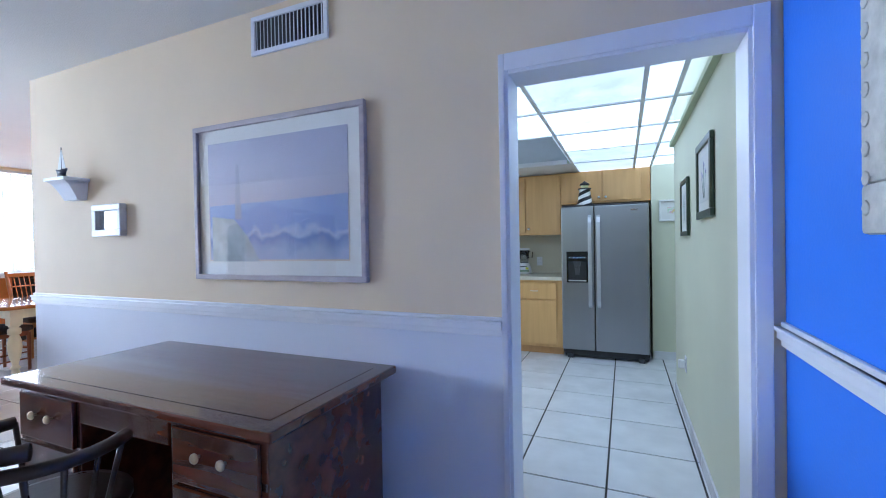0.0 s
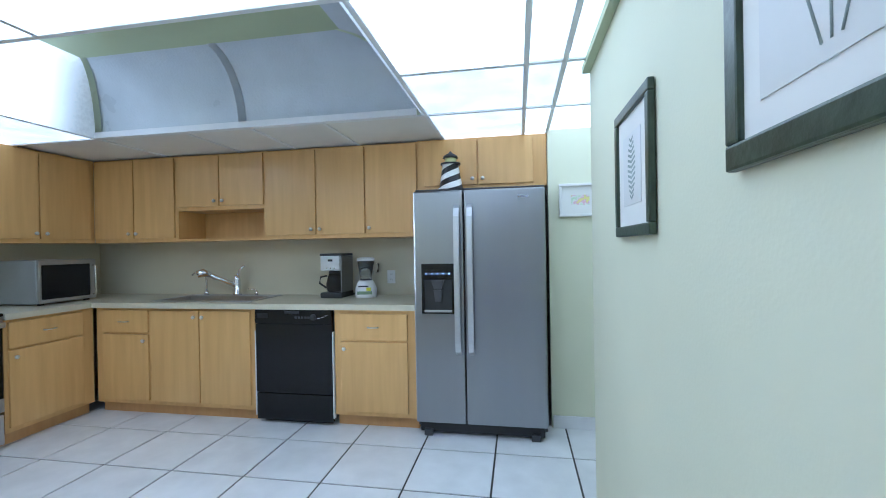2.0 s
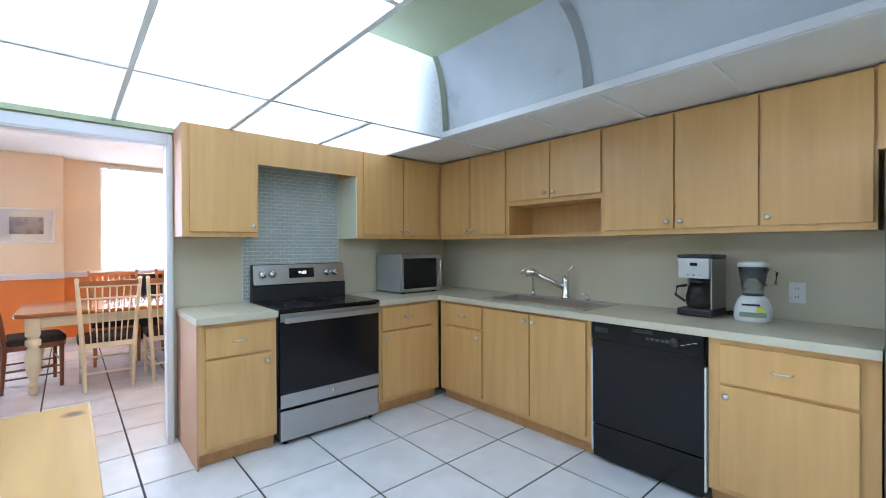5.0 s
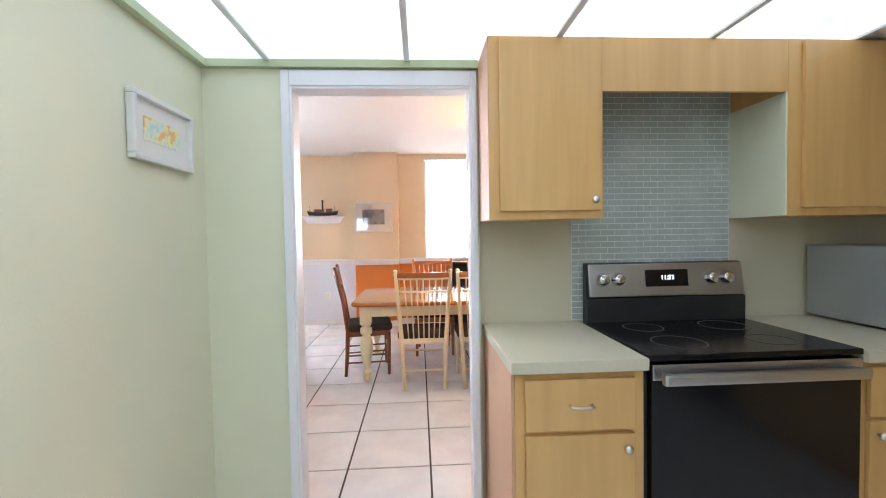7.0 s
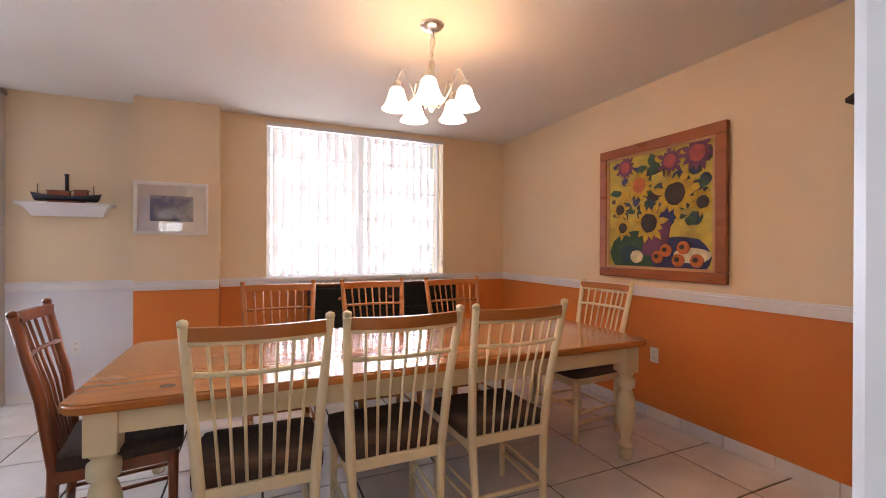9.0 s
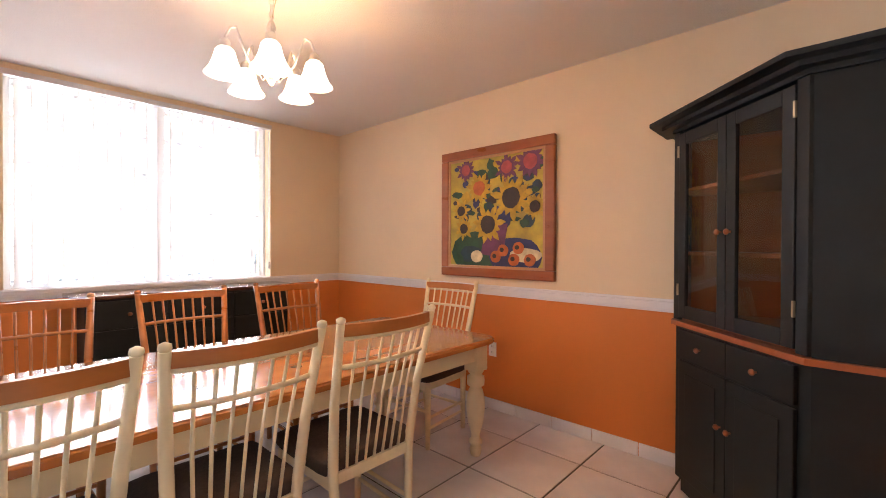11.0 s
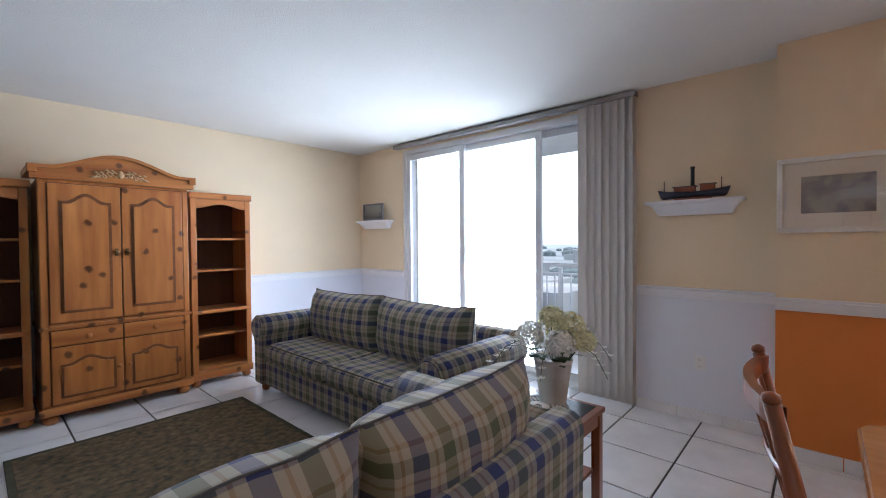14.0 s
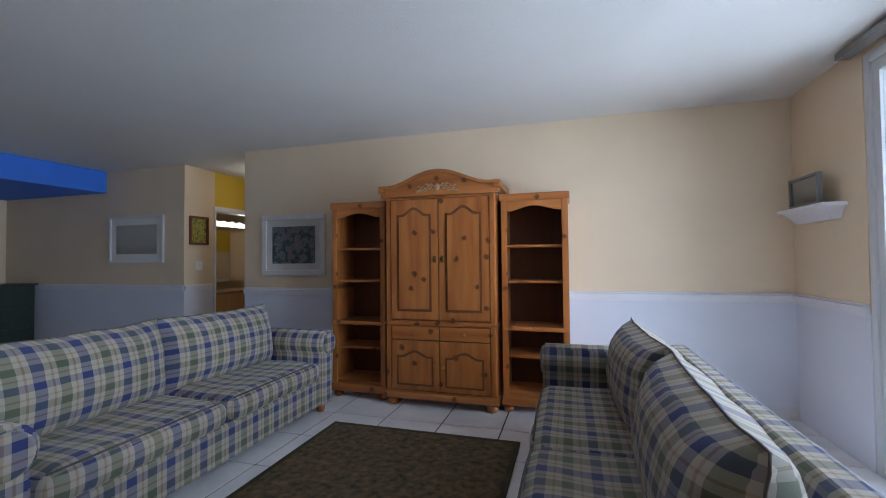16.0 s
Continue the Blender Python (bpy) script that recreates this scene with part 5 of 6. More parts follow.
# ---- sliding glass door ----
e = thing("door_4", (0, 0, 0), 0, "white aluminium sliding glass door to the balcony", "sliding door", "", "structure")
D0, D1, DT = -2.0, .80, 2.50
for a in ((D0, D0 + .05, .0, DT), (D1 - .05, D1, .0, DT), (D0 + .05, D1 - .05, DT - .06, DT), (D0 + .05, D1 - .05, .002, .035)):
    part("door_frame", B((-6.56, -6.385, *a), bevel=.005), ALU, e)
for x, a, b in ((-6.42, -1.95, -1.03), (-6.47, -1.14, -.11), (-6.53, -.21, .75)):
    s = part("sash", B((x - .02, x + .02, a, a + .06, .036, DT - .061), (x - .02, x + .02, b - .06, b, .036, DT - .061), (x - .02, x + .02, a + .06, b - .06, .036, .11), (x - .02, x + .02, a + .06, b - .06, DT - .13, DT - .061), bevel=.004), ALU, e)
    g = part("pane", B((x - .003, x + .003, a + .06, b - .06, .11, DT - .13)), PANE, s)
    g.visible_shadow = False
part("pull", B((-6.398, -6.385, -1.045, -1.02, .95, 1.12), bevel=.004), NICKEL, e)
e = thing("drape", (0, 0, 0), 0, "taupe upright fabric blinds drawn to one side of the glass door", "blinds")
part("track", B((-6.36, -6.28, -2.07, .82, 2.515, 2.555), bevel=.005), mat("grey_track", (.30, .29, .28), .4, .3), e)
for k in range(7):
    fold = [(-.046 + .0115 * i, .006 * math.sin(math.pi * i / 8)) for i in range(9)]
    o = part("vane", prism(bmesh.new(), fold + [(x, y + .0022) for x, y in fold[::-1]], "z", .025, 2.513), DRAPE, e)
    o.matrix_local = pose(-6.30, .375 + .064 * k, 0, 0, 0, 3 * math.sin(k * 2.1) + 76)
part("end_cover", B((-6.345, -6.262, .80, .812, .02, 2.513), bevel=.002), DRAPE, e)

# ---- balcony and distance ----
setting("balcony_floor", B((-8.3, -6.6, -4.5, 6.5, -.16, -.02)), CONCRETE, "pale concrete balcony floor", "floor")
setting("balcony_ceiling", B((-8.3, -6.6, -4.5, 6.5, 2.58, 2.75)), CONCRETE, "pale concrete slab over the balcony", "ceiling")
setting("balcony_wall", B((-8.2, -6.6, -2.75, -2.6, -.02, 2.58)), CONCRETE, "pale side wall of the balcony", "wall")
e = thing("balcony_railing", (0, 0, 0), 0, "white metal balcony railing with thin bars", "railing", "", "structure")
for z, t in ((1.02, .03), (.90, .015), (.10, .015)):
    part("rail", B((-8.22, -8.18, -2.6, 6.4, z - t, z + t), bevel=.006), ALU, e)
bars = bmesh.new()
for k in range(75):
    bx(bars, -8.207, -8.193, -2.55 + .12 * k, -2.536 + .12 * k, .115, .885)
part("bar", bars, ALU, e)
for k in range(6):
    part("post", B((-8.225, -8.175, -2.5 + 1.7 * k, -2.45 + 1.7 * k, -.02, .985), bevel=.004), ALU, e)
HAZE = bpy.data.materials.new("bright_haze")
HAZE.use_nodes = True
HAZE.node_tree.nodes["Principled BSDF"].inputs["Base Color"].default_value = (.8, .8, .8, 1)
HAZE.node_tree.nodes["Principled BSDF"].inputs["Emission Color"].default_value = (.93, .97, 1, 1)
HAZE.node_tree.nodes["Principled BSDF"].inputs["Emission Strength"].default_value = 3.2
bm = bmesh.new()
ring = [[bm.verts.new((2600 * math.cos(radians(t)), 2600 * math.sin(radians(t)), z)) for t in range(85, 276, 10)] for z in (-60, 300, 1500)]
for r, q in zip(ring, ring[1:]):
    for k in range(19):
        bm.faces.new((r[k], r[k + 1], q[k + 1], q[k]))
setting("backdrop", bm, HAZE, "bright hazy sky over the horizon", "sky")
# haze of distance is painted into the pale ground, house and wood colours
setting("ground", B((-3000, -12, -3000, 3000, -25, -24)), FAR, "flat land far below the balcony, paled by painted haze", "ground")
fb = bmesh.new()
for k in range(160):
    d, a = random.uniform(150, 900), random.uniform(-1.2, 1.2)
    x, y, s = -d * math.cos(a), d * math.sin(a), random.uniform(6, 18)
    bx(fb, x - s, x + s, y - s, y + s, -24, -24 + random.choice((5, 7, 9, 14)))
tagged(part("far_houses", fb, mat("haze_paled_walls", (.8, .8, .78), .9, scale=.05, vary=.3)), "distant houses paled by painted haze", "buildings", "", "stuff")
fb = bmesh.new()
for k in range(400):
    d, a = random.uniform(120, 1500), random.uniform(-1.3, 1.3)
    bmesh.ops.create_icosphere(fb, subdivisions=1, radius=random.uniform(4, 11), matrix=Matrix.Translation((-d * math.cos(a), d * math.sin(a), -21)) @ Matrix.Diagonal((1.4, 1.4, .8, 1)))
tagged(part("far_woods", fb, mat("haze_paled_foliage", (.34, .40, .40), 1, scale=.3, vary=.4)), "distant woods greyed by painted haze", "trees", "", "stuff")


# ---- dining table and chairs ----
def rounded(x0, x1, y0, y1, r, k=6):
    pts = []
    for cx, cy, a0 in ((x1 - r, y1 - r, 0), (x0 + r, y1 - r, 90), (x0 + r, y0 + r, 180), (x1 - r, y0 + r, 270)):
        pts += [(cx + r * math.cos(radians(a0 + 90 * i / k)), cy + r * math.sin(radians(a0 + 90 * i / k))) for i in range(k + 1)]
    return pts


e = thing("dining_table", (-4.205, 3.46, 0), 0, "long lacquered pine dining table with cream turned legs", "table")
bm = prism(bmesh.new(), rounded(-.565, .565, -1.43, 1.43, .09), "z", .712, .75)
bmesh.ops.bevel(bm, geom=[q for q in bm.edges if abs(q.verts[0].co.z - q.verts[1].co.z) < .001 and q.verts[0].co.z > .7], offset=.010, segments=3, affect="EDGES")
part("tabletop", bm, TABLETOP, e)
for a in ((-.50, .50, -1.33, -1.305), (-.50, .50, 1.305, 1.33), (-.505, -.48, -1.30, 1.30), (.48, .505, -1.30, 1.30)):
    part("apron", B((*a, .612, .711), bevel=.003), CREAMPAINT, e)
LEG = [(.030, 0), (.036, .015), (.040, .05), (.028, .07), (.045, .085), (.045, .10), (.030, .115), (.028, .14), (.050, .22), (.062, .32), (.060, .38), (.045, .44), (.034, .455), (.056, .47), (.058, .50), (.056, .525), (.036, .54), (.050, .555), (.050, .57)]
e.scale = (1, 1, .985)
for x in (-.475, .475):
    for y in (-1.30, 1.30):
        bm = lathe(bmesh.new(), [(r * .95, z * .96) for r, z in LEG], 20, (x, y, 0), cap=True)
        bx(bm, x - .052, x + .052, y - .052, y + .052, .545, .711, .006)
        part("leg", bm, CREAMPAINT, e)


def chair(name, wood_m, rail_m, label, where, turn):
    """Spindle-back chair; the sitter faces -y, the back stands at +y."""
    e = thing(name, where, turn, label, "chair", "dining chairs")
    for s in (-1, 1):
        part("back_post", tube(bmesh.new(), [(s * .175, .205, 0), (s * .185, .19, .22), (s * .195, .18, .44), (s * .212, .215, .72), (s * .232, .285, 1.035)], [.017, .018, .021, .019, .016], 8), wood_m, e)
        part("finial", lathe(bmesh.new(), [(.012, 0), (.018, .008), (.016, .020), (.004, .026)], 10, (s * .232, .286, 1.033)), wood_m, e)
        part("front_leg", tube(bmesh.new(), [(s * .20, -.205, 0), (s * .20, -.205, .42)], [.015, .021], 8), wood_m, e)
        part("side_stretcher", tube(bmesh.new(), [(s * .20, -.20, .20), (s * .185, .19, .20)], .009, 6), wood_m, e)
        part("side_stretcher", tube(bmesh.new(), [(s * .20, -.20, .13), (s * .18, .195, .13)], .009, 6), wood_m, e)
        part("side_rail", B((s * .20 - .012, s * .20 + .012, -.20, .18, .385, .435), bevel=.003), wood_m, e)
    part("stretcher", tube(bmesh.new(), [(-.20, -.205, .24), (.20, -.205, .24)], .010, 6), wood_m, e)
    part("stretcher", tube(bmesh.new(), [(-.18, .195, .17), (.18, .195, .17)], .010, 6), wood_m, e)
    part("seat_frame", B((-.20, .20, -.218, -.19, .375, .435), bevel=.004), wood_m, e)
    part("seat", pillow(bmesh.new(), -.232, .232, -.245, .178, .425, .500, n=6, lump=.004), SEATCLOTH, e, "dark brown upholstered seat")

    def bow(z, t, y0, depth):
        return [(-.228 * t + .456 * t * k / 8, y0 + depth * (1 - (2 * k / 8 - 1) ** 2), z) for k in range(9)]
    bm = bmesh.new()
    pts = bow(1.0, 1, .272, .045)
    for p, q in zip(pts, pts[1:]):
        for z0, z1, w in ((.985, 1.03, .011),):
            vs = [bm.verts.new(v) for v in ((p[0], p[1] - w, z0), (q[0], q[1] - w, z0), (q[0], q[1] + w, z0), (p[0], p[1] + w, z0), (p[0], p[1] - w, z1), (q[0], q[1] - w, z1), (q[0], q[1] + w, z1), (p[0], p[1] + w, z1))]
            for f in ((3, 2, 1, 0), (4, 5, 6, 7), (0, 1, 5, 4), (2, 3, 7, 6)):
                bm.faces.new([vs[i] for i in f])
    bmesh.ops.remove_doubles(bm, verts=bm.verts, dist=.0005)
    part("top_rail", bm, rail_m, e, "bowed wooden top rail")
    if rail_m is not wood_m:
        bm = tube(bmesh.new(), [(x, y, .978) for x, y, z in pts], .010, 6)
        part("under_rail", bm, wood_m, e)
    mid = bow(.865, .965, .240, .037)
    part("middle_rail", tube(bmesh.new(), [(x, y, .865) for x, y, z in mid], .010, 6), wood_m, e)
    for k in range(7):
        u = (k + 1) / 8
        x1, x0 = -.215 + .43 * u, -.175 + .35 * u
        d = 1 - (2 * u - 1) ** 2
        part("spindle", tube(bmesh.new(), [(x0, .178, .43), (x0 * .45 + x1 * .55, .205 + .030 * d, .72), (x1, .265 + .045 * d, .985)], .0062, 6), wood_m, e)
    part("back_seat_rail", B((-.19, .19, .172, .190, .40, .445), bevel=.003), wood_m, e)
    return e


c1 = chair("dining_chair", CREAMPAINT, HONEY, "cream painted spindle-back chair with a honey wood top rail", (-3.655, 2.69, 0), -90)
for y in (3.215, 3.755):
    copy_thing(c1, pose(-3.655, y, 0, 0, 0, -90))
copy_thing(c1, pose(-4.21, 4.80, 0, 0, 0, 3))
c2 = chair("dining_chair", CHERRY, CHERRY, "red-brown spindle-back chair with a dark padded seat", (-4.08, 2.12, 0), 188)
c3 = chair("dining_chair", HONEY, HONEY, "honey wood spindle-back chair with a dark padded seat", (-4.70, 2.82, 0), 90)
for y in (3.49, 4.16):
    copy_thing(c3, pose(-4.70, y, 0, 0, 0, 90))

# black sideboard below the window
e = thing("sideboard", (-6.05, 3.88, 0), 0, "black sideboard with a dark wooden top below the window", "sideboard")
part("body", B((-.20, .17, -.74, .74, .08, .925), bevel=.005), HUTCH, e)
part("plinth", B((-.19, .14, -.72, .72, 0, .08)), HUTCH, e)
part("top", B((-.215, .205, -.82, .79, .926, .955), bevel=.006), wood("dark_glossy_top", (.10, .035, .02), (.05, .018, .012), (8, .8, 8), .12, .6), e, "glossy dark wooden top")
for k in range(3):
    d = part("door", B((.1705, .188, -.73 + .49 * k, -.25 + .49 * k, .11, .70), bevel=.004), HUTCH, e)
    w = part("drawer", B((.1705, .188, -.73 + .49 * k, -.25 + .49 * k, .71, .91), bevel=.004), HUTCH, e)
    knob(d, .188, -.30 + .49 * k, .45, (1, 0), HUTCH_IN)
    knob(w, .188, -.49 + .49 * k, .81, (1, 0), HUTCH_IN)

# corner hutch
e = thing("corner_hutch", (-1.875, 5.445, 0), 0, "tall black corner hutch with glass doors and rust trim", "hutch")
L, S = .825, .26

bm = bmesh.new()
prism(bm, [(0, 0), (-L, 0), (-L, -S), (-S, -L), (0, -L)], "z", .09, .90)
part("lower_body", bm, HUTCH, e)
bm = bmesh.new()
prism(bm, [(0, 0), (-L + .02, 0), (-L + .02, -S + .03), (-S + .03, -L + .02), (0, -L + .02)], "z", 0, .09)
part("plinth", bm, HUTCH, e)
bm = bmesh.new()
prism(bm, [(0, 0), (-L - .02, 0), (-L - .02, -S - .02), (-S - .02, -L - .02), (0, -L - .02)], "z", .901, .925)
part("waist_ledge", bm, HUTCH_IN, e, "rust coloured wooden ledge")
bm = bmesh.new()
for a in ([(0, 0), (-L, 0), (-L, -.02), (0, -.02)], [(-.02, -.02), (-.02, -L), (0, -L), (0, -.02)], [(-L, -.02), (-L, -S), (-L + .02, -S), (-L + .02, -.02)], [(-S, -L), (-.02, -L), (-.02, -L + .02), (-S, -L + .02)]):
    prism(bm, a, "z", .926, 1.915)
part("upper_body", bm, [HUTCH], e)
bm = bmesh.new()
for z in (.93, 1.27, 1.60):
    prism(bm, [(-.03, -.03), (-L + .03, -.03), (-L + .03, -S), (-S, -L + .03), (-.03, -L + .03)], "z", z, z + .018)
part("shelf", bm, HUTCH_IN, e, "rust wooden shelves")
bm = bmesh.new()
prism(bm, [(-.021, -.021), (-L + .021, -.021), (-L + .021, -.026), (-.026, -.026), (-.026, -L + .021), (-.021, -L + .021)], "z", .93, 1.91)
part("lining", bm, HUTCH_IN, e, "rust coloured inside lining")
for g, z0, z1 in ((.02, 1.915, 1.935), (.065, 1.935, 1.955), (.12, 1.955, 1.975)):
    bm = bmesh.new()
    prism(bm, [(0, 0), (-L - g, 0), (-L - g, -S - g * .6), (-S - g * .6, -L - g), (0, -L - g)], "z", z0, z1)
    part("cornice", bm, HUTCH, e)
a, b = Vector((-L, -S, 0)), Vector((-S, -L, 0))
ang = math.degrees(math.atan2((b - a).y, (b - a).x))
fw = (b - a).length


def face_part(name, boxes, m, par, label="", bevel=.004):
    o = part(name, B(*boxes, bevel=bevel), m, par, label)
    if par is e:
        o.matrix_local = pose(a.x, a.y, 0, 0, 0, ang)
    return o


hw = fw / 2
face_part("stile", [(0, .05, -.016, .004, .93, 1.915)], HUTCH, e)
face_part("stile", [(fw - .05, fw, -.016, .004, .93, 1.915)], HUTCH, e)
for u0, u1, ks in ((.052, hw - .002, 1), (hw + .002, fw - .052, -1)):
    d = face_part("glass_door", [(u0, u0 + .055, -.022, -.002, .945, 1.90), (u1 - .055, u1, -.022, -.002, .945, 1.90), (u0 + .055, u1 - .055, -.022, -.002, .945, 1.01), (u0 + .055, u1 - .055, -.022, -.002, 1.84, 1.90)], HUTCH, e)
    g = face_part("pane", [(u0 + .055, u1 - .055, -.013, -.010, 1.01, 1.84)], SMOKE, d, "", 0)
    knob(d, u1 - .028 if ks > 0 else u0 + .028, -.022, 1.38, (0, -1), HUTCH_IN, .013)
    for z in (1.06, 1.78):
        face_part("hinge", [((u0 - .006 if ks > 0 else u1 - .002), (u0 + .002 if ks > 0 else u1 + .006), -.028, -.018, z, z + .06)], BRASS, d, "", .001)
    w = face_part("drawer", [(u0, u1, -.018, -.001, .74, .885)], HUTCH, e)
    knob(w, (u0 + u1) / 2, -.018, .81, (0, -1), HUTCH_IN, .013)
    lo = face_part("lower_door", [(u0, u1, -.018, -.001, .12, .725)], HUTCH, e)
    face_part("door_panel", [(u0 + .06, u1 - .06, -.024, -.0182, .18, .665)], HUTCH, lo, "", .006)
    knob(lo, u1 - .03 if ks > 0 else u0 + .03, -.018, .50, (0, -1), HUTCH_IN, .013)

# chandelier
e = thing("chandelier", (-4.045, 3.59, 0), 0, "brushed metal chandelier with five lit bell shades", "chandelier")
part("canopy", lathe(bmesh.new(), [(.07, CEIL - .001), (.068, CEIL - .012), (.045, CEIL - .028), (.012, CEIL - .034)], 20), NICKEL, e)
bm = bmesh.new()
for k in range(7):
    z = CEIL - .05 - .030 * k
    d = (1, 0) if k % 2 else (0, 1)
    tube(bm, [(.010 * math.cos(t) * d[0], .010 * math.cos(t) * d[1], z + .020 * math.sin(t)) for t in [2 * math.pi * i / 10 for i in range(11)]], .0028, 5, False)
part("chain", bm, NICKEL, e)
part("cord", tube(bmesh.new(), [(.0, 0, CEIL - .03), (.025, .01, CEIL - .10), (-.015, .01, CEIL - .17), (.0, 0, CEIL - .25)], .003, 5), BRASS, e)
part("column", lathe(bmesh.new(), [(.004, 2.34), (.012, 2.33), (.022, 2.30), (.012, 2.275), (.018, 2.24), (.03, 2.20), (.014, 2.15), (.022, 2.10), (.032, 2.075), (.018, 2.05), (.006, 2.03)], 16), NICKEL, e).location.z = .04
for k in range(5):
    t = radians(72 * k - 26)
    c, s = math.cos(t), math.sin(t)
    arm = part("arm", tube(bmesh.new(), [(r * c, r * s, z) for r, z in ((.015, 2.09), (.06, 2.07), (.10, 2.12), (.135, 2.20), (.155, 2.255), (.18, 2.245), (.20, 2.20), (.20, 2.175))], .006, 8), NICKEL, e)
    arm.location.z = .04
    part("socket", lathe(bmesh.new(), [(.010, 2.19), (.022, 2.18), (.026, 2.15), (.024, 2.145)], 14, (.20 * c, .20 * s, 0)), NICKEL, arm)
    part("shade", lathe(bmesh.new(), [(.027, 2.148), (.040, 2.135), (.052, 2.09), (.066, 2.055), (.086, 2.03), (.083, 2.03), (.063, 2.057), (.049, 2.09), (.037, 2.132)], 22, (.20 * c, .20 * s, 0), cap=False), SHADE, arm, "lit frosted glass bell shade")


# ---- pine work table in the kitchen ----
e = thing("work_table", (.735, 2.09, 0), 0, "pale knotty pine work table against the kitchen wall", "table")
part("tabletop", B((-.655, .655, -.36, .36, .865, .90), bevel=.005), PINE_PALE, e)
part("apron", B((-.60, .60, .31, .335, .73, .864), (-.60, .60, -.335, -.31, .73, .864), (-.625, -.60, -.33, .33, .73, .864), (.60, .625, -.33, .33, .73, .864), bevel=.003), PINE_PALE, e)
for x in (-.61, .55):
    for y in (-.34, .28):
        part("leg", B((x, x + .06, y, y + .06, 0, .864), bevel=.005), PINE_PALE, e)

# ---- desk and its chair ----
e = thing("writing_desk", (.435, 1.155, 0), 0, "dark red-brown pedestal desk with round brass knobs", "desk")
bm = B((-.775, .775, -.375, .375, .725, .76), bevel=.008)
part("desktop", bm, MAHOGANY, e)
part("desktop_inlay", B((-.70, .70, -.30, .30, .7602, .7615)), MAHOGANY, e)
for x0, x1 in ((-.72, -.27), (.27, .72)):
    p = part("pedestal", B((x0, x1, -.33, .33, .06, .724), bevel=.005), MAHOGANY, e)
    part("plinth", B((x0 - .012, x1 + .012, -.342, .342, 0, .0595), bevel=.006), MAHOGANY, e)
    for k in range(3):
        z0 = .10 + .205 * k
        d = part("drawer", B((x0 + .025, x1 - .025, -.346, -.3305, z0, z0 + .19), bevel=.006), MAHOGANY, e)
        for dx in ((0,) if k < 2 else (-.06, .06)):
            knob(d, (x0 + x1) / 2 + dx, -.346, z0 + .11, (0, -1), BRASS, .017)
part("centre_drawer", B((-.265, .265, -.335, .30, .62, .724), bevel=.004), MAHOGANY, e)
part("modesty_panel", B((-.265, .265, .28, .30, .10, .615)), MAHOGANY, e)

e = thing("captain_chair", (0.401, 0.608, 0), 8, "dark wooden captain chair with bowed arms at the desk", "chair")
part("seat", lathe(bmesh.new(), [(.21, .43), (.235, .44), (.235, .46), (.20, .468)], 24), DARKWOOD, e)
for k, t in enumerate((45, 135, 225, 315)):
    c, s = math.cos(radians(t)), math.sin(radians(t))
    part("leg", tube(bmesh.new(), [(.23 * c, .23 * s, 0), (.20 * c, .20 * s, .2), (.16 * c, .16 * s, .44)], [.014, .022, .016], 8), DARKWOOD, e)
part("arm_bow", tube(bmesh.new(), [(.27 * math.cos(radians(t)), -.02 - .25 * math.sin(radians(t)), .69) for t in range(-25, 206, 15)], .022, 8), DARKWOOD, e)
part("crest", tube(bmesh.new(), [(.26 * math.cos(radians(t)), -.02 - .25 * math.sin(radians(t)), .745) for t in range(35, 146, 11)], .026, 8), DARKWOOD, e)
for t in range(-20, 201, 20):
    part("spindle", tube(bmesh.new(), [(.20 * math.cos(radians(t)), -.01 - .19 * math.sin(radians(t)), .46), (.27 * math.cos(radians(t)), -.02 - .25 * math.sin(radians(t)), .69)], .009, 6), DARKWOOD, e)

# ornate mirror on the blue wall
e = thing("ornate_mirror", (2.649, .60, 1.85), -90, "mirror in a carved whitewashed frame on the blue wall", "mirror")
WW = mat("whitewashed_frame", (.62, .60, .55), .6, scale=25, vary=.2, bump=.3, bscale=60)
for q in ((-.36, .36, -.54, -.44), (-.36, .36, .44, .54), (-.36, -.26, -.44, .44), (.26, .36, -.44, .44)):
    part("moulding", B((q[0], q[1], -.045, -.001, q[2], q[3]), bevel=.012), WW, e)
for k in range(18):
    for x in (-.335, .335):
        o = part("carved_scroll", lathe(bmesh.new(), [(.004, 0), (.016, .001), (.012, .003), (.003, .004)], 8), WW, e)
        o.matrix_local = pose(x, -.0445, .49 - .0575 * k, 90)
part("mirror_glass", B((-.26, .26, -.012, -.008, -.44, .44)), mat("mirror_silver", (.85, .86, .86), .02, 1, bump=0, vary=.01), e)


# ---- sofas ----
PIPING = mat("grey_piping", (.10, .10, .10), .9, scale=40, vary=.3)


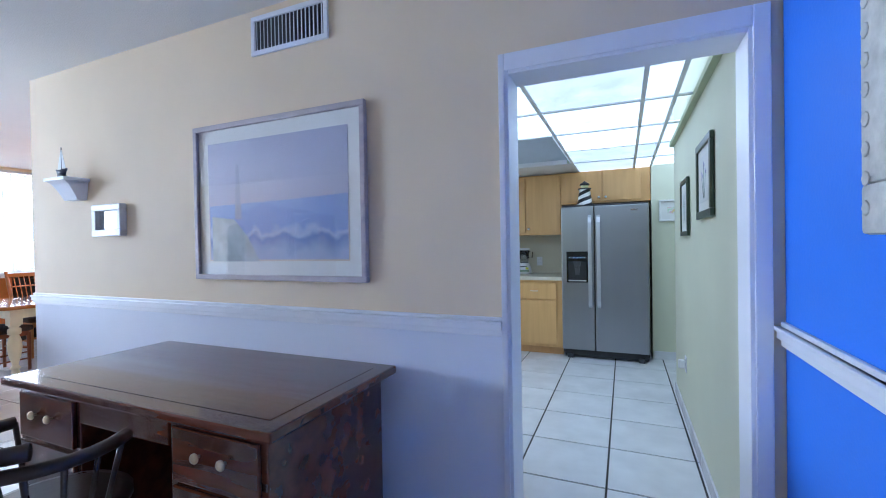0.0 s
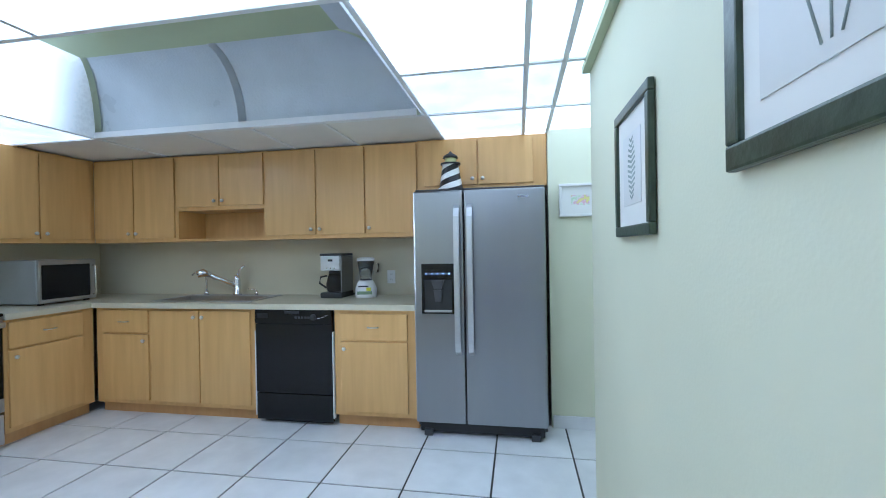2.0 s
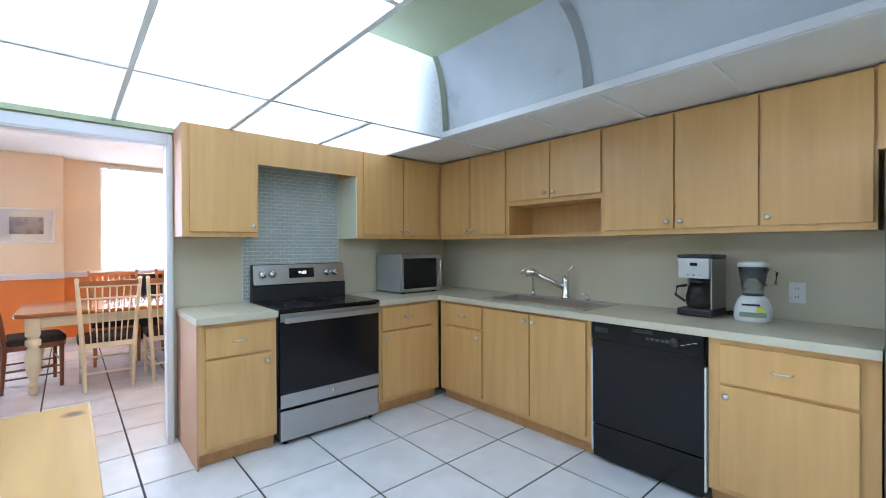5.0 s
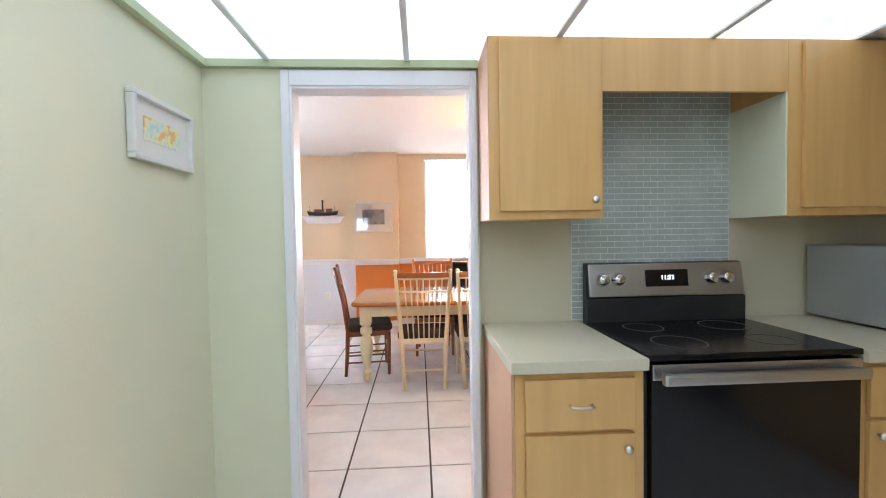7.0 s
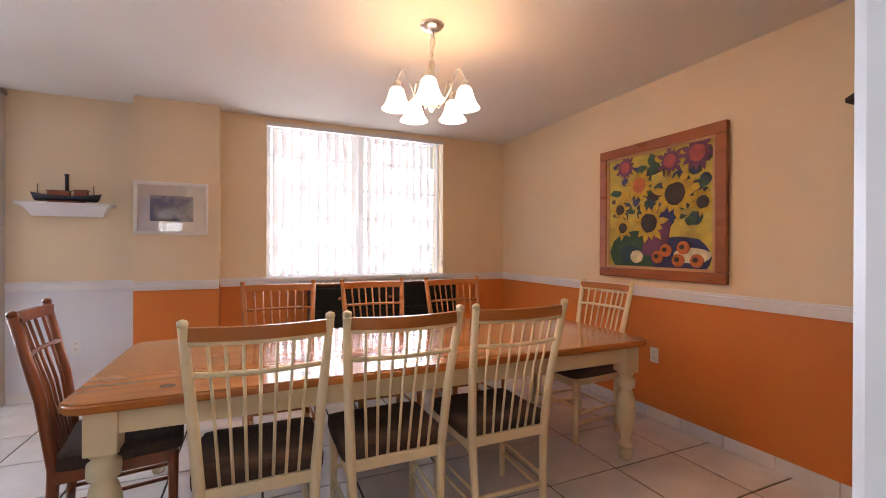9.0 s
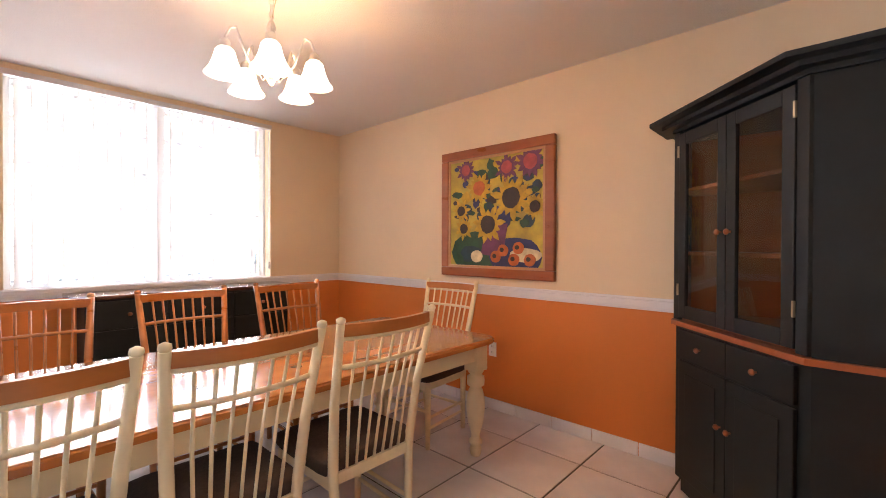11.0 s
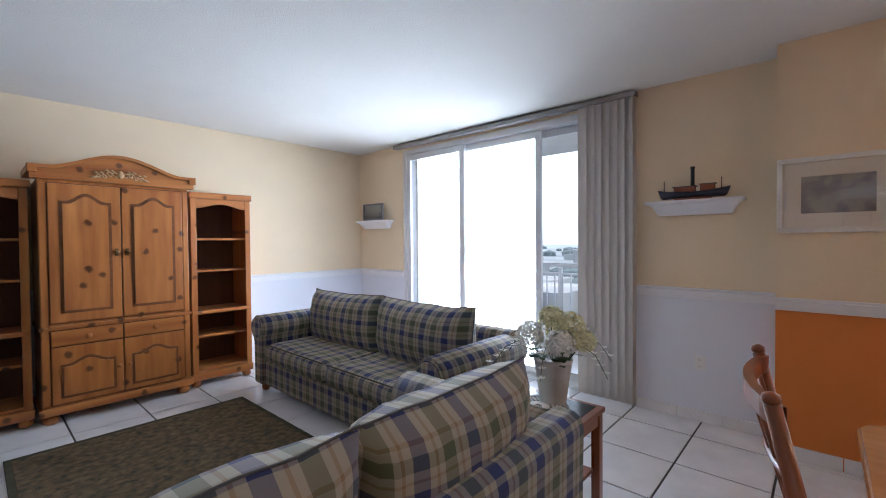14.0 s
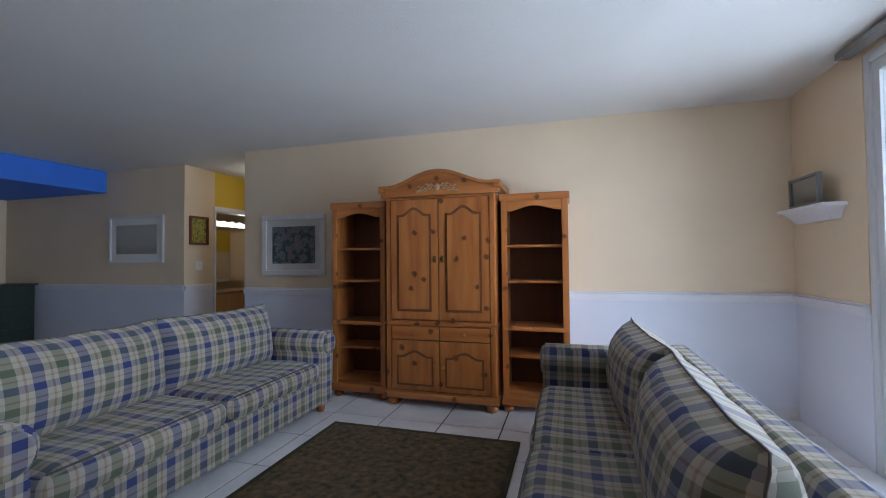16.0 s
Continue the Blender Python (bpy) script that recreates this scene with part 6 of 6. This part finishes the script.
def cushion(bm, w, h, depth, seed):
    """A knife-edged back cushion, upright in x and z about the origin, with pulled corners and creases."""
    nu, nv = 22, 14
    uv = bm.loops.layers.uv.verify()

    def at(u, v, side):
        full = max(0, (1 - abs(u) ** 4)) ** .5 * max(0, (1 - abs(v) ** 2.3)) ** .5
        x = w / 2 * u * (1 - .035 * (1 - v * v) * abs(u))
        z = h / 2 * v * (1 - .06 * (1 - u * u) * (v > 0)) + .012 * noise.noise(Vector((u * 2.2 + seed, seed * 3.1, 0))) * (v > .3)
        crease = .013 * noise.noise(Vector((u * 7 + seed, v * 2.0, side * 3))) + .008 * noise.noise(Vector((u * 16, v * 5 + seed, side)))
        return Vector((x, side * (depth / 2 * full + crease * full ** .3 * (.35 + abs(u * v))) + .010 * noise.noise(Vector((u * 3 + seed, v * 3, 7))), z))
    for side in (-1, 1):
        g = [[bm.verts.new(at(-1 + 2 * i / nu, -1 + 2 * j / nv, side)) for j in range(nv + 1)] for i in range(nu + 1)]
        for i in range(nu):
            for j in range(nv):
                q = [(i, j), (i + 1, j), (i + 1, j + 1), (i, j + 1)]
                if side > 0:
                    q.reverse()
                f = bm.faces.new([g[m][n] for m, n in q])
                f.smooth = True
                for l, (m, n) in zip(f.loops, q):
                    l[uv].uv = (w * m / nu, h * n / nv * 1.15 + .07 * side)
    rim = [at(-1 + 2 * k / 20, 1, 0) for k in range(21)] + [at(1, 1 - 2 * k / 12, 0) for k in range(1, 13)] + [at(1 - 2 * k / 20, -1, 0) for k in range(1, 21)] + [at(-1, -1 + 2 * k / 12, 0) for k in range(1, 13)]
    return bm, rim


def sofa(where, turn, length, label, cloth, n=2, depth=.96, rise=.0, inset=.30, lean=-10):
    """Rolled-arm sofa; the sitter faces -y; width along x, centre at the origin, back at y = depth / 2."""
    e = thing("sofa", where, turn, label, "sofa", "plaid sofas")
    h, d, aw = length / 2, depth / 2, .22
    part("base", B((-h + .05, h - .05, -d + .06, d - .02, .075, .30), bevel=.02), cloth, e, uv=True)
    part("skirt_board", B((-h + .06, h - .06, -d + .055, -d + .075, .075, .285), bevel=.006), cloth, e, uv=True)
    bm = bmesh.new()
    prism(bm, [(d - .22, .30), (d - .15, .66), (d - .135, .70), (d - .11, .718), (d - .04, .718), (d - .012, .70), (d, .665), (d - .01, .075), (d - .22, .075)], "x", -h + .07, h - .07)
    bmesh.ops.bevel(bm, geom=[q for q in bm.edges if abs(q.verts[0].co.x - q.verts[1].co.x) < .001], offset=.012, segments=2, affect="EDGES")
    part("backrest", bm, cloth, e, uv=True)
    for s in (-1, 1):
        prof = []
        cx, cz, r = s * (h - .115), .585, .115
        for k in range(15):
            t = radians(-45 + 270 * k / 14)
            prof.append((cx + s * r * math.cos(t), cz + r * math.sin(t)))
        prof = [(s * (h - .06), .075), (s * (h - .055), .45)] + prof + [(s * (h - .20), .45), (s * (h - .20), .075)]
        bm = prism(bmesh.new(), prof, "y", -d + .02, d - .03)
        bmesh.ops.bevel(bm, geom=[q for q in bm.edges if abs(q.verts[0].co.y - q.verts[1].co.y) < .001], offset=.015, segments=2, affect="EDGES")
        for f in bm.faces:
            f.smooth = abs(f.normal.y) < .5
        part("arm", bm, cloth, e, uv=True)
        part("arm_front", lathe(bmesh.new(), [(.09, 0), (.09, .008), (.075, .012), (.02, .013)], 20), cloth, e, uv=True).matrix_local = pose(cx, -d + .018, cz, 90)
    w = (length - 2 * aw) / n
    for k in range(n):
        x0 = -h + aw + w * k
        c = part("seat_cushion", pillow(bmesh.new(), x0 + .004, x0 + w - .004, -d + .01, d - .20, .29, .46, n=10, lump=.010, seed=k), cloth, e, uv=True)
        part("piping", tube(bmesh.new(), [(x0 + .03, -d + .035, .452), (x0 + w * .3, -d + .026, .458), (x0 + w * .7, -d + .026, .458), (x0 + w - .03, -d + .035, .452)], .005, 6), PIPING, c, "dark piping along the cushion edge")
        bm, rim = cushion(bmesh.new(), w + .03, .50, .33, k * 2.7 + length + where[0])
        c = part("back_cushion", bm, cloth, e)
        c.matrix_local = pose(x0 + w / 2, d - inset, .655 + rise, lean, 0, 1.5 - 3 * (k % 2))
        part("piping", tube(bmesh.new(), rim, .004, 6, False), PIPING, c, "dark piping along the cushion edge")
    for x in (-h + .12, h - .12):
        for y in (-d + .10, d - .10):
            part("foot", lathe(bmesh.new(), [(.025, 0), (.036, .02), (.034, .055), (.028, .076)], 14, (x, y, 0)), PINE, e, "turned wooden bun foot")
    return e


sofa((-4.93, -.83, 0), 90, 2.42, "olive and navy plaid sofa with rolled arms before the balcony door", PLAID, inset=.38, lean=-4)
sofa((-3.34, .80, 0), 0, 2.0, "blue and tan plaid loveseat with its back to the dining table", PLAID, rise=.03, inset=.24, lean=-16)
sofa((-2.20, -.98, 0), -90, 2.42, "blue and ivory plaid sofa with rolled arms beside the rug", PLAID, rise=.02, inset=.37, lean=-9)

e = thing("area_rug", (-3.575, -.80, .0), 0, "worn olive and brown patterned area rug on tiles", "rug")
part("rug_field", B((-.70, .70, -1.03, 1.03, .001, .013), bevel=.004), RUG, e)
part("border", B((-.735, -.70, -1.07, 1.07, .001, .012), (.70, .735, -1.07, 1.07, .001, .012), (-.70, .70, -1.07, -1.03, .001, .012), (-.70, .70, 1.03, 1.07, .001, .012), bevel=.003), RUGEDGE, e)


# ---- pine wall unit ----
def arch(x0, x1, z0, z1, rise, k=12, shoulder=.22):
    """Cathedral outline: straight sides, a cyma-arched top."""
    pts = [(x0, z0), (x1, z0), (x1, z1)]
    w = x1 - x0
    for i in range(1, k):
        t = i / k
        u = abs(2 * t - 1)
        v = 0 if u > 1 - shoulder else .5 + .5 * math.cos(math.pi * u / (1 - shoulder))
        pts.append((x1 - w * t, z1 + rise * v))
    return pts + [(x0, z1)]


OLDBRASS = mat("tarnished_brass", (.16, .10, .04), .4, .8, scale=30, vary=.3)
e = thing("armoire", (-3.565, -2.845, 0), 180, "honey pine armoire with an arched top and paneled doors", "armoire")
w, d = .50, .46
part("body", B((-w, w, -d, 0, .09, 1.86), bevel=.006), PINE, e)
GROOVE_SHADE = wood("pine_groove_shade", (.17, .058, .016), (.11, .036, .011))
# thin dark sheets paint the shade in the gaps round doors and drawers
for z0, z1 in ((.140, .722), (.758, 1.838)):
    part("shadow_gap", B((-w + .049, w - .049, -d - .0008, -d + .002, z0, z1)), GROOVE_SHADE, e, "painted shade in the gaps behind the doors")
part("base_moulding", B((-w - .02, w + .02, -d - .025, .0, .07, .13), bevel=.010), PINE_X, e)
part("waist_moulding", B((-w - .012, w + .012, -d - .018, 0, .715, .745), bevel=.008), PINE_X, e)
for x in (-w + .05, w - .05):
    for y in (-d + .04, -.06):
        part("foot", lathe(bmesh.new(), [(.03, 0), (.05, .015), (.052, .045), (.035, .072)], 16, (x, y, 0)), PINE, e)
pts = [(-w - .04, 1.86), (w + .04, 1.86), (w + .04, 1.93)]
for i in range(0, 25):
    t = i / 24
    u = abs(2 * t - 1)
    v = 0 if u > .80 else (.5 + .5 * math.cos(math.pi * u / .80)) ** .8
    pts.append((w + .04 - (2 * w + .08) * t, 1.935 + .125 * v))
pts.append((-w - .04, 1.93))
part("cornice", prism(bmesh.new(), pts, "y", -d - .03, -d + .05), PINE_X, e, "arched pine cornice")
cap = [(x, y2) for x, y2 in pts[2:]]
bm = bmesh.new()
outer = [(x * 1.025, z + .025) for x, z in cap]
prism(bm, outer + cap[::-1], "y", -d - .06, -d + .05)
part("cornice_cap", bm, PINE_X, e)
for a, b in ((-w - .055, -w), (w, w + .055)):
    part("cornice_side", B((a, b, -d - .05, 0, 1.90, 1.958), bevel=.006), PINE_X, e)
bm = bmesh.new()
for s in (-1, 1):
    for k in range(4):
        cx, cz, r = s * (.035 + .036 * k), 1.925 - .010 * k + .012 * (k % 2), .024 - .003 * k
        tube(bm, [(cx + s * r * (1 - .05 * i) * math.cos(t), -d - .034, cz + r * (1 - .05 * i) * math.sin(t)) for i, t in enumerate([j * .55 for j in range(13)])], .006, 6)
        tube(bm, [(cx, -d - .036, cz + .018), (cx + s * .018, -d - .044, cz + .034), (cx + s * .040, -d - .036, cz + .026)], [.003, .009, .002], 6)
    tube(bm, [(s * .15, -d - .034, 1.905), (s * .175, -d - .040, 1.898), (s * .20, -d - .034, 1.888)], [.008, .010, .002], 6)
lathe(bm, [(.004, -.032), (.022, -.016), (.026, .004), (.016, .026), (.002, .036)], 12, (0, -d - .032, 1.93))
part("carved_ornament", bm, mat("pale_carving", (.52, .33, .16), .6, scale=20, vary=.2), e, "pale carved scroll ornament")
for s in (-1, 1):
    a0, a1 = (.004, w - .055) if s > 0 else (-w + .055, -.004)
    dd = part("door", B((a0, a1, -d - .020, -d - .001, .77, 1.83), bevel=.005), PINE, e)
    # flat dark outlines paint the shade of the grooves round the panels
    part("recess_moulding", prism(bmesh.new(), arch(a0 + .06, a1 - .06, .84, 1.70, .065), "y", -d - .024, -d - .0202), GROOVE_SHADE, dd, "painted shade in the groove round the panel")
    bm = prism(bmesh.new(), arch(a0 + .082, a1 - .082, .862, 1.678, .060), "y", -d - .032, -d - .0205)
    part("raised_panel", bm, PINE, dd)
    knob(dd, .035 * s, -d - .02, 1.30, (0, -1), OLDBRASS, .016)
    part("key_plate", B((.035 * s - .012, .035 * s + .012, -d - .024, -d - .0201, 1.27, 1.33), bevel=.002), OLDBRASS, dd)
    w2 = part("drawer", B((a0, a1, -d - .018, -d - .001, .592, .708), bevel=.008), PINE_X, e)
    knob(w2, (a0 + a1) / 2, -d - .018, .65, (0, -1), PINE, .020)
    lo = part("lower_door", B((a0, a1, -d - .018, -d - .001, .15, .582), bevel=.006), PINE, e)
    part("recess_moulding", prism(bmesh.new(), arch(a0 + .05, a1 - .05, .19, .45, .05), "y", -d - .022, -d - .0182), GROOVE_SHADE, lo, "painted shade in the groove round the panel")
    part("raised_panel", prism(bmesh.new(), arch(a0 + .068, a1 - .068, .208, .432, .045), "y", -d - .029, -d - .0185), PINE, lo)
    knob(lo, .035 * s, -d - .018, .37, (0, -1), PINE, .016)
for s in (-1, 1):
    part("pilaster", B((s * w - s * .048, s * w - s * .004, -d - .012, -d - .001, .15, 1.83), bevel=.006), PINE, e)


def bookcase(where, turn, label):
    e = thing("bookcase", where, turn, label, "bookcase", "bookcases beside the armoire")
    w, d, t = .275, .38, .022
    for s in (-1, 1):
        part("side", B((s * w, s * (w - t), -d, 0, .06, 1.84), bevel=.003), PINE, e)
        part("stile", B((s * w, s * (w - .05), -d - .018, -d - .001, .12, 1.80), bevel=.003), PINE, e)
    # the shade inside the case is put into the back's darker pine colour
    part("back", B((-w + t, w - t, -.012, 0, .07, 1.80)), wood("shaded_pine_back", (.11, .036, .012), (.07, .022, .007), (7, 7, .6), .5, 0), e)
    for k, z in enumerate((.14, .455, .70, 1.09, 1.395)):
        part("shelf", B((-w + t, w - t, -d + (.004 if k in (0, 2) else .03), -.013, z, z + .02), bevel=.002), PINE_X, e)
    part("waist_rail", B((-w, w, -d - .022, -d - .001, .69, .725), bevel=.006), PINE_X, e)
    part("base_board", B((-w - .01, w + .01, -d - .024, 0, .06, .135), bevel=.010), PINE_X, e)
    part("top_board", B((-w - .015, w + .015, -d - .03, 0, 1.79, 1.85), bevel=.010), PINE_X, e)
    out = [(w - .051, 1.789), (-w + .051, 1.789), (-w + .051, 1.70)] + [(-w + .051 + (2 * w - .102) * i / 12, 1.70 + .045 * (.5 - .5 * math.cos(2 * math.pi * i / 12))) for i in range(1, 12)] + [(w - .051, 1.70)]
    part("valance", prism(bmesh.new(), out, "y", -d - .016, -d - .001), PINE_X, e, "arched pine valance")
    for x in (-w + .04, w - .04):
        for y in (-d + .03, -.05):
            part("foot", lathe(bmesh.new(), [(.025, 0), (.042, .012), (.044, .038), (.03, .061)], 14, (x, y, 0)), PINE, e)
    return e


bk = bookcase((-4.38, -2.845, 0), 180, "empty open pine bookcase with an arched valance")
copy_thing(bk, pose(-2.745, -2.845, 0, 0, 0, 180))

# ---- side table with flowers ----
e = thing("side_table", (-4.665, .88, 0), 0, "small square cherry side table with a dark top", "table")
part("tabletop", B((-.26, .26, -.225, .225, .475, .50), bevel=.005), CHERRY, e)
part("top_inset", B((-.225, .225, -.19, .19, .5002, .503)), BLACK, e, "dark glossy inset")
for x in (-.25, .205):
    for y in (-.215, .17):
        part("leg", B((x, x + .045, y, y + .045, 0, .474), bevel=.005), CHERRY, e)
part("shelf", B((-.21, .21, -.18, .18, .16, .18), bevel=.003), CHERRY, e)
for q in ((-.205, .205, .19, .207), (-.205, .205, -.207, -.19), (-.242, -.225, -.17, .17), (.225, .242, -.17, .17)):
    part("apron", B((*q, .41, .474)), CHERRY, e)
e = thing("doily", (-4.70, .84, .5035), 0, "pale crocheted doily on the side table", "doily")
bm = bmesh.new()
lathe(bm, [(.02, 0), (.02, .002), (.055, .0025), (.055, 0)], 24, cap=False)
for r, m in ((.066, 20), (.086, 26), (.106, 32), (.126, 38), (.146, 44)):
    for k in range(m):
        t = 2 * math.pi * (k + r * 40) / m
        tube(bm, [(r * math.cos(t) + .0105 * math.cos(q), r * math.sin(t) + .0105 * math.sin(q), .002) for q in [2 * math.pi * i / 6 for i in range(7)]], .0022, 4, False)
part("lace", bm, PAPER, e)

e = thing("flower_vase", (-4.815, .865, .506), 0, "pale metal vase of cream artificial flowers on the side table", "flowers")
part("vase", lathe(bmesh.new(), [(.065, 0), (.07, .005), (.10, .21), (.108, .235), (.102, .235), (.095, .21)], 22, cap=True), ZINC, e)
random.seed(5)
for k, (x, y, z, rad) in enumerate(((.07, -.10, .35, .075), (-.03, .08, .40, .085), (-.12, -.03, .36, .07), (.09, .09, .33, .075), (-.02, -.02, .44, .065), (.0, .17, .34, .06), (-.14, .11, .33, .06))):
    c = Vector((x, y, z))
    part("stem", tube(bmesh.new(), [(x * .2, y * .2, .10), (x * .6, y * .6, .25), c], .003, 5), LEAF, e)
    bm = bmesh.new()
    for i in range(46):
        up = 1 - 1.55 * (i + .5) / 46
        t, w = i * 2.39996, math.sqrt(1 - up * up)
        n = Vector((w * math.cos(t), w * math.sin(t), up))
        u = n.orthogonal().normalized()
        v = n.cross(u)
        p = c + n * rad * random.uniform(.82, 1.05)
        q = random.uniform(.020, .028)
        for j in range(4):
            t = j * math.pi / 2 + random.uniform(-.2, .2)
            d1, d2 = u * math.cos(t) + v * math.sin(t), v * math.cos(t) - u * math.sin(t)
            bm.faces.new([bm.verts.new(g) for g in (p, p + d1 * q * .6 - d2 * q * .45 + n * .004, p + d1 * q + n * random.uniform(-.004, .006), p + d1 * q * .6 + d2 * q * .45 + n * .004)])
    part("bloom", bm, PETAL if k % 3 else PETAL_W, e)
bm = bmesh.new()
for k in range(16):
    a, r, z = random.uniform(0, 6.28), random.uniform(.02, .12), random.uniform(.20, .30)
    p = Vector((r * math.cos(a), r * math.sin(a), z))
    dv = Vector((math.cos(a), math.sin(a), random.uniform(-.4, .6))).normalized()
    sv = dv.cross(Vector((0, 0, 1))).normalized() * .018
    bm.faces.new([bm.verts.new(v) for v in (p, p + dv * .03 + sv, p + dv * .085, p + dv * .03 - sv)])
part("leaves", bm, LEAF, e)
for a, q in ((-.6, .13), (.9, .11), (2.6, .12)):
    dv, sv = Vector((math.cos(a), math.sin(a), 0)), Vector((-math.sin(a), math.cos(a), 0))
    bm = bmesh.new()
    rows = [[bm.verts.new(dv * (.05 + .085 * t) + sv * (w * q * .45) + Vector((0, 0, .22 + .16 * t - .14 * t * t - .012 * abs(w)))) for w in (-math.sin(math.pi * (.08 + .9 * t)), 0, math.sin(math.pi * (.08 + .9 * t)))] for t in [i / 6 for i in range(7)]]
    for r0, r1 in zip(rows, rows[1:]):
        for k in range(2):
            bm.faces.new((r0[k], r0[k + 1], r1[k + 1], r1[k])).smooth = True
    part("large_leaf", bm, LEAF, e)
for k in range(6):
    a = k * 1.05 + .3
    pts = [Vector((math.cos(a) * r, math.sin(a) * r, z)) for r, z in ((.06, .24), (.16, .34), (.26, .30), (.33, .20))]
    part("spray", tube(bmesh.new(), pts, .002, 5), LEAF, e)
    bm = bmesh.new()
    for i in range(6):
        q = pts[1].lerp(pts[3], i / 5) + Vector((random.uniform(-.02, .02), random.uniform(-.02, .02), .02 - .0 * i))
        for j in range(5):
            t = 2 * math.pi * j / 5
            u, v = Vector((math.cos(t), math.sin(t), .3)), Vector((-math.sin(t), math.cos(t), 0))
            bm.faces.new([bm.verts.new(z) for z in (q, q + u * .015 - v * .008, q + u * .024, q + u * .015 + v * .008)])
    part("small_blossoms", bm, PETAL_W, e)

# ---- hall and entry ----
e = thing("green_chest", (3.12, -2.80, 0), 0, "dark green painted chest by the entry wall", "chest")
DG = mat("dark_green_paint", (.03, .05, .035), .5, scale=8, vary=.3)
part("body", B((-.25, .25, -.30, .30, .05, .98), bevel=.006), DG, e)
part("top", B((-.28, .28, -.33, .33, .981, 1.01), bevel=.006), DG, e)
part("plinth", B((-.24, .24, -.29, .29, 0, .05)), DG, e)
for z in (.12, .41, .70):
    part("drawer", B((-.268, -.2505, -.27, .27, z, z + .26), bevel=.005), DG, e)
e = thing("bath_vanity", (.90, -4.85, 0), 0, "wooden bathroom vanity with a lit globe strip above", "vanity")
part("cabinet", B((-.25, .30, -.7, .7, 0, .78), bevel=.005), MAPLE_DARK, e)
part("top", B((-.28, .32, -.72, .72, .781, .82), bevel=.006), mat("brown_stone", (.30, .18, .10), .3, scale=20, vary=.3), e)
e = thing("vanity_light", (.9, -4.95, 1.94), 0, "strip of lit round globes over the bathroom mirror", "light")
part("bar", B((.10, .14, -.5, .6, -.05, .05), bevel=.006), CHROME, e)
for k in range(6):
    part("globe", lathe(bmesh.new(), [(.01, -.05), (.035, -.04), (.05, -.01), (.05, .01), (.035, .04), (.01, .05)], 14, (.05, -.42 + .18 * k, 0)), GLOBE, e)
e = thing("bath_mirror", (1.2, -4.85, 1.4), 0, "plain wall mirror over the bathroom vanity", "mirror")
part("mirror_glass", B((0, .01, -.8, .8, -.45, .45)), bpy.data.materials["mirror_silver"], e)

# ---- floor tiles ----
PT, JT = .478, .011
X0, Y0 = .155 - PT * 15, 4.14 - PT * 22


def tile_mesh(w, h, name):
    bm = B((JT / 2, w - JT / 2, JT / 2, h - JT / 2, -.006, .0), bevel=.0022)
    me = bpy.data.meshes.new(name)
    bm.to_mesh(me)
    bm.free()
    me.materials.append(TILE)
    return me


fl = bpy.data.objects["floor"]
TM = tile_mesh(PT, PT, "floor_tile")
rest = bmesh.new()
cells = [(i, j) for i in range(0, 23) for j in range(0, 26)]
count = 0
for i, j in cells:
    x, y = X0 + PT * i, Y0 + PT * j
    if x > 3.6 or y > 5.45 or x + PT < -6.55:
        continue
    near = (x < -1.5 and -2.9 < y) or (y > 1.2 and x < 2.6)
    if near and count < 300:
        o = new("tile", TM)
        o.location = (x, y, 0)
        o.parent = fl
        count += 1
    else:
        bx(rest, x + JT / 2, x + PT - JT / 2, y + JT / 2, y + PT - JT / 2, -.006, 0)
o = part("outlying_tiles", rest, TILE, fl)
tagged(o, "", "", "", "stuff")
